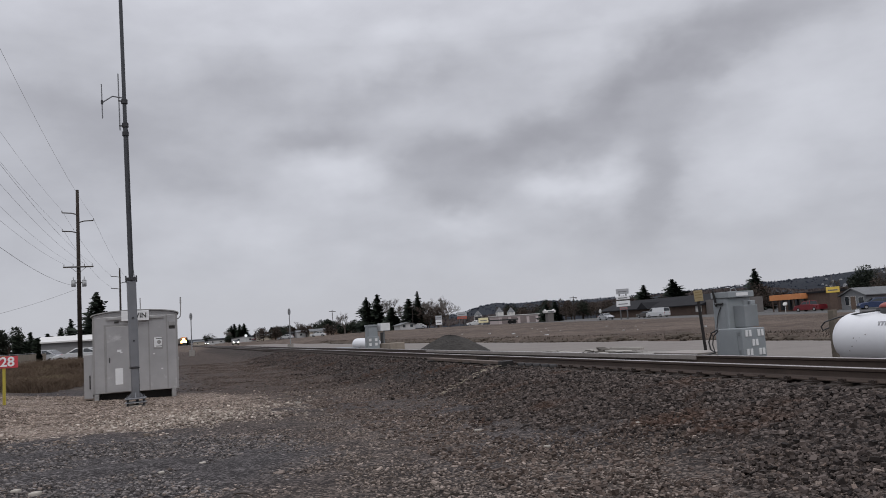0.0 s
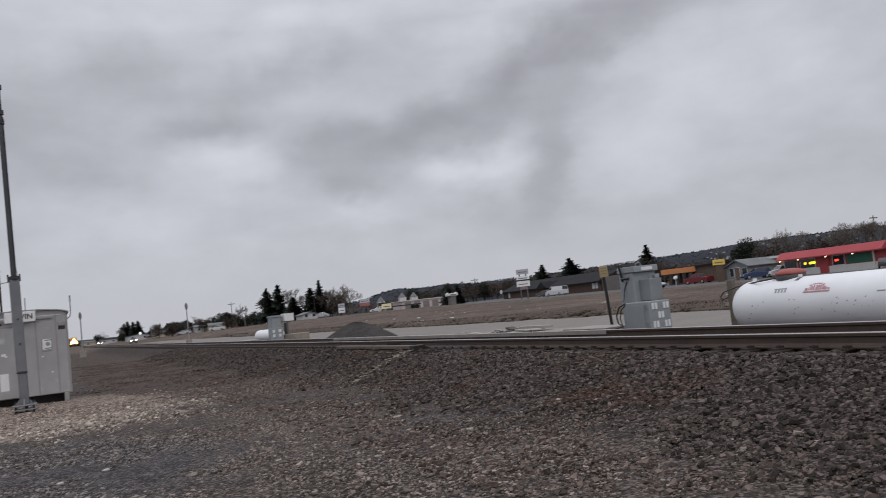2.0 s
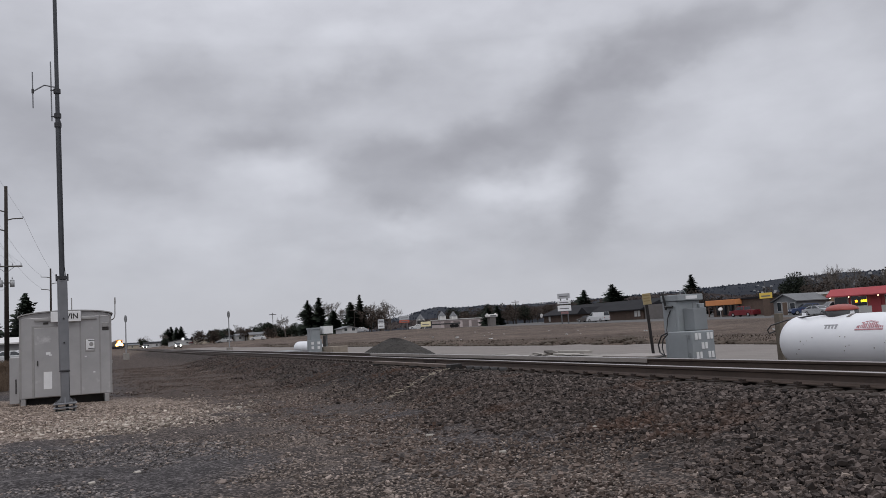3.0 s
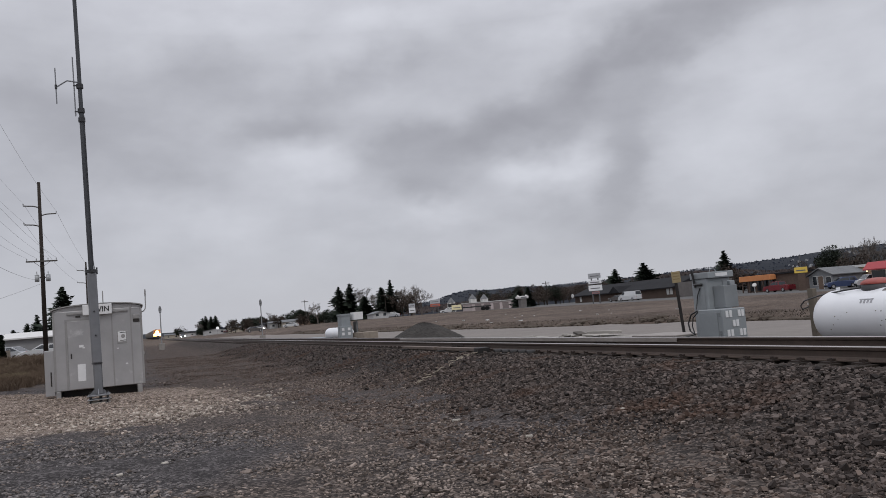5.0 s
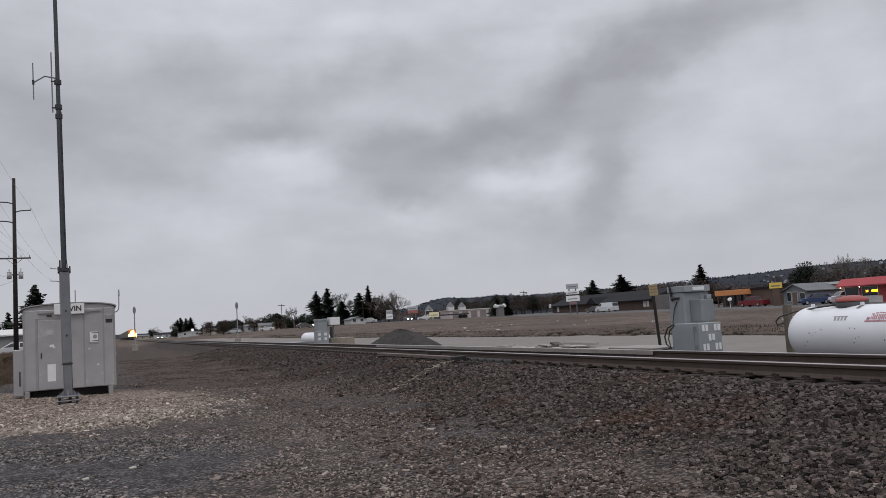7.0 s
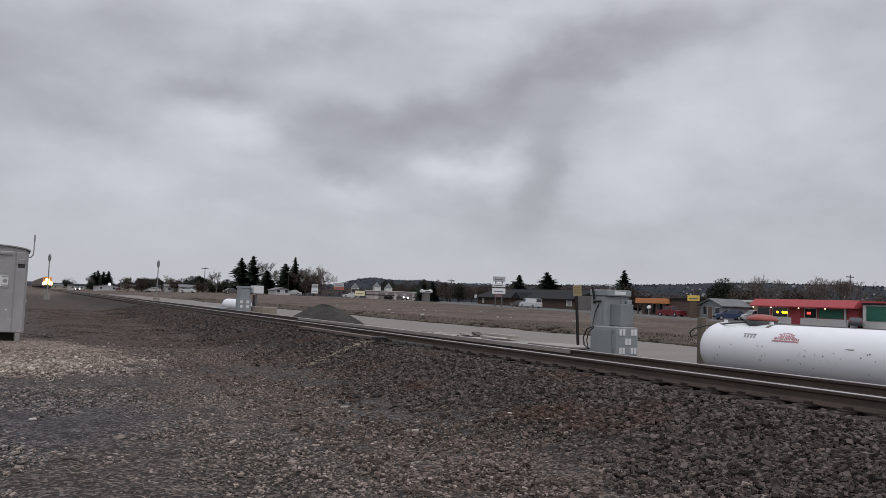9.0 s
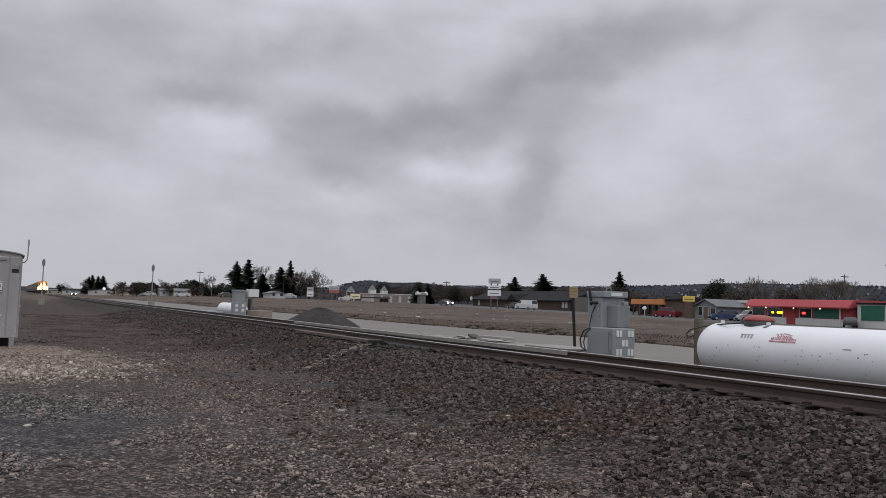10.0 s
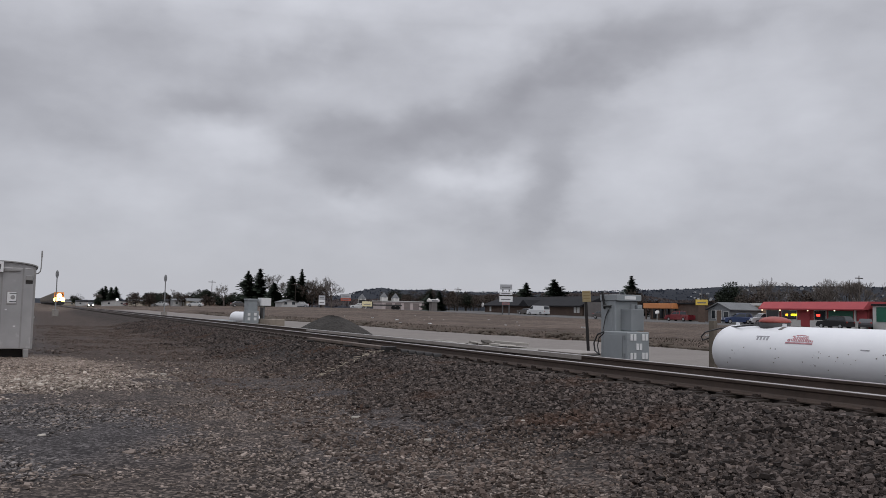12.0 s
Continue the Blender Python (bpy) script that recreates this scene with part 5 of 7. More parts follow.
def build_poles():
    red = surface("red_brown_pole", (0.058, 0.018, 0.0115), (0.135, 0.042, 0.026), 4, 0.8, bump=0.4)
    dark = surface("dark_pole", (0.018, 0.0145, 0.013), (0.052, 0.042, 0.036), 4, 0.85, bump=0.4)
    grey_wire = surface("aluminium_wire", (0.20, 0.20, 0.205), (0.32, 0.32, 0.325), 3, 0.6, bump=0)
    yellow = surface("yellow_guard", (0.5, 0.36, 0.02), (0.62, 0.47, 0.05), 6, 0.5)
    white = surface("white_sign", (0, 0, 0), (0, 0, 0))
    p1, w1 = utility_pole(-6.6, 19.93, 16.6, red, "tall red-brown timber utility pole with a crossarm and transformers", 0.19, 9.62, 1.16, [(15.2, -1), (14.2, 1), (13.4, -1)], (1, -1))
    z0 = gz(-6.6, 19.93)
    part("cable_guard", new_box(0.155, 0.20, -0.05, 0.05, 1.55, 2.25, 0.01), yellow, p1, "yellow cable guard strip")
    part("tag_plate", new_box(0.10, 0.21, -0.19, -0.17, 1.22, 1.55), white, p1, "white tag plates")
    for k in range(3):
        part("secondary_bracket", new_box(-0.34, -0.15, -0.03, 0.03, 7.3 + k * 0.16 - z0, 7.38 + k * 0.16 - z0), dark, p1)
    porc = surface("brown_porcelain", (0, 0, 0), (0, 0, 0))
    for ux in (-0.94, -0.34, 0.4, 0.92):
        for sy in (-1, 1):
            bm = bmesh.new()
            x0, z1 = ux * 1.16, 9.70 - z0
            for j in range(5):
                rod(bm, (x0, -0.19 + sy * (0.12 + j * 0.07), z1 + 0.02 - 0.012 * j), (x0, -0.19 + sy * (0.16 + j * 0.07), z1 + 0.02 - 0.012 * j), 0.055, 0.04, 8)
            rod(bm, (x0, -0.19, z1 + 0.03), (x0, -0.19 + sy * 0.5, z1 - 0.04), 0.012, seg=5)
            part("strain_insulator", bm, porc, p1, "dark strain insulator on the crossarm")
    for k, pts in enumerate(([(0.43, -0.1, 8.7 - z0), (0.62, -0.15, 8.3 - z0), (0.55, -0.1, 7.75 - z0), (0.15, -0.1, 7.5 - z0)], [(0.43, -0.2, 8.75 - z0), (0.7, -0.2, 8.0 - z0), (0.45, -0.15, 7.55 - z0), (-0.2, -0.15, 7.4 - z0)], [(-0.25, -0.1, 7.6 - z0), (-0.4, -0.15, 8.1 - z0), (-0.25, -0.1, 8.5 - z0)])):
        part("jumper_wire", tube(bmesh.new(), pts, 0.012), porc, p1, "looping dark jumper wire")
    p2, w2 = utility_pole(-6.5, 75.8, 15.4, dark, "dark timber utility pole with davit arms and transformers", 0.20, 8.65, 1.2, [(13.4, -1), (12.7, 1), (11.8, -1)], (1, -1))
    p3, w3 = utility_pole(-5.9, 130.0, 13.4, dark, "distant timber utility pole with short arms", 0.18, 0, 1.2, [(12.2, -1), (11.3, 1), (10.4, -1)], ())
    p0 = [(a[0], a[1] - 62, a[2]) for a in w1]
    for a, b in zip(p0, w1):
        wire(a, b, 1.0, 0.005, grey_wire, "thin grey overhead power wire")
    for a, b in zip(w1, w2):
        wire(a, b, 0.8, 0.006, grey_wire, "thin grey overhead power wire")
    for a, b in zip(w2[4:], w3):
        wire(a, b, 0.7, 0.009, grey_wire, "thin grey overhead power wire")
    wire((-6.6, 19.8, 7.6), (-6.5, 75.6, 7.0), 1.0, 0.010, grey_wire, "low overhead cable between the poles")
    for k, z in enumerate((7.65, 7.5, 7.35)):
        wire((-6.85, 19.9, z), (-16.0, 21.0 + k, 6.2 - 0.2 * k), 0.5, 0.014, grey_wire, "service drop cable to the houses")
    wire((-6.6, 75.8, 6.8), (-24.0, 73.0, 3.6), 0.9, 0.014, grey_wire, "service drop cable to the houses")
    # cut-off pole with yellow tag, and the broken brace beside it
    stub = thing("pole_stub", pose(-6.80, 26.12, gz(-6.8, 26.1), 0, -0.6, 0), "cut-off dark timber pole with yellow tags", "pole")
    part("shaft", new_rod((0, 0, -0.1), (0, 0, 6.6), 0.155, 0.125, 18), dark, stub, smooth=True)
    for k, (x0, z) in enumerate(((-0.02, 1.95), (-0.02, 2.15), (0.03, 1.72), (-0.07, 1.72))):
        part("yellow_tag", new_box(x0, x0 + 0.09, -0.165, -0.145, z, z + 0.16), yellow, stub)
    part("bare_cable", tube(bmesh.new(), [(0.2, -0.1, 0.3), (0.16, -0.12, 1.4), (0.12, -0.13, 2.6), (0.14, -0.05, 5.0)], 0.012), dark, stub)
    br = to_object("timber_brace", new_box(-0.08, 0.08, -0.08, 0.08, -0.05, 1.05, 0.01), dark)
    br.matrix_basis = pose(-8.0, 25.8, gz(-8, 25.8), 0, 36, 0)
    tagged(br, "short leaning dark timber brace", "brace")
    gw = thing("guy_wire", pose(0, 0, 0), "pale slanting guy wire guard by the fence", "guy wire")
    part("guard", new_rod((-5.75, 27.5, 0.6), (-6.2, 27.0, 2.6), 0.013, seg=6), white, gw)
    # numbered board
    s = thing("number_board", pose(-3.5, 23.8, gz(-3.5, 23.8)), "red number board with white digits on a yellow post", "sign")
    ypost = surface("yellow_post", (0.36, 0.29, 0.03), (0.50, 0.41, 0.07), 9, 0.6)
    part("post", new_box(-0.035, 0.035, -0.02, 0.02, -0.05, 1.25, 0.004), ypost, s, "yellow steel post")
    redp = surface("red_board", (0.50, 0.035, 0.05), (0.62, 0.06, 0.075), 6, 0.45, bump=0.02)
    b = part("board", new_box(-0.33, 0.33, -0.045, -0.02, 0.94, 1.245, 0.008), redp, s, "red board")
    letters("digits", "528", 0.34, pose(0, -0.052, 1.092, 90, 0, 0), surface("white_digits", (0.78, 0.78, 0.78), (0.85, 0.85, 0.85), 8, 0.5, bump=0), b)


# ---- plants ----
def clump_mesh(rng, n, spread, height, width, lean=0.5):
    """Many thin bent blades from one root."""
    V, F = [], []
    for k in range(n):
        a, rr = rng.uniform(0, 2 * math.pi), spread * rng.random() ** 0.6
        bx, by = rr * math.cos(a), rr * math.sin(a)
        h = height * rng.uniform(0.4, 1.0) * (1 - 0.5 * (rr / spread) ** 2)
        b = rng.uniform(0, 2 * math.pi)
        dx, dy = lean * h * math.cos(b), lean * h * math.sin(b)
        w = width * rng.uniform(0.6, 1.4)
        c, s = math.cos(b + 1.57) * w, math.sin(b + 1.57) * w
        i = len(V)
        V += [(bx - c, by - s, -0.03), (bx + c, by + s, -0.03), (bx + dx * 0.4 + c * 0.8, by + dy * 0.4 + s * 0.8, h * 0.6), (bx + dx * 0.4 - c * 0.8, by + dy * 0.4 - s * 0.8, h * 0.6), (bx + dx, by + dy, h), (bx + dx + c * 0.2, by + dy + s * 0.2, h * 0.98)]
        F += [(i, i + 1, i + 2, i + 3), (i + 3, i + 2, i + 5, i + 4)]
    return np.array(V), np.array(F)


def build_brush():
    mats = [surface("dry_brush", (0.060, 0.042, 0.030), (0.21, 0.155, 0.112), 3, 0.95, island=0.6, bump=0), surface("tan_grass", (0.10, 0.078, 0.048), (0.30, 0.245, 0.165), 3, 0.95, island=0.6, bump=0)]
    rng = random.Random(21)
    rows = []
    for x, y, s, k in ((-4.7, 21.5, 1.0, 0), (-5.6, 20.6, 0.8, 0), (-5.0, 18.3, 0.75, 1), (-4.2, 18.9, 0.6, 0), (-7.6, 18.6, 0.9, 0), (-8.6, 18.4, 0.8, 0), (-6.4, 22.8, 1.0, 0), (-7.6, 23.0, 0.9, 1), (-5.4, 24.0, 1.0, 0), (-4.6, 25.6, 1.0, 0)):
        rows.append((x, y, s * 0.75, k))
    for k in range(64):
        y = rng.uniform(20, 60)
        rows.append((-4.2 - rng.random() ** 1.6 * 7 - (y - 20) * 0.03, y, rng.uniform(0.6, 1.25), rng.choice((0, 0, 1))))
    for k in range(16):
        y = rng.uniform(28, 46)
        rows.append((-2.6 - rng.random() * 2.2, y, rng.uniform(0.7, 1.1), 0))
    for k in range(46):
        y = rng.uniform(27, 47)
        rows.append((-3.4 - rng.random() * 6.0 - (y - 27) * 0.03, y, rng.uniform(0.75, 1.2), rng.choice((0, 0, 0, 1))))
    for k in range(46):
        y = rng.uniform(56, 72)
        rows.append((-4.0 - rng.random() * 9.0, y, rng.uniform(1.2, 1.9), rng.choice((0, 0, 1))))
    rows += [(-3.75, 10.3, 0.52, 0), (-2.7, 9.7, 0.5, 0)]
    made = {}
    for x, y, s, k in rows:
        v = rng.randrange(3)
        if (k, v) not in made:
            V, F = clump_mesh(rng, 1000, 0.70, 0.46 if k == 0 else 0.36, 0.0042 if k == 0 else 0.0035, 0.85)
            ob = from_arrays("dry_bush" if k == 0 else "grass_tuft", V, F, mats[k])
            made[k, v] = tagged(ob, "low dry brown brush on bare soil" if k == 0 else "tuft of dry tan grass", "bush" if k == 0 else "grass", "brush along the yard's edge")
            ob.matrix_basis = pose(x, y, gz(x, y), 0, 0, rng.uniform(0, 360)) @ Matrix.Scale(s, 4)
        else:
            o = made[k, v].copy()
            scene.collection.objects.link(o)
            o.matrix_basis = pose(x, y, gz(x, y), 0, 0, rng.uniform(0, 360)) @ Matrix.Scale(s, 4)
    # short dead grass over the bank and the waste ground
    nrng = np.random.default_rng(7)
    n = 22000
    x = np.where(nrng.random(n) < 0.22, 23.2 + 1.6 * nrng.random(n) ** 1.5, -4.5 - 20 * nrng.random(n))
    y = 10 + 120 * nrng.random(n) ** 1.1
    keep = (x > 0) | (y > 21)
    x, y = x[keep], y[keep]
    n = len(x)
    h, a = nrng.uniform(0.02, 0.10, n) * (1 + y / 120), nrng.uniform(0, 6.28, n)
    w = 0.03
    z = ground_z(x, y)
    c, s = np.cos(a) * w, np.sin(a) * w
    lean = nrng.uniform(-0.1, 0.1, (n, 2))
    V = np.stack([np.stack([x - c, y - s, z - 0.02], -1), np.stack([x + c, y + s, z - 0.02], -1), np.stack([x + lean[:, 0], y + lean[:, 1], z + h], -1)], 1)
    F = np.arange(n * 3).reshape(n, 3)
    tagged(from_arrays("dead_grass", V.reshape(-1, 3), F, surface("dead_grass", (0.048, 0.038, 0.030), (0.125, 0.103, 0.083), 2, 0.95, island=0.55, bump=0)), "short dead grass on the bank and waste ground", "grass", kind="stuff")


def conifer(name, x, y, h, w, seed, label, dense=1.0):
    rng = random.Random(seed)
    bark = surface("conifer_bark", (0.03, 0.024, 0.02), (0.07, 0.055, 0.045), 4, 0.9)
    green = surface("conifer_green", (0.008, 0.013, 0.009), (0.034, 0.045, 0.030), 1.5, 0.9, island=0.6, bump=0)
    t = thing(name, pose(x, y, gz(x, y)), label, "tree")
    part("trunk", new_rod((0, 0, -0.2), (0, 0, h * 0.97), w * 0.055 + 0.06, 0.02, 8), bark, t)
    V, F = [], []
    levels = int(16 + h * 1.5)
    for k in range(levels):
        f = (k + rng.random() * 0.8) / levels
        z = h * (0.07 + 0.93 * f)
        rad = w * (1.12 * (1 - f) ** 0.68 * rng.uniform(0.6, 1.2)) + 0.25
        nb = int((10 + 15 * (1 - f)) * dense)
        for b in range(nb):
            a = rng.uniform(0, 6.283)
            z = h * min(0.995, 0.10 + 0.90 * (f + rng.uniform(-1.3, 1.3) / levels))
            lobe = noise.noise((math.cos(a) * 1.3 + seed, math.sin(a) * 1.3, z * 0.55))
            r = rad * rng.uniform(0.5, 1.0) * (1.0 + 0.75 * lobe)
            drop = r * rng.uniform(-0.15, 0.40)
            for s in range(4):
                g0, g1 = s / 4, (s + 1.25) / 4
                wd = (0.20 + 0.26 * r * (1 - g0)) * rng.uniform(0.6, 1.3)
                aa = a + rng.uniform(-0.25, 0.25)
                px, py = -math.sin(aa) * wd, math.cos(aa) * wd
                x0, y0, z0 = r * g0 * math.cos(a), r * g0 * math.sin(a), z - drop * g0
                x1, y1, z1 = r * g1 * math.cos(aa), r * g1 * math.sin(aa), z - drop * g1 + rng.uniform(-0.12, 0.12)
                i = len(V)
                V += [(x0 + px, y0 + py, z0 - wd * 0.5), (x0 - px, y0 - py, z0 + wd * 0.3), (x1, y1, z1)]
                F.append((i, i + 1, i + 2))
    c = from_arrays("crown", np.array(V), np.array(F), green)
    c.parent = t
    return t


def bare_tree(name, x, y, h, spread, seed, label, trunk_w=0.2, depth=5, fuzz=1.0):
    rng = random.Random(seed)
    bark = surface("bare_bark", (0.075, 0.065, 0.058), (0.17, 0.148, 0.133), 4, 0.9)
    t = thing(name, pose(x, y, gz(x, y)), label, "tree")
    trunk, crown = bmesh.new(), []

    def grow(p, d, ln, r, k):
        q = p + d * ln
        if k >= depth - 1:
            rod(trunk, p, q, r, r * 0.7, 6)
        else:
            crown.append((p, q, r))
        if k == 0:
            return
        for j in range(rng.choice((2, 3, 3)) if k < depth else 4):
            a = rng.uniform(0, 6.283)
            tilt = rng.uniform(0.25, 0.75) * spread
            ax = d.orthogonal().normalized()
            ax.rotate(Matrix.Rotation(a, 3, d))
            nd = (d * math.cos(tilt) + ax * math.sin(tilt))
            nd.z += 0.12
            nd.normalize()
            grow(p.lerp(q, rng.uniform(0.6, 1.0)), nd, ln * rng.uniform(0.62, 0.86), r * 0.6, k - 1)

    grow(Vector((0, 0, -0.1)), Vector((0, 0, 1)), h * 0.28, trunk_w, depth)
    part("trunk", trunk, bark, t)
    V, F = [], []
    for p, q, r in crown:
        r = max(r, 0.011 * fuzz)
        d = (q - p).normalized()
        u = d.orthogonal().normalized() * r
        v = d.cross(u).normalized() * r
        i = len(V)
        for e in (u, -u * 0.5 + v * 0.87, -u * 0.5 - v * 0.87):
            V.append(p + e)
        for e in (u, -u * 0.5 + v * 0.87, -u * 0.5 - v * 0.87):
            V.append(q + e * 0.6)
        for a in range(3):
            b = (a + 1) % 3
            F.append((i + a, i + b, i + 3 + b, i + 3 + a))
    c = from_arrays("crown", np.array([tuple(v) for v in V]), np.array(F), bark)
    c.parent = t
    return t


def scrub_tree(name, x, y, h, w, seed, label, dark=True):
    """A round-headed tree of many small leaf tufts on limbs."""
    rng = random.Random(seed)
    bark = surface("conifer_bark", (0, 0, 0), (0, 0, 0))
    leaf = surface("dark_foliage", (0.010, 0.014, 0.010), (0.040, 0.048, 0.034), 1.5, 0.9, island=0.6, bump=0) if dark else surface("brown_scrub", (0.028, 0.022, 0.019), (0.088, 0.068, 0.056), 1.5, 0.95, island=0.6, bump=0)
    t = thing(name, pose(x, y, gz(x, y)), label, "tree")
    bm = bmesh.new()
    rod(bm, (0, 0, -0.1), (0, 0, h * 0.5), 0.16, 0.1, 8)
    for k in range(6):
        a = rng.uniform(0, 6.283)
        rod(bm, (0, 0, h * 0.3), (w * 0.5 * math.cos(a), w * 0.5 * math.sin(a), h * rng.uniform(0.5, 0.8)), 0.07, 0.03, 5)
    part("trunk", bm, bark, t)
    V, F = [], []
    lobes = [(rng.uniform(-0.55, 0.55) * w, rng.uniform(-0.55, 0.55) * w, h * rng.uniform(0.35, 0.85), rng.uniform(0.3, 0.55) * w) for _ in range(9)]
    for k in range(2600 if dark else 1300):
        lx, ly, lz, lr = rng.choice(lobes)
        a, b = rng.uniform(0, 6.283), rng.uniform(-1.2, 1.5)
        rr = lr * rng.uniform(0.5, 1.1)
        c = Vector((lx + rr * math.cos(a) * math.cos(b), ly + rr * math.sin(a) * math.cos(b), max(0.1, lz + rr * 0.9 * math.sin(b))))
        s = rng.uniform(0.12, 0.34)
        i = len(V)
        for _ in range(3):
            V.append(tuple(c + Vector((rng.uniform(-s, s), rng.uniform(-s, s), rng.uniform(-s, s)))))
        F.append((i, i + 1, i + 2))
    c = from_arrays("crown", np.array(V), np.array(F), leaf)
    c.parent = t
    return t


def build_trees():
    fir, bare, dark, scrub = "dark green conifer with a ragged crown", "bare winter tree with fine grey branches", "dense dark evergreen tree", "brown leafless thicket tree"
    conifer("fir_tree", -7.7, 110.0, 8.3, 2.9, 1, "broad dark fir tree behind the utility pole", 1.5)
    for k, (x, y, h, w) in enumerate(((-22.0, 179, 4.9, 1.9), (-19.6, 180, 6.0, 2.0), (-17.7, 179, 7.6, 2.3), (-26, 185, 5.5, 2.2), (-33, 190, 7, 2.4), (-14.5, 176, 6.0, 2.3), (-38.5, 170, 6.5, 2.2))):
        conifer("fir_tree", x, y, h, w, 20 + k, fir)
    bare_tree("bare_tree", -17.2, 88, 6.8, 1.0, 3, bare, 0.2, 7, 1.0)
    bare_tree("bare_tree", -31.0, 88, 5.4, 1.0, 4, bare, 0.16, 6, 1.2)
    bare_tree("bare_tree", -24.5, 80, 5.0, 0.5, 5, "young bare tree behind the house", 0.12, 5)
    for k, (x, y, h, w) in enumerate(((-22.5, 140, 5.2, 2.6), (-30, 150, 4.5, 2.8), (-27, 130, 4.2, 2.4), (-37, 150, 5.0, 3.0), (-18, 150, 3.6, 2.2))):
        scrub_tree("evergreen_tree", x, y, h, w, 40 + k, scrub if k % 2 else dark, k % 2 == 0)
    # clipped dark cypress by the beige house
    for k, (x, y) in enumerate(((-13.7, 72), (-12.9, 72.5), (-10.9, 72.6), (-10.2, 72.8), (-9.5, 73))):
        conifer("cypress", x, y, 2.1 + 0.25 * (k % 3), 0.26, 60 + k, "slim dark cypress beside the beige house", 1.3)
    # far clump beyond the signals
    for k, (x, y, h, w) in enumerate(((31.2, 420, 8.3, 3.4), (33.0, 424, 9.2, 3.4), (35.0, 418, 8.6, 3.2), (37.4, 420, 8.9, 3.2), (38.4, 425, 6.0, 2.6), (43.5, 400, 5.2, 2.3), (50.2, 390, 4.4, 2.2), (51.6, 392, 4.9, 2.2), (22.5, 520, 5.5, 2.6), (14.5, 640, 6.0, 3.0))):
        conifer("fir_tree", x, y, h, w, 70 + k, fir)
    for k, (x, y, h) in enumerate(((28.2, 400, 6.6), (46.0, 300, 7.0), (52.3, 246, 7.6), (60.0, 300, 6.4), (66.0, 300, 6.0))):
        bare_tree("bare_tree", x, y, h, 1.0, 90 + k, bare, 0.25, 6, 2.2)
    scrub_tree("evergreen_tree", 50.0, 262, 5.6, 1.9, 50, dark)
    for k, (x, y, h, w) in enumerate(((54.2, 224.4, 9.9, 3.5), (57.2, 223.8, 10.6, 3.7), (63.0, 212, 8.4, 3.4), (68.3, 220.6, 10.7, 2.6), (58.6, 214, 6.4, 3.2), (60.4, 221, 6.0, 3.2))):
        conifer("pine_tree", x, y, h, w, 110 + k, "tall dark pine with a ragged open crown" if h > 9 else fir, 1.2)
    for k, (x, y, h) in enumerate(((61.6, 222, 10.2), (66.0, 226, 9.0), (71.5, 226, 8.8), (74.2, 229, 9.4), (86.0, 246, 10.4), (83.0, 244, 9.0), (80.5, 238, 8.6))):
        bare_tree("bare_tree", x, y, h, 0.9, 130 + k, bare, 0.25, 7, 1.6)
    for k, (x, y, h, w) in enumerate(((65.2, 214, 5.8, 2.6), (70.4, 217, 6.0, 2.6), (73.8, 220, 5.4, 2.8), (78.0, 232, 5.0, 3.0), (57.5, 226, 4.0, 3.2))):
        scrub_tree("thicket_tree", x, y, h, w, 150 + k, scrub, False)
    # behind the shops
    conifer("pine_tree", 141.8, 219, 9.4, 4.4, 170, fir, 1.2)
    conifer("pine_tree", 126.5, 181.5, 9.2, 5.2, 171, "broad dark pine behind the long dark building", 1.6)
    conifer("fir_tree", 134.9, 160, 10.0, 4.0, 172, fir, 1.5)
    for k, (x, y, h, w) in enumerate(((146.5, 137.0, 8.6, 3.6), (150.0, 139.5, 8.2, 3.4), (143.5, 139.0, 7.4, 2.8))):
        scrub_tree("evergreen_tree", x, y, h, w, 180 + k, dark)
    conifer("fir_tree", 98.6, 195.0, 5.2, 2.2, 190, fir, 1.3)
    conifer("fir_tree", 96.9, 197.0, 4.8, 2.2, 191, fir, 1.3)
    for k, (x, y, h) in enumerate(((148, 131.5, 10.6), (128.6, 112.0, 8.8), (131.2, 110.0, 9.2), (133.2, 104.5, 9.6), (131.3, 100.4, 10.0), (132.8, 97.5, 9.6), (131.0, 95.0, 9.4), (137.0, 107, 8.4))):
        bare_tree("bare_tree", x, y, h, 1.05, 200 + k, bare, 0.3, 7, 1.5)
    for k in range(26):
        rng = random.Random(300 + k)
        f = k / 25
        x, y = 118 + rng.uniform(-8, 26) + 20 * (1 - f), 250 - 155 * f + rng.uniform(-12, 12)
        scrub_tree("thicket_tree", x, y, rng.uniform(3.8, 6.2), rng.uniform(2.6, 4.2), 320 + k, scrub, False)
    for k in range(34):
        rng = random.Random(600 + k)
        y = rng.uniform(250, 300)
        x = y * math.tan(radians(rng.uniform(23, 33)))
        scrub_tree("thicket_tree", x, y, rng.uniform(5.0, 8.0), rng.uniform(3.0, 4.6), 640 + k, scrub, k % 5 == 0)
    for k in range(26):
        rng = random.Random(700 + k)
        y = rng.uniform(255, 330)
        x = y * math.tan(radians(rng.uniform(6, 14)))
        scrub_tree("thicket_tree", x, y, rng.uniform(2.2, 4.4), rng.uniform(1.8, 3.4), 740 + k, scrub, k % 2 == 0)
    for k in range(30):
        rng = random.Random(400 + k)
        x, y = rng.uniform(18, 130), rng.uniform(330, 470)
        (scrub_tree if k % 3 else conifer)("thicket_tree" if k % 3 else "fir_tree", x, y, rng.uniform(3.0, 6.0), rng.uniform(2.5, 4.5), 430 + k, scrub if k % 3 else fir, *((k % 2 == 0,) if k % 3 else ()))


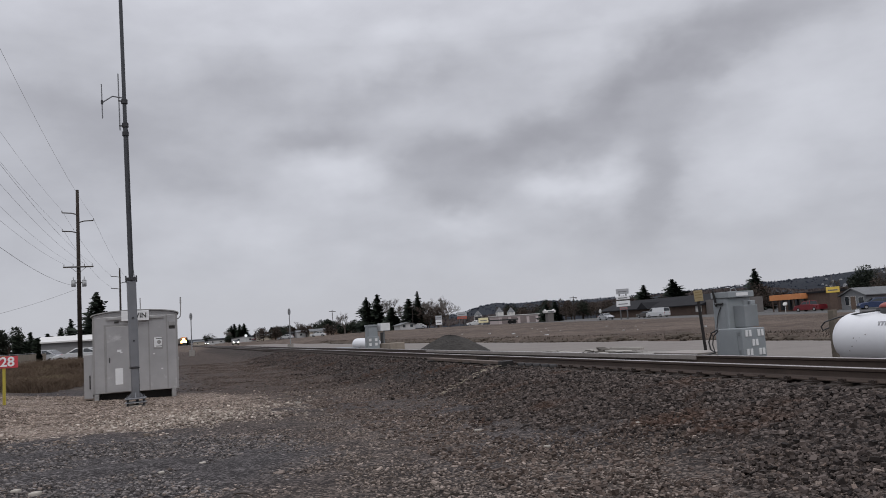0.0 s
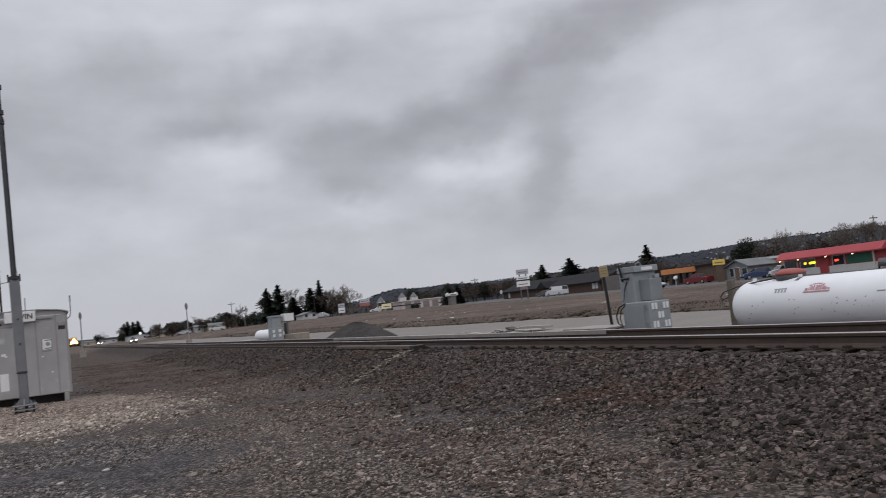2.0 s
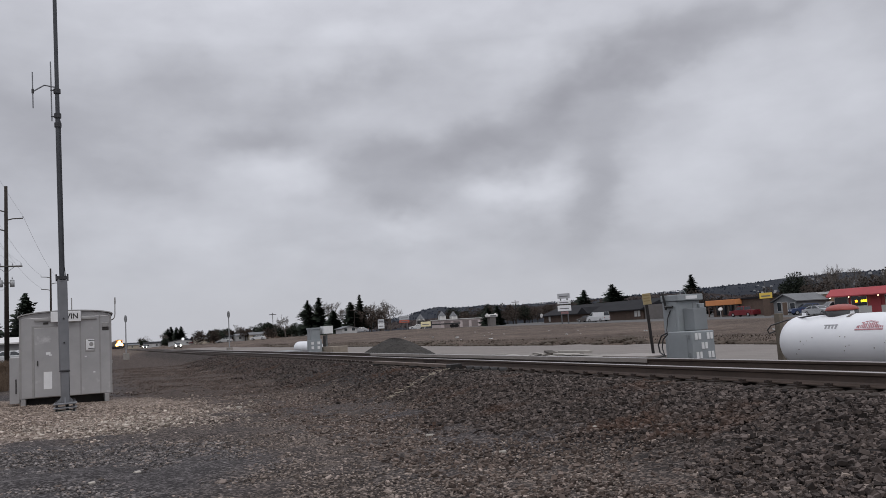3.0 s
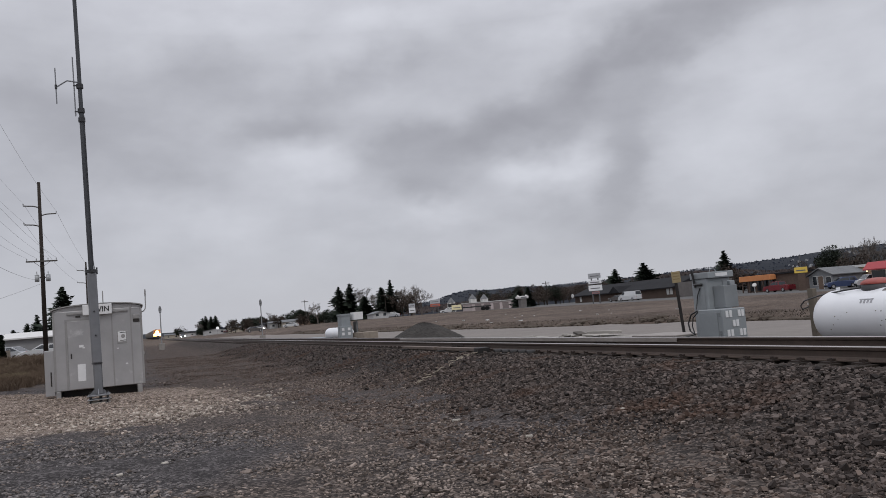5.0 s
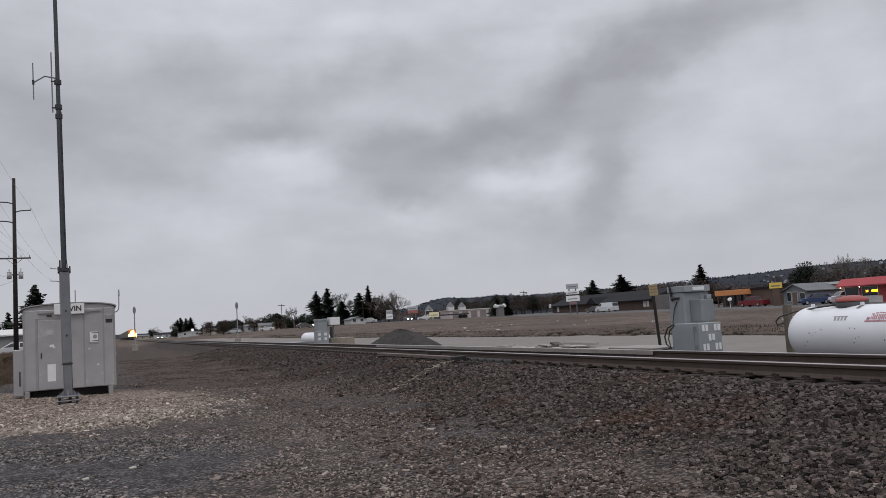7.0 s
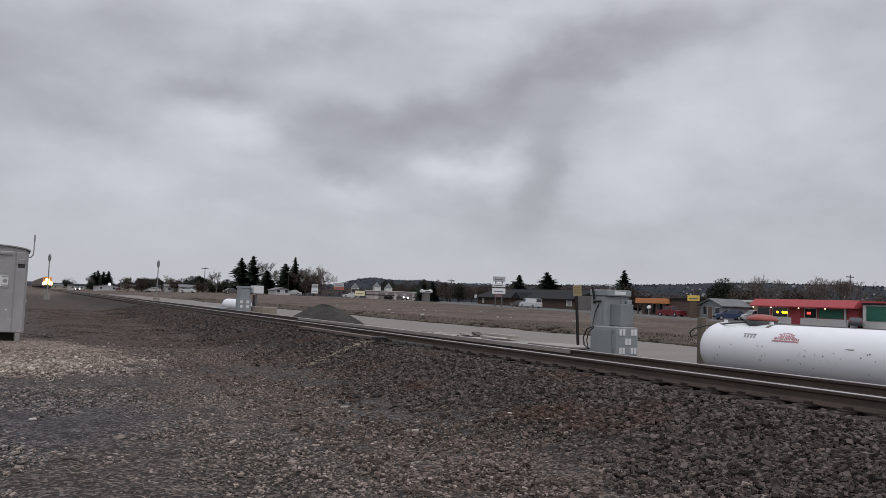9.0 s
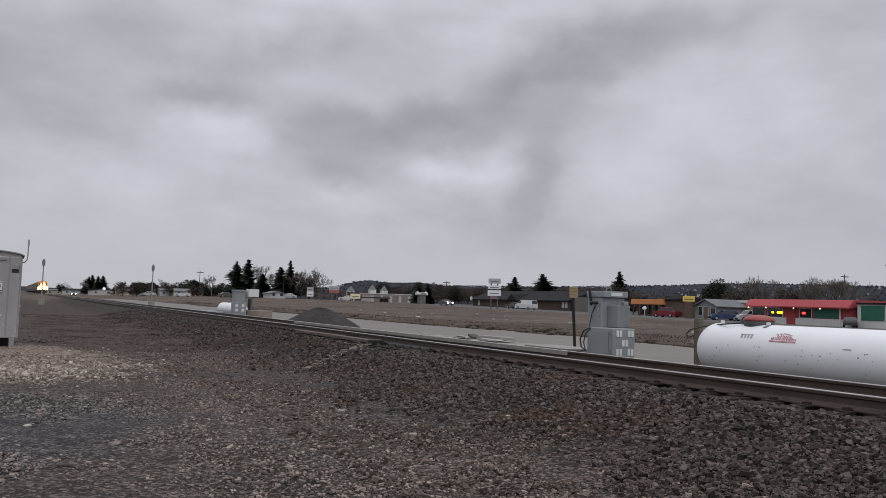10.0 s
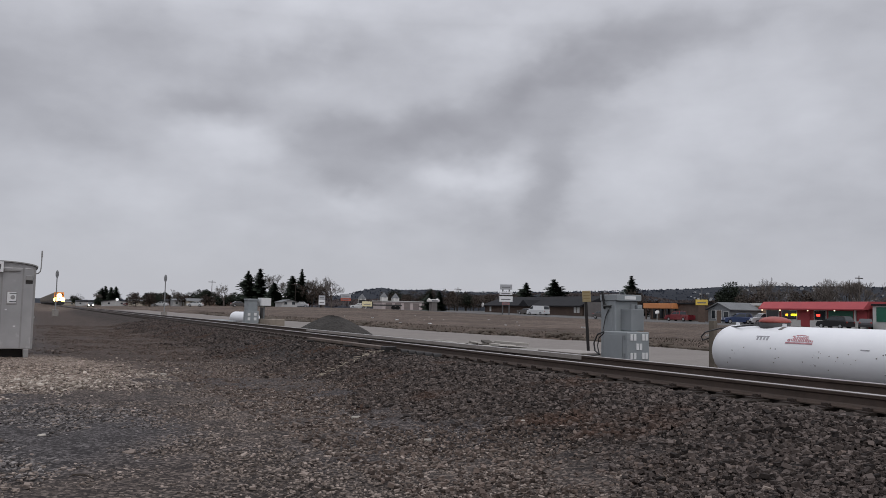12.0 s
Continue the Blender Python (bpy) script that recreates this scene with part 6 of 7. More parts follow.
# ---- houses and shops ----
def plain_house(name, x0, x1, y0, y1, h, rise, wall, roof, label, ridge="y", over=0.4, windows=(), doors=(), face="y"):
    """A gabled house; windows and doors sit on its -x or -y face."""
    cx, cy = (x0 + x1) / 2, (y0 + y1) / 2
    z = gz(cx, cy)
    o = thing(name, pose(cx, cy, z), label, "building")
    w, d = (x1 - x0) / 2, (y1 - y0) / 2
    body = part("wall", new_box(-w, w, -d, d, -0.3, h), wall, o)
    if rise > 0.05:
        if ridge == "y":
            out = [(-w - over, h - 0.05), (-w - over, h + 0.08), (0, h + rise + 0.1), (w + over, h + 0.08), (w + over, h - 0.05), (0, h + rise - 0.08)]
            part("roof", new_prism(out, "y", -d - over, d + over), roof, o)
            for yy in (-d, d - 0.1):
                part("gable", new_prism([(-w, h), (w, h), (0, h + rise - 0.1)], "y", yy, yy + 0.1), wall, o)
        else:
            out = [(-d - over, h - 0.05), (-d - over, h + 0.08), (0, h + rise + 0.1), (d + over, h + 0.08), (d + over, h - 0.05), (0, h + rise - 0.08)]
            part("roof", new_prism(out, "x", -w - over, w + over), roof, o)
            for xx in (-w, w - 0.1):
                part("gable", new_prism([(-d, h), (d, h), (0, h + rise - 0.1)], "x", xx, xx + 0.1), wall, o)
    else:
        part("roof", new_box(-w - over, w + over, -d - over, d + over, h + 0.002, h + 0.32, 0.02), roof, o)
    pale = surface("trim_white", (0.55, 0.54, 0.52), (0.68, 0.67, 0.65), 4, 0.6)

    def opening(kind, u, zz, ww, hh):
        def slab(inset, proud, du, dz0, dz1):
            if face == "x":
                return new_box(-w - proud, -w + inset, u - du, u + du, dz0, dz1)
            return new_box(u - du, u + du, -d - proud, -d + inset, dz0, dz1)
        f = part(kind, slab(0.05, 0.03, ww / 2 + 0.06, zz - 0.06, zz + hh + 0.06), pale, o)
        part("pane" if kind == "window" else "leaf", slab(0.04, 0.045, ww / 2, zz, zz + hh), glass() if kind == "window" else surface("door_brown", (0.09, 0.06, 0.045), (0.16, 0.11, 0.08), 5, 0.6), f)

    for u, zz, ww, hh in windows:
        opening("window", u, zz, ww, hh)
    for u, zz, ww, hh in doors:
        opening("door", u, zz, ww, hh)
    return o


def build_houses():
    white = surface("painted_block", (0.42, 0.41, 0.39), (0.56, 0.55, 0.53), 2, 0.8)
    beige = surface("beige_siding", (0.36, 0.32, 0.26), (0.50, 0.45, 0.37), 2, 0.8)
    brick = surface("tan_brick", (0.20, 0.14, 0.11), (0.32, 0.24, 0.19), 5, 0.9)
    slate = surface("grey_shingle", (0.12, 0.125, 0.13), (0.22, 0.225, 0.23), 3, 0.9)
    brown = surface("brown_shingle", (0.026, 0.014, 0.012), (0.06, 0.032, 0.026), 3, 0.9)
    dark = surface("dark_shingle", (0.010, 0.010, 0.0115), (0.026, 0.026, 0.029), 3, 0.9)
    white2 = surface("trim_white", (0.55, 0.54, 0.52), (0.68, 0.67, 0.65), 4, 0.6)
    plain_house("garage", -20.5, -11.6, 31.4, 33.6, 1.95, 1.2, white, slate, "low white block garage with a grey shingle roof", "y", 0.35)
    plain_house("house", -17.4, -13.0, 57.6, 61.0, 1.85, 0.95, brick, brown, "low brick house with a dark brown roof", "x", 0.5, windows=((-1.9, 0.7, 0.9, 0.8), (1.9, 0.6, 0.8, 0.9)), doors=((-0.6, 0, 0.95, 1.85),))
    plain_house("house", -16.3, -14.2, 73.5, 80, 1.35, 0.95, beige, slate, "small beige house with a gable", "y", 0.25)
    plain_house("house", -36, -30, 62, 70, 1.8, 1.2, white, slate, "pale house behind bare trees", "y", 0.4)
    plain_house("shed", -10.6, -3.5, 84, 90, 2.1, 0.5, surface("grey_metal_wall", (0.2, 0.2, 0.2), (0.3, 0.3, 0.3), 2, 0.7), white2, "long low shed with a pale flat roof", "x", 0.4)
    # small far houses beyond the signals
    rng = random.Random(77)
    cols = [surface("far_white", (0.34, 0.34, 0.34), (0.5, 0.5, 0.5), 1, 0.8), beige, brick, surface("far_grey", (0.22, 0.22, 0.22), (0.34, 0.34, 0.34), 1, 0.8)]
    for k, (x, y, w, h) in enumerate(((29.5, 330, 9, 2.2), (35, 305, 6, 2.4), (39.5, 300, 5, 2.2), (38, 272, 4.5, 2.3), (43.5, 268, 5, 2.4), (47, 262, 5, 2.2), (56, 268, 5, 2.4), (62.5, 222, 3.4, 2.0), (59.0, 200, 4, 1.6), (50, 330, 12, 3), (62, 320, 10, 3), (78, 330, 14, 3.2), (24, 420, 8, 2.6), (18.5, 470, 8, 2.6))):
        plain_house("house", x - w / 2, x + w / 2, y, y + 6, h * 0.72, rng.uniform(0.5, 0.8), cols[k % 4], slate if k % 3 else dark, "small distant pale house among trees" if k % 4 == 0 else "small distant house with a low gable roof", rng.choice(("x", "y")), 0.3, windows=((-w * 0.25, 0.6, 0.8, 0.7), (w * 0.25, 0.6, 0.8, 0.7)))
    # chain-link fence by the houses
    steel = surface("fence_steel", (0.18, 0.18, 0.185), (0.28, 0.28, 0.285), 4, 0.5, 0.4)
    tanp = surface("tan_panel", (0.22, 0.19, 0.155), (0.33, 0.29, 0.24), 3, 0.9)
    fence = thing("fence", pose(0, 0, 0), "low chain-link fence with steel posts and tan slats", "fence")
    p0, p1 = Vector((-12.3, 42.0, 0)), Vector((-9.2, 76.0, 0))
    n = 16
    for k in range(n + 1):
        p = p0.lerp(p1, k / n)
        z = gz(p.x, p.y)
        part("post", new_rod((p.x, p.y, z - 0.1), (p.x, p.y, z + 1.25), 0.035, seg=8), steel, fence)
        if k < n:
            q = p0.lerp(p1, (k + 1) / n)
            part("rail", new_rod((p.x, p.y, z + 1.2), (q.x, q.y, gz(q.x, q.y) + 1.2), 0.02, seg=6), steel, fence)
            bm = bmesh.new()
            for j in range(24):
                a, b = p.lerp(q, j / 24), p.lerp(q, (j + 0.72) / 24)
                rod(bm, ((a.x + b.x) / 2, (a.y + b.y) / 2, z), ((a.x + b.x) / 2, (a.y + b.y) / 2, z + 1.14), 0.045, seg=4)
            tagged(part("slats", bm, tanp, fence, "tan privacy slats"), kind="stuff")
    # old timber fence by the garage
    f2 = thing("board_fence", pose(0, 0, 0), "short grey board fence beside the garage", "fence")
    for k in range(9):
        x = -11.2 + k * 0.42
        part("board", new_box(x, x + 0.36, 31.2, 31.24, gz(x, 31) - 0.05, gz(x, 31) + 1.0), tanp if k > 1 else surface("dark_pole", (0, 0, 0), (0, 0, 0)), f2)
    g = thing("goal_frame", pose(-11.5, 59, gz(-11.5, 59)), "white tubular goal frame", "goal")
    for sx in (-0.55, 0.55):
        part("upright", new_rod((sx, 0, -0.05), (sx, 0, 1.55), 0.03, seg=8), white2, g)
    part("crossbar", new_rod((-0.55, 0, 1.55), (0.55, 0, 1.55), 0.03, seg=8), white2, g)


def pole_sign(name, x, y, top, boards, label, post=0.12, legs=1, turn=-40):
    """Boards on posts: each board is (half width, z0, z1, material, bars)."""
    z0 = gz(x, y)
    s = thing(name, pose(x, y, z0, 0, 0, turn), label, "sign")
    steel = surface("sign_steel", (0.06, 0.06, 0.062), (0.13, 0.13, 0.135), 3, 0.6)
    bar = surface("sign_print", (0.10, 0.10, 0.11), (0.2, 0.2, 0.21), 3, 0.6, bump=0)
    for k in range(legs):
        px = 0 if legs == 1 else (-0.7 + 1.4 * k)
        part("post", new_rod((px, 0, -0.2), (px, 0, top - z0), post, seg=10), steel, s)
    for hw, a, b, mat, bars in boards:
        bd = part("board", new_box(-hw, hw, -0.22, 0.22, a - z0, b - z0, 0.03), mat, s)
        for k in range(bars):
            zz = a - z0 + (b - a) * (k + 0.7) / (bars + 0.6)
            part("text_bar", new_box(-hw * 0.7, hw * (0.7 - 0.2 * (k % 2)), -0.24, -0.225, zz - 0.09, zz + 0.09), bar, bd)
    return s


def build_shops():
    white = surface("sign_white", (0.66, 0.67, 0.68), (0.78, 0.79, 0.8), 2, 0.5)
    yellow = surface("sign_yellow", (0.62, 0.42, 0.06), (0.75, 0.55, 0.12), 2, 0.5)
    red = surface("shop_red", (0.30, 0.040, 0.048), (0.41, 0.065, 0.072), 1.2, 0.7)
    redw = surface("shop_red_wall", (0.27, 0.05, 0.05), (0.37, 0.08, 0.08), 2, 0.8)
    orange = surface("orange_fascia", (0.50, 0.19, 0.07), (0.62, 0.26, 0.10), 2, 0.7)
    grey = surface("grey_siding", (0.16, 0.168, 0.175), (0.235, 0.245, 0.255), 2, 0.8)
    dark = surface("dark_shingle", (0, 0, 0), (0, 0, 0))
    brick = surface("brown_brick", (0.075, 0.055, 0.045), (0.14, 0.10, 0.082), 3, 0.9)
    tan = surface("tan_stucco", (0.30, 0.20, 0.13), (0.42, 0.29, 0.19), 2, 0.9)
    pale = surface("trim_white", (0, 0, 0), (0, 0, 0))
    green = surface("green_panel", (0.008, 0.085, 0.052), (0.02, 0.14, 0.09), 2, 0.6)
    slate = surface("grey_shingle", (0, 0, 0), (0, 0, 0))
    # red diner
    z = gz(105, 82)
    o = thing("red_shop", pose(105, 83.3, z), "low shop with a red mansard roof and green shutters", "shop")
    L = 8.8
    part("wall", new_box(0, 9, -L, L, -0.3, 2.75), redw, o)
    part("base_wall", new_box(-0.12, -0.003, -L, L, -0.3, 1.0), pale, o, "white base wall")
    out = [(-1.4, 2.55), (-1.4, 2.72), (-0.2, 3.75), (1.0, 3.8), (9.2, 3.8), (9.2, 2.7), (0.0, 2.7)]
    part("roof", new_prism(out, "y", -L - 0.3, L + 0.3), red, o, "red mansard roof")
    for y0, y1, m in ((6.3, 8.6, glass()), (3.0, 5.6, glass()), (-2.1, -0.2, glass()), (-6.6, -2.6, green)):
        f = part("window", new_box(-0.1, -0.004, y0 - 0.1, y1 + 0.1, 1.0, 2.5), pale if m is not green else redw, o)
        part("pane" if m is not green else "shutter", new_box(-0.13, -0.105, y0, y1, 1.08, 2.42), m, f, "green painted shutter" if m is green else "")
    part("door", new_box(-0.14, -0.005, 0.6, 2.2, -0.1, 2.3), red, o, "red double door")
    part("door", new_box(-0.14, -0.125, -8.7, -7.2, 1.0, 2.5), red, o, "red wall panel")
    part("downpipe", new_box(-0.3, -0.125, -7.1, -6.85, 0, 2.6), pale, o)
    for y0, col, w in ((3.4, (0.9, 0.8, 0.02), 0.5), (4.7, (1.0, 0.5, 0.02), 0.2), (-0.9, (1.0, 0.06, 0.04), 0.3)):
        part("neon_sign", new_box(-0.20, -0.14, y0 - w, y0 + w, 1.6, 1.92, 0.05), glow("neon_%d" % round(y0 * 10), col, 2.2), o, "glowing sign in the window")
    for y0 in (8.4, 5.0, 0.0, -4.5):
        part("eave_lamp", ball(bmesh.new(), (-1.3, y0, 2.45), 0.09, sub=1), glow("eave_lamp", (1.0, 0.75, 0.5), 4.0), o, "small warm lamp under the eave")
    o = thing("green_shop", pose(105, 68.2, z), "low white shop with green and red panels", "shop")
    part("wall", new_box(0, 9, -6, 5.6, -0.3, 3.2), pale, o)
    part("panel", new_box(-0.1, -0.004, 1.6, 5.0, 1.0, 3.0), green, o)
    part("panel", new_box(-0.1, -0.004, -3.6, 1.2, 1.0, 3.0), redw, o, "red panel")
    part("roof", new_box(-0.3, 9.2, -6.2, 5.62, 3.204, 3.45), dark, o)
    # tan block and small grey shop
    o = thing("tan_shop", pose(112, 98, gz(112, 98)), "flat-roofed tan stucco shop behind the parking lot", "shop")
    part("wall", new_box(0, 8, -6, 4.0, -0.3, 3.1), tan, o)
    part("parapet", new_box(-0.2, 8.2, -6.2, 4.2, 3.104, 3.5), pale, o)
    plain_house("small_shop", 104.8, 112, 99.3, 104.2, 2.2, 1.2, grey, slate, "small grey clapboard shop with a gable roof", "x", 0.4, windows=((-1.6, 0.7, 1.0, 1.2), (1.2, 0.7, 0.8, 1.4)), doors=((0.0, 0, 1.0, 2.1),), face="x")
    # orange shop
    z = gz(109, 120)
    o = thing("orange_shop", pose(109, 119.5, z), "long low shop with an orange fascia and dark glass", "shop")
    part("wall", new_box(0.8, 10, -12, 5, -0.3, 3.0), brick, o)
    part("fascia", new_box(-0.8, 0.8, -2.8, 5.2, 2.15, 3.15, 0.05), orange, o, "orange fascia board")
    part("roof", new_box(0.5, 10.2, -12.2, 5.2, 3.004, 3.3), dark, o)
    for k in range(4):
        part("window", new_box(0.74, 0.797, -2.2 + k * 1.75, -0.7 + k * 1.75, 0.3, 2.1), glass(), o)
    for k in range(5):
        part("pillar", new_box(-0.6, -0.4, -2.6 + k * 1.8, -2.4 + k * 1.8, -0.1, 2.15), brick, o)
    # long dark building behind the bank
    z = gz(112, 165)
    o = thing("long_building", pose(110, 168, z), "long low dark building with a shingle roof and small gable", "building")
    part("wall", new_box(0, 14, -21, 22, -0.4, 2.1), brick, o)
    part("roof", new_prism([(-1.0, 1.9), (-1.0, 2.1), (6, 4.4), (8, 4.4), (15, 2.1), (15, 1.9)], "y", -21.5, 22.5), dark, o)
    part("gable", new_prism([(-2.4, 1.9), (2.4, 1.9), (0, 3.5)], "x", -2.0, 4), dark, o)
    for yy in (-20.2, -19.0, -8.0, 18.5):
        part("window", new_box(-0.06, -0.004, yy, yy + 0.9, 0.5, 1.8), pale, o)
    part("wing", new_box(0.2, 8, -30, -21.55, -0.4, 2.9), surface("wing_grey", (0.12, 0.11, 0.105), (0.19, 0.175, 0.168), 2, 0.85), o, "grey flat-roofed wing")
    part("round_vent", new_rod((-1.2, 21.2, 2.2), (-1.05, 21.2, 2.2), 0.55, seg=14), pale, o)
    # truck depot row near the end of the bank
    z = gz(93, 214)
    o = thing("depot_building", pose(93, 216, z), "long low pale depot building", "building")
    part("wall", new_box(-2, 14, 0, 7, -0.3, 2.3), surface("depot_wall", (0.42, 0.35, 0.34), (0.56, 0.49, 0.48), 2, 0.8), o)
    part("roof", new_box(-2.3, 14.3, -0.3, 7.3, 2.304, 2.5), pale, o)
    for k in range(5):
        part("door", new_box(-1 + k * 2.9, 1 + k * 2.9, -0.06, -0.004, 0, 1.9), surface("depot_door", (0.16, 0.13, 0.125), (0.25, 0.21, 0.2), 3, 0.8), o)
    for x, h in ((88.6, 4.2), (95.6, 4.8), (99.4, 4.6)):
        zz = gz(x, 226)
        c = thing("roof_turret", pose(x, 226, zz), "small pale turret with a pointed roof", "turret")
        part("shaft", new_box(-0.9, 0.9, -0.9, 0.9, 0, h - 1.2), pale, c)
        part("roof", new_rod((0, 0, h - 1.2), (0, 0, h + 0.3), 1.4, 0.1, 4), slate, c)
    o = thing("gatehouse", pose(93.9, 189, gz(93.9, 189)), "small pale gatehouse with a domed top", "gatehouse")
    part("base", new_box(-0.8, 0.8, -0.8, 0.8, -0.3, 2.3), surface("wing_grey", (0, 0, 0), (0, 0, 0)), o)
    part("cornice", new_box(-1.45, 1.45, -1.0, 1.0, 2.304, 3.0, 0.2), pale, o)
    part("name_panel", new_box(-0.8, 0.8, -1.03, -1.005, 2.5, 2.82), surface("sign_print", (0.10, 0.10, 0.11), (0.2, 0.2, 0.21), 3, 0.6, bump=0), o, "dark panel in the cornice")
    for sx in (-1.2, 1.2):
        part("dome", ball(bmesh.new(), (sx, 0, 3.0), 0.33, sz=0.9), pale, o)
    # road signs
    pole_sign("pylon_sign", 92.1, 150, 7.2, ((1.3, 6.2, 7.3, surface("sign_grey", (0.35, 0.36, 0.38), (0.45, 0.46, 0.48), 2, 0.6), 1), (1.38, 5.05, 5.75, white, 1), (1.42, 3.55, 4.75, white, 1), (0.8, 2.9, 3.4, surface("sign_maroon", (0.25, 0.12, 0.12), (0.33, 0.17, 0.17), 2, 0.6), 1)), "tall pylon sign with stacked white boards", 0.14, 2)
    pole_sign("street_sign", 61.1, 181, 4.3, ((0.75, 2.2, 3.4, white, 1), (0.72, 3.45, 4.35, surface("sign_grey", (0.35, 0.36, 0.38), (0.45, 0.46, 0.48), 2, 0.6), 1)), "white roadside board on two posts", 0.09, 2, -20)
    pole_sign("street_sign", 76.5, 207, 5.4, ((1.35, 4.3, 5.4, surface("sign_grey", (0, 0, 0), (0, 0, 0)), 1), (1.35, 3.5, 4.2, surface("sign_red", (0.36, 0.09, 0.06), (0.48, 0.13, 0.09), 2, 0.6), 1)), "grey and red roadside board on posts", 0.12, 2, -20)
    pole_sign("street_sign", 80.1, 200.5, 3.3, ((1.3, 2.1, 3.4, surface("sign_cream", (0.7, 0.62, 0.36), (0.82, 0.75, 0.5), 2, 0.5), 1),), "cream lit board beside the road", 0.1, 2, -20)
    pole_sign("motel_sign", 103.5, 104.4, 6.2, ((1.0, 3.2, 4.15, yellow, 1), (0.55, 0.0, 3.1, brick, 0)), "yellow board on a brick pier with a thin pole", 0.07, 1, -45)
    for k, (x, y) in enumerate(((99.5, 115.5),)):
        dd = thing("satellite_dish", pose(x + 4, y, gz(x + 4, y)), "white satellite dish on a short post", "satellite dish")
        part("post", new_rod((0, 0, 0), (0, 0, 1.3), 0.05, seg=8), pale, dd)
        part("dish", new_rod((0, 0, 1.45), (-0.12, -0.08, 1.52), 0.40, 0.32, 18), pale, dd)
    disc = thing("round_sign", pose(27.4, 299.6, gz(27.4, 299.6)), "round white disc on a thin post", "sign")
    part("post", new_rod((0, 0, 0), (0, 0, 2.0), 0.05, seg=6), slate, disc)
    part("disc", new_rod((0, -0.05, 2.35), (0, 0.05, 2.35), 0.5, seg=20), glow("lit_disc", (0.95, 0.97, 1.0), 0.4), disc)
    # thin poles along the far road
    wood = surface("dark_pole", (0, 0, 0), (0, 0, 0))
    for x, y, h in ((147, 106, 9.6), (62.2, 206, 6.4), (107, 200, 6.6), (51.0, 258, 8.0), (140, 103, 7.5), (133, 118, 6.8)):
        p = thing("utility_pole", pose(x, y, gz(x, y)), "thin distant timber utility pole", "utility pole", "poles along the far road")
        part("pole", new_rod((0, 0, 0), (0, 0, h), 0.12, 0.08, 8), wood, p)
        part("crossarm", new_box(-1.1, 1.1, -0.08, 0.08, h - 0.6, h - 0.42), wood, p)
    # roadside box board on a pole beyond the bank
    z = gz(30.9, 20.0)
    sl = thing("box_sign", pose(30.9, 20.0, z, 0, 0, -56), "roadside box sign with a black side and pale slatted face", "sign")
    black = surface("signal_black", (0, 0, 0), (0, 0, 0))
    part("pole", new_rod((0.75, 0.1, 0), (0.75, 0.1, 3.62 - z), 0.09, 0.08, 10), black, sl)
    part("case", new_box(-0.22, 1.9, -0.12, 0.42, 3.62 - z, 4.75 - z, 0.02), black, sl)
    part("face_frame", new_box(-0.08, 1.86, -0.15, -0.123, 3.66 - z, 4.71 - z), white, sl)
    for k in range(6):
        part("slat", new_box(0.0, 1.8, -0.17, -0.152, 3.72 - z + k * 0.165, 3.83 - z + k * 0.165, 0.004), surface("sign_grey", (0, 0, 0), (0, 0, 0)), sl)
    part("walkway", new_box(-0.55, 2.0, -0.5, 0.1, 3.52 - z, 3.58 - z, 0.01), black, sl)


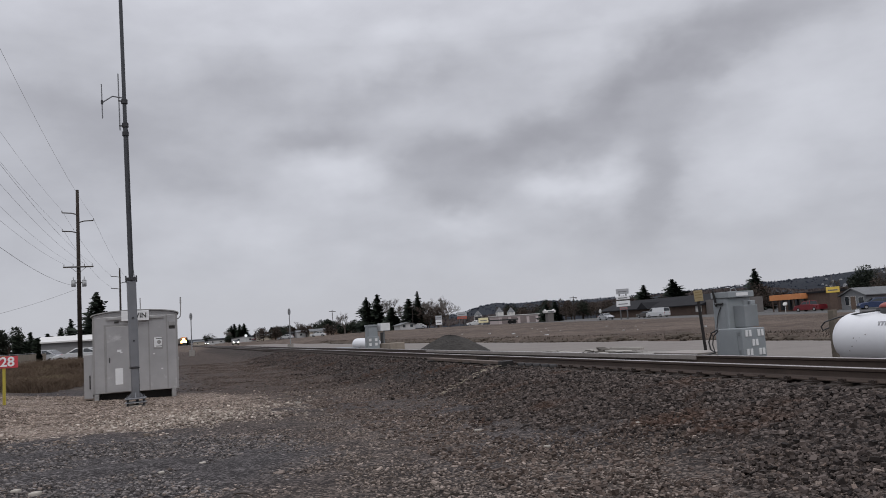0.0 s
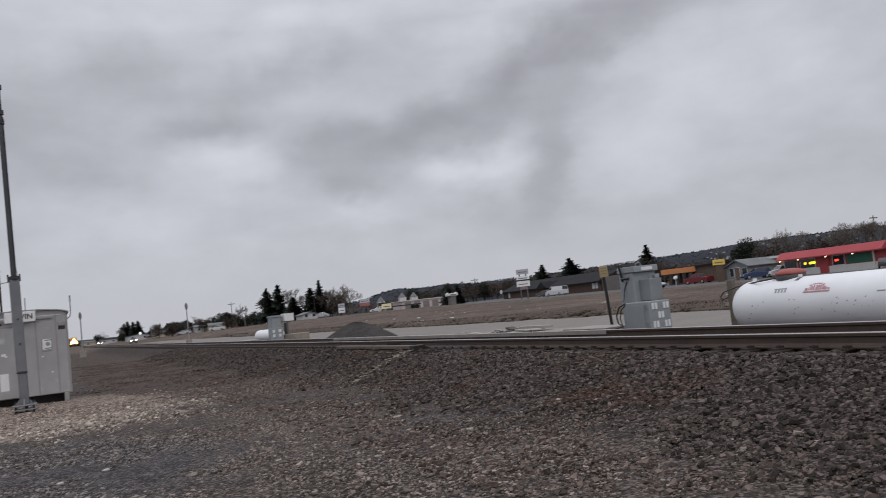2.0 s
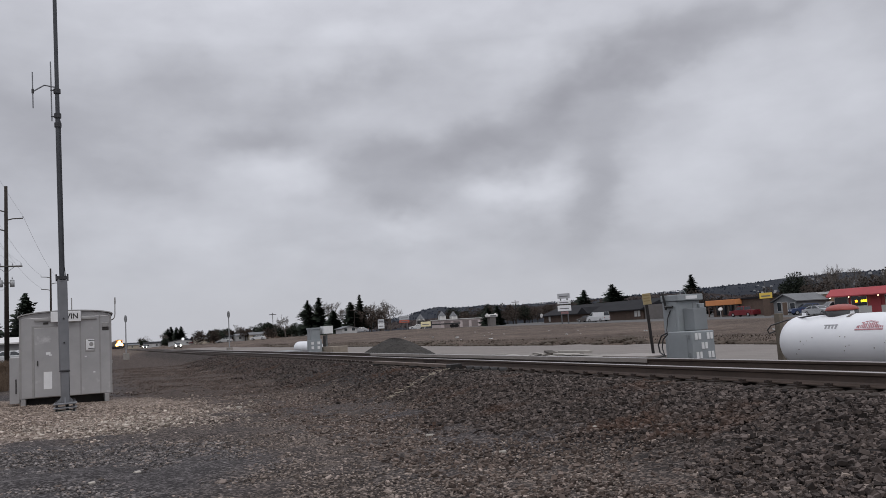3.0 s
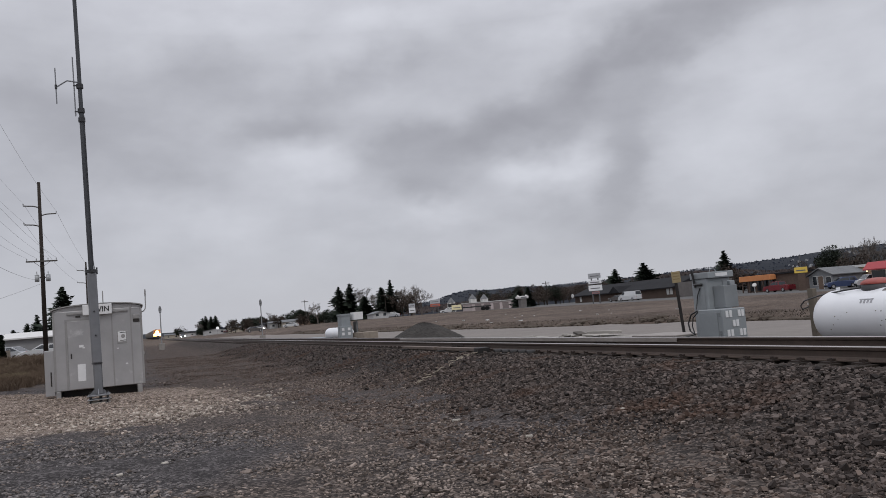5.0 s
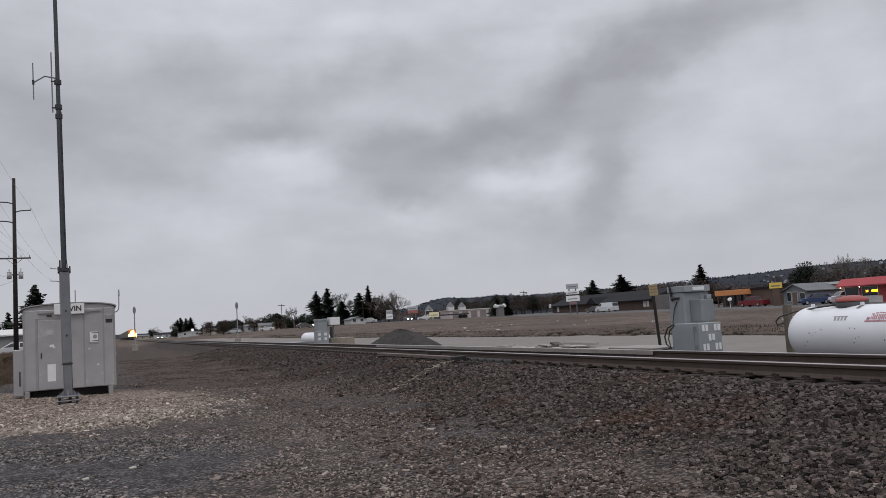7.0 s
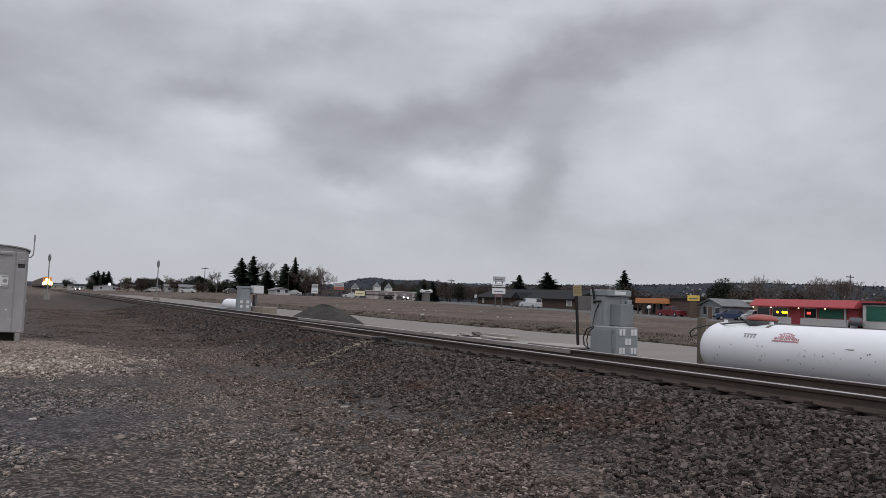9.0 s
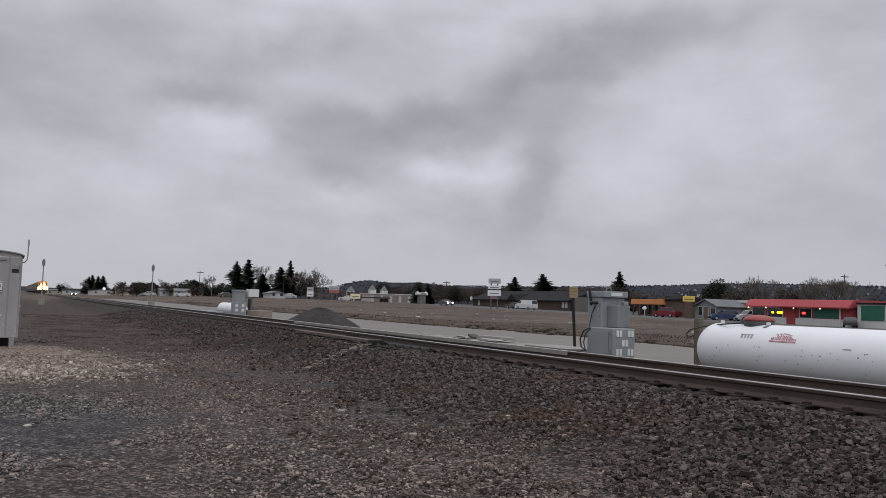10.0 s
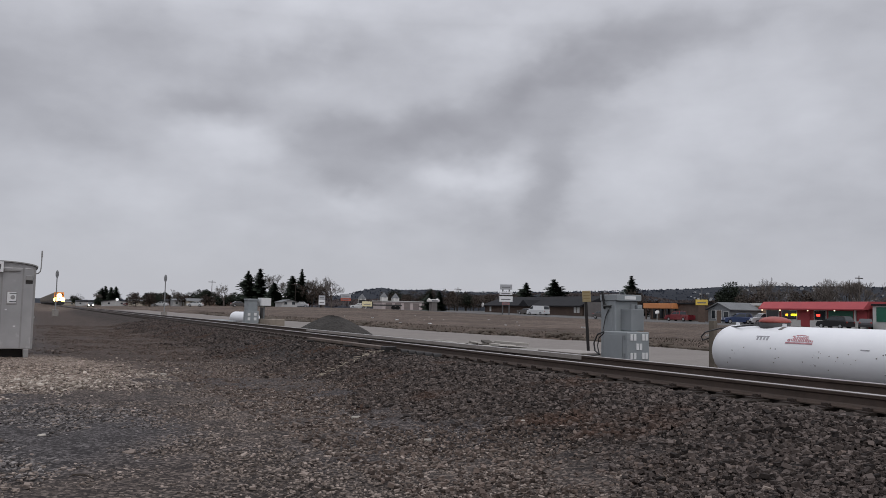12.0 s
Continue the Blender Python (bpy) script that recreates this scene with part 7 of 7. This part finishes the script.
def build_hills():
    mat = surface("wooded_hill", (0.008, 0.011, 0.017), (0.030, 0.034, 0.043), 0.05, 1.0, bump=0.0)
    houses = surface("far_white", (0, 0, 0), (0, 0, 0))

    def ridge(name, dist, stops, amp, seed, label):
        """stops: bearing and elevation in degrees of the skyline, as seen from the yard."""
        V, F = [], []
        n, rows = 420, 7
        b = np.linspace(stops[0][0], stops[-1][0], n)
        e = np.interp(b, *zip(*stops))
        for k in range(n):
            tooth = amp * (noise.noise((b[k] * 0.35, seed, 0)) * 1.6 + noise.noise((b[k] * 1.7, seed, 3)) * 0.7 + abs(noise.noise((b[k] * 9, seed, 7))) * 0.7)
            for j in range(rows):
                f = j / (rows - 1)
                d = dist * (1 + 0.35 * f)
                h = 1.5 + d * math.tan(radians(max(0.0, e[k] + tooth))) * math.sin(f * math.pi / 2) ** 0.8 if j else -4
                if j == rows - 1:
                    h *= 1.0
                V.append((d * math.sin(radians(b[k])), d * math.cos(radians(b[k])), h))
        for k in range(n - 1):
            for j in range(rows - 1):
                i = k * rows + j
                F.append((i, i + rows, i + rows + 1, i + 1))
        tagged(from_arrays(name, np.array(V), np.array(F), mat, True), label, "hill", kind="structure")

    far_stops = [(-40, 0.15), (0, 0.2), (8, 0.3), (14, 0.45), (18, 0.7), (20.3, 0.95), (21.6, 1.32), (22.6, 1.44), (24.2, 1.32), (26, 1.38), (28.3, 1.28), (32, 1.32), (36, 1.42), (40, 1.58), (44, 1.72), (47, 1.9), (50, 1.95), (54, 1.95), (60, 1.85), (75, 1.3), (95, 0.5)]
    near_stops = [(16, 0.0), (19, 0.45), (24, 0.62), (28, 0.85), (31, 1.1), (34, 1.2), (38, 1.3), (40.5, 1.2), (43, 0.85), (50, 0.9), (58, 0.9), (70, 0.5), (80, 0.0)]
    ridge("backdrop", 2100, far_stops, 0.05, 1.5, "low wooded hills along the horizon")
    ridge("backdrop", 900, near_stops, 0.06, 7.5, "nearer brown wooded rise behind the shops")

    def woods(dist, stops, n, height, seed, mat, label, top):
        """Small uneven trees standing over a ridge: four-sided tufts with bent tips."""
        g = np.random.default_rng(seed)
        b = g.uniform(stops[0][0] + 2, stops[-1][0] - 2, n)
        e = np.interp(b, *zip(*stops))
        keep = e > 0.25
        b, e = b[keep], e[keep]
        n = len(b)
        f = np.where(g.random(n) < top, g.uniform(0.75, 0.98, n), g.uniform(0.1, 0.95, n))
        d = dist * (1 + 0.35 * f)
        z = 1.5 + d * np.tan(np.radians(e)) * np.sin(f * np.pi / 2) ** 0.8 - 1.0
        h = height * g.uniform(0.45, 1.15, n)
        w = h * g.uniform(0.22, 0.75, n)
        c = np.stack([d * np.sin(np.radians(b)), d * np.cos(np.radians(b)), z], -1)
        a = g.uniform(0, 6.28, n)
        ring = np.stack([np.stack([w * np.cos(a + k * 1.5708), w * np.sin(a + k * 1.5708), h * g.uniform(0.1, 0.45, n)], -1) for k in range(4)], 1)
        tip = np.stack([w * g.uniform(-0.3, 0.3, n), w * g.uniform(-0.3, 0.3, n), h], -1)[:, None]
        V = np.concatenate([ring, tip], 1) + c[:, None]
        F = np.array([(0, 1, 4), (1, 2, 4), (2, 3, 4), (3, 0, 4)])[None] + (np.arange(n) * 5)[:, None, None]
        tagged(from_arrays("hill_woods", V.reshape(-1, 3), F.reshape(-1, 3), mat), label, "woods", kind="stuff")

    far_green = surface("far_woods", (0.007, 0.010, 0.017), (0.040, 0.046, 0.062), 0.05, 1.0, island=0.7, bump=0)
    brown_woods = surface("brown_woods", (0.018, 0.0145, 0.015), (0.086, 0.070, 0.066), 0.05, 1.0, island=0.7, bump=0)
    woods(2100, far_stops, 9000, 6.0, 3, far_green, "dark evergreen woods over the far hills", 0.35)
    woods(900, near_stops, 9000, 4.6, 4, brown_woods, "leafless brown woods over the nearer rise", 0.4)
    rng = random.Random(9)
    first = None
    for k in range(60):
        b = radians(rng.uniform(44, 57))
        f = rng.uniform(0.12, 0.75)
        d = 2100 * (1 + 0.35 * f)
        e = float(np.interp(math.degrees(b), *zip(*far_stops)))
        h = 1.5 + d * math.tan(radians(e)) * math.sin(f * math.pi / 2) ** 0.8 + 1.0
        m = pose(d * math.sin(b), d * math.cos(b), h, 0, 0, rng.uniform(0, 90)) @ Matrix.Scale(rng.uniform(0.3, 0.6), 4)
        if first is None:
            first = thing("hill_house", m, "tiny pale house on the wooded hillside", "house", "houses on the hill")
            part("wall", new_box(-7, 7, -5, 5, -6, 5), houses, first)
            part("roof", new_prism([(-7.5, 5), (7.5, 5), (0, 8.5)], "y", -5.5, 5.5), surface("grey_shingle", (0, 0, 0), (0, 0, 0)), first)
        else:
            o = copy_thing(first, Matrix.Identity(4))
            o.matrix_basis = m


# ---- vehicles ----
def vehicle(name, kind, paint, label, m, lights=False):
    """A car with its nose towards +y. kind: 'car', 'suv', 'pickup' or 'van'."""
    P = {
        "car": (4.5, 0.88, [(-2.25, 0.62), (-2.2, 0.86), (-1.55, 0.95), (1.0, 0.96), (2.0, 0.80), (2.25, 0.55)], [(-1.75, 0.93), (-1.0, 1.40), (0.15, 1.42), (0.95, 0.95)]),
        "suv": (4.7, 0.93, [(-2.3, 0.6), (-2.32, 1.0), (-2.2, 1.06), (1.0, 1.08), (2.1, 0.98), (2.35, 0.6)], [(-2.2, 1.05), (-1.85, 1.66), (0.0, 1.70), (1.0, 1.07)]),
        "pickup": (5.5, 0.95, [(-2.75, 0.6), (-2.75, 1.10), (-0.6, 1.12), (1.5, 1.12), (2.5, 1.02), (2.75, 0.6)], [(-0.85, 1.11), (-0.7, 1.78), (0.6, 1.80), (1.35, 1.11)]),
        "van": (5.3, 0.98, [(-2.65, 0.5), (-2.65, 1.2), (-2.6, 1.22), (1.7, 1.22), (2.5, 1.02), (2.65, 0.55)], [(-2.6, 1.2), (-2.5, 2.05), (1.0, 2.08), (1.9, 1.2)]),
    }[kind]
    ln, w, side, cab = P
    v = thing(name, m, label, "car" if kind in ("car", "suv") else kind)
    lower = [(-ln / 2 + 0.05, 0.28)] + side + [(ln / 2 - 0.05, 0.28)]
    bm = bmesh.new()
    prism(bm, lower[::-1], "x", -w, w)
    es = [e for e in bm.edges if abs(e.verts[0].co.x - e.verts[1].co.x) < 1e-4 and min(e.verts[0].co.z, e.verts[1].co.z) > 0.5]
    bmesh.ops.bevel(bm, geom=es, offset=0.08, segments=2, affect="EDGES", profile=0.5)
    body = part("body", bm, paint, v)
    bm = bmesh.new()
    k = 0.80
    lo = [bm.verts.new((s * w * (0.97 if z < cab[1][1] - 0.1 else k), y, z)) for s in (-1,) for y, z in cab]
    hi = [bm.verts.new((s * w * (0.97 if z < cab[1][1] - 0.1 else k), y, z)) for s in (1,) for y, z in cab]
    bm.faces.new(lo)
    bm.faces.new(hi[::-1])
    for i in range(len(cab)):
        j = (i + 1) % len(cab)
        bm.faces.new((lo[i], hi[i], hi[j], lo[j]))
    part("cabin", bm, paint, body)
    (y0, z0), (y1, z1), (y2, z2), (y3, z3) = cab
    g = glass()

    def quad_prism(bm, pts, t):
        n = (Vector(pts[1]) - Vector(pts[0])).cross(Vector(pts[3]) - Vector(pts[0])).normalized() * t
        a = [bm.verts.new(Vector(p) + n) for p in pts]
        b = [bm.verts.new(Vector(p) - n) for p in pts]
        bm.faces.new(a)
        bm.faces.new(b[::-1])
        for i in range(4):
            bm.faces.new((a[i], b[i], b[(i + 1) % 4], a[(i + 1) % 4]))
        return bm

    def at(s, y, f):
        return (s * (w * 0.97 + (w * k - w * 0.97) * f) * 1.0, y, z0 + 0.04 + (z1 - z0 - 0.06) * f)

    for s in (-1, 1):
        ym = (y1 + y2) / 2 - 0.05
        if kind == "van":
            spans = [((1.75, 1.05), (0.75, 0.72))]
        else:
            spans = [((y0 + 0.22, y1 + 0.12), (ym - 0.06, ym - 0.06)), ((ym + 0.04, ym + 0.04), (y3 - 0.22, y2 - 0.04))]
        for (a0, a1), (b0, b1) in spans:
            part("side_window", quad_prism(bmesh.new(), [at(s, a0, 0.1), at(s, b0, 0.1), at(s, b1, 0.88), at(s, a1, 0.88)], 0.012), g, body)
    for ya, za, yb, zb in ((y3, z3, y2, z2), (y0, z0, y1, z1)):
        pa = [(-w * 0.86, ya + (yb - ya) * 0.08, za + (zb - za) * 0.08), (w * 0.86, ya + (yb - ya) * 0.08, za + (zb - za) * 0.08), (w * 0.74, ya + (yb - ya) * 0.9, za + (zb - za) * 0.9), (-w * 0.74, ya + (yb - ya) * 0.9, za + (zb - za) * 0.9)]
        part("windscreen", quad_prism(bmesh.new(), pa, 0.012), g, body)
    tyre = surface("tyre_rubber", (0.010, 0.010, 0.010), (0.025, 0.025, 0.025), 6, 0.9)
    rim = surface("wheel_rim", (0.30, 0.30, 0.31), (0.45, 0.45, 0.46), 6, 0.4, 0.6)
    for s in (-1, 1):
        for yy in (-ln * 0.30, ln * 0.31):
            wh = part("wheel", new_rod((s * (w - 0.20), yy, 0.34), (s * (w + 0.012), yy, 0.34), 0.34, seg=18), tyre, v)
            part("rim", new_rod((s * (w + 0.0), yy, 0.34), (s * (w + 0.026), yy, 0.34), 0.21, seg=12), rim, wh)
    for s in (-1, 1):
        lamp = glow("headlight_on", (1.0, 0.95, 0.85), 30.0) if lights else surface("lamp_clear", (0.5, 0.5, 0.5), (0.6, 0.6, 0.6), 5, 0.2, bump=0)
        part("headlight", ball(bmesh.new(), (s * (w - 0.25), ln / 2 - 0.02, 0.72), 0.17 if lights else 0.12, sy=0.5, sub=1), lamp, v)
        part("tail_light", new_box(s * (w - 0.2) - 0.09, s * (w - 0.2) + 0.09, -ln / 2 - 0.03, -ln / 2 + 0.06, 0.78, 0.95, 0.02), surface("tail_red", (0.3, 0.02, 0.02), (0.4, 0.03, 0.03), 5, 0.3, bump=0), v)
    part("bumper", new_box(-w * 0.94, w * 0.94, ln / 2 - 0.08, ln / 2 + 0.03, 0.34, 0.52, 0.03), tyre, v)
    return v


def paint(name, c):
    return surface("paint_" + name, tuple(v * 0.88 for v in c), c, 1.5, 0.3, 0.1, 0.0)


def build_parked():
    def park(kind, col, rgb, x, y, rz, label):
        vehicle({"car": "parked_car", "suv": "parked_car", "pickup": "pickup_truck", "van": "delivery_van"}[kind], kind, paint(col, rgb), label, pose(x, y, gz(x, y) + 0.02, 0, 0, rz))

    park("pickup", "red", (0.17, 0.015, 0.022), 103.4, 109.6, 4, "parked dark red pickup truck by the shops")
    park("suv", "blue", (0.03, 0.05, 0.12), 104.0, 97.0, 60, "parked dark blue car in the lot")
    park("pickup", "white", (0.6, 0.61, 0.62), 107.5, 94.6, 70, "parked white service truck in the lot")
    park("van", "white", (0.72, 0.73, 0.75), 100.8, 150.6, 12, "parked white delivery van by the long dark building")
    park("car", "grey", (0.10, 0.09, 0.085), 101.6, 156.5, 12, "parked grey-brown car by the long dark building")
    park("car", "charcoal", (0.06, 0.06, 0.065), 102.9, 73.4, -55, "parked charcoal car beside the red shop")
    park("car", "white", (0, 0, 0), -6.9, 79.5, 80, "parked white car behind the fence")
    park("car", "silver", (0.42, 0.43, 0.45), -10.2, 80.5, 70, "parked silver car behind the fence")
    park("car", "white", (0, 0, 0), 42.6, 238, 70, "parked white car on the far lot")
    park("car", "white", (0, 0, 0), 36.6, 262, 60, "parked white car on the far lot")
    park("car", "silver", (0, 0, 0), 63.6, 206, 70, "parked silver car at the bank's end")
    park("car", "white", (0, 0, 0), 78.6, 203, 70, "parked white car by the roadside boards")
    park("car", "maroon", (0.12, 0.03, 0.03), 34.6, 330, 70, "parked maroon car on the far lot")
    # flatbed trailer by the depot
    t = thing("flatbed_trailer", pose(89.5, 211.5, gz(89.5, 211.5), 0, 0, 75), "long dark flatbed trailer by the depot", "trailer")
    dk = surface("signal_black", (0, 0, 0), (0, 0, 0))
    part("deck", new_box(-1.2, 1.2, -5, 5, 1.0, 1.35, 0.03), dk, t)
    part("cab", new_box(-1.2, 1.2, 5.2, 7.0, 0.6, 2.6, 0.15), dk, t)
    for yy in (-4, -2.8, 5.9):
        for s in (-1, 1):
            part("wheel", new_rod((s * 0.8, yy, 0.5), (s * 1.2, yy, 0.5), 0.5, seg=14), surface("tyre_rubber", (0, 0, 0), (0, 0, 0)), t)


def build_train():
    orange = surface("loco_orange", (0.50, 0.17, 0.02), (0.62, 0.24, 0.04), 1.0, 0.5)
    black = surface("signal_black", (0, 0, 0), (0, 0, 0))
    grey = surface("railcar_grey", (0.15, 0.135, 0.12), (0.25, 0.225, 0.20), 0.8, 0.8)
    lamp = glow("locomotive_lamp", (1.0, 0.54, 0.15), 8.0)
    loco = thing("locomotive", pose(TRACK_X, 492, RAIL_TOP), "orange diesel locomotive with its headlight and ditch lights on", "locomotive")
    part("frame", new_box(-1.5, 1.5, 0.2, 21.5, 0.95, 1.45, 0.05), black, loco)
    part("nose", new_prism([(0.6, 1.45), (0.6, 2.7), (1.0, 2.95), (2.2, 2.95), (2.2, 1.45)], "x", -0.85, 0.85), orange, loco, "orange short nose")
    cab = part("cab", new_prism([(2.2, 1.45), (2.1, 3.0), (2.35, 4.15), (2.7, 4.5), (4.8, 4.5), (4.8, 1.45)], "x", -1.5, 1.5), orange, loco, "orange cab")
    for s in (-1, 1):
        part("windscreen", new_box(s * 0.75 - 0.5, s * 0.75 + 0.5, 2.08, 2.3, 3.15, 3.85, 0.03), glass(), cab)
        part("side_window", new_box(s * 1.5 - 0.02, s * 1.5 + 0.02, 2.9, 4.2, 3.1, 3.9), glass(), cab)
    part("hood", new_box(-0.95, 0.95, 4.8, 20.5, 1.45, 4.3, 0.12), orange, loco, "long orange hood")
    part("roof_stripe", new_box(-0.97, 0.97, 4.85, 20.4, 3.75, 4.33, 0.05), black, loco, "dark upper hood")
    part("radiator", new_box(-1.3, 1.3, 16, 20.2, 3.6, 4.55, 0.1), black, loco)
    part("pilot", new_box(-1.4, 1.4, 0.0, 0.5, 0.15, 1.5, 0.08), black, loco)
    part("stripe", new_box(-0.87, 0.87, 0.57, 0.6, 2.0, 2.3), surface("sign_yellow", (0, 0, 0), (0, 0, 0)), loco, "yellow nose band")
    # real lamps, but the balls are swollen to model the glare around them
    part("headlight", ball(bmesh.new(), (0, 0.5, 3.25), 0.85, sy=0.5), lamp, loco, "glowing headlight, oversized to include its glare")
    for s in (-1, 1):
        part("ditch_light", ball(bmesh.new(), (s * 0.92, 0.35, 1.85), 0.92, sy=0.5), lamp, loco, "glowing ditch light, oversized to include its glare")
    wheel_m = surface("railcar_wheel", (0.03, 0.026, 0.024), (0.07, 0.06, 0.055), 4, 0.7)
    for yy in (2.6, 4.4, 6.2, 15.6, 17.4, 19.2):
        part("wheelset", new_rod((-0.78, yy, 0.5), (0.78, yy, 0.5), 0.5, seg=16), wheel_m, loco)
    for yy in (4.4, 17.4):
        part("truck_frame", new_box(-1.1, 1.1, yy - 2.6, yy + 2.6, 0.45, 0.95, 0.08), black, loco)
    cars = [loco]
    first = None
    for k in range(24):
        m = pose(TRACK_X, 492 + 22.5 + k * 17.2, RAIL_TOP)
        if first is None:
            first = thing("hopper_car", m, "grey-brown covered hopper car behind the locomotive", "railcar", "railcars of the train")
            part("body", new_prism([(-1.55, 1.8), (-1.5, 4.3), (-0.9, 4.7), (0.9, 4.7), (1.5, 4.3), (1.55, 1.8), (0.7, 0.7), (-0.7, 0.7)], "y", 1.0, 15.8), grey, first)
            for j in range(12):
                for s in (-1, 1):
                    part("rib", new_box(s * 1.56 - 0.05, s * 1.56 + 0.05, 1.4 + j * 1.25, 1.52 + j * 1.25, 1.8, 4.25), grey, first)
            part("sill", new_box(-1.4, 1.4, 0.1, 16.7, 0.85, 1.15, 0.03), black, first)
            part("roof_walk", new_box(-0.4, 0.4, 1.2, 15.6, 4.72, 4.82), black, first)
            for yy in (1.3, 3.1, 13.7, 15.5):
                part("wheelset", new_rod((-0.78, yy, 0.42), (0.78, yy, 0.42), 0.42, seg=14), wheel_m, first)
            cars.append(first)
        else:
            cars.append(copy_thing(first, m))
    return cars


# ---- build ----
build_ground()
build_road()
build_switch()
build_hut()
build_mast()
build_heater()
build_tank()
build_second_heater()
build_pile()
build_twigs()
build_signals()
build_poles()
build_brush()
build_litter()
build_houses()
build_shops()
build_hills()
build_trees()
build_parked()
TRAIN = build_train()
SUV = vehicle("passing_car", "suv", paint("black", (0.012, 0.012, 0.014)), "black car driving on the highway", pose(97, -243, gz(97, -243) + 0.04))
SILVER = vehicle("passing_car", "car", paint("silver", (0, 0, 0)), "silver car driving on the highway", pose(93, 159, gz(93, 159) + 0.04))
ONCOMING = vehicle("passing_car", "car", paint("grey", (0, 0, 0)), "distant grey car with its headlights on", pose(92, 455, gz(92, 455) + 0.04), True)
LANE_CAR = vehicle("passing_car", "suv", paint("charcoal", (0, 0, 0)), "far car with bright headlights on the service road", pose(19, 415, 0.3), True)
LANE_CAR_TWO = vehicle("passing_car", "car", paint("grey", (0, 0, 0)), "far car with headlights on the service road", pose(19, 242, 0.3), True)
build_track()
build_stones()


def motions():
    times = [0.5 * k for k in range(25)]
    for k, car in enumerate(TRAIN):
        y0 = 492 if k == 0 else 492 + 22.5 + (k - 1) * 17.2
        walk(car, [(t, pose(TRACK_X, y0 - 15.3 * t, RAIL_TOP)) for t in times])

    def drive(car, x, y_at, turn, lift=0.04):
        rows = []
        for t in times:
            y = y_at(t)
            rows.append((t, pose(x, y, gz(x, y) + lift, 0, 0, turn)))
        walk(car, rows)

    drive(SUV, 97.6, lambda t: 74.1 + 26.4 * (t - 12.0), 0)
    drive(SILVER, 93.2, lambda t: 97.0 - 25.0 * (t - 2.5), 180)
    drive(ONCOMING, 93.2, lambda t: 307.0 - 28.0 * (t - 5.25), 180)
    drive(LANE_CAR, 18.8, lambda t: 415.0 - 9.9 * t, 180)
    rows = []
    for t in times:
        f = min(1.0, max(0.0, (t - 3.5) / 4.0))
        x, y = 19.2 + 30.0 * f * f * (3 - 2 * f), 242.0 - 6.0 * min(t, 5.0)
        turn = 180 + 88 * min(1.0, max(0.0, (t - 3.2) / 1.6))
        rows.append((t, pose(x, y, gz(x, y) + 0.05, 0, 0, turn)))
    walk(LANE_CAR_TWO, rows)


motions()
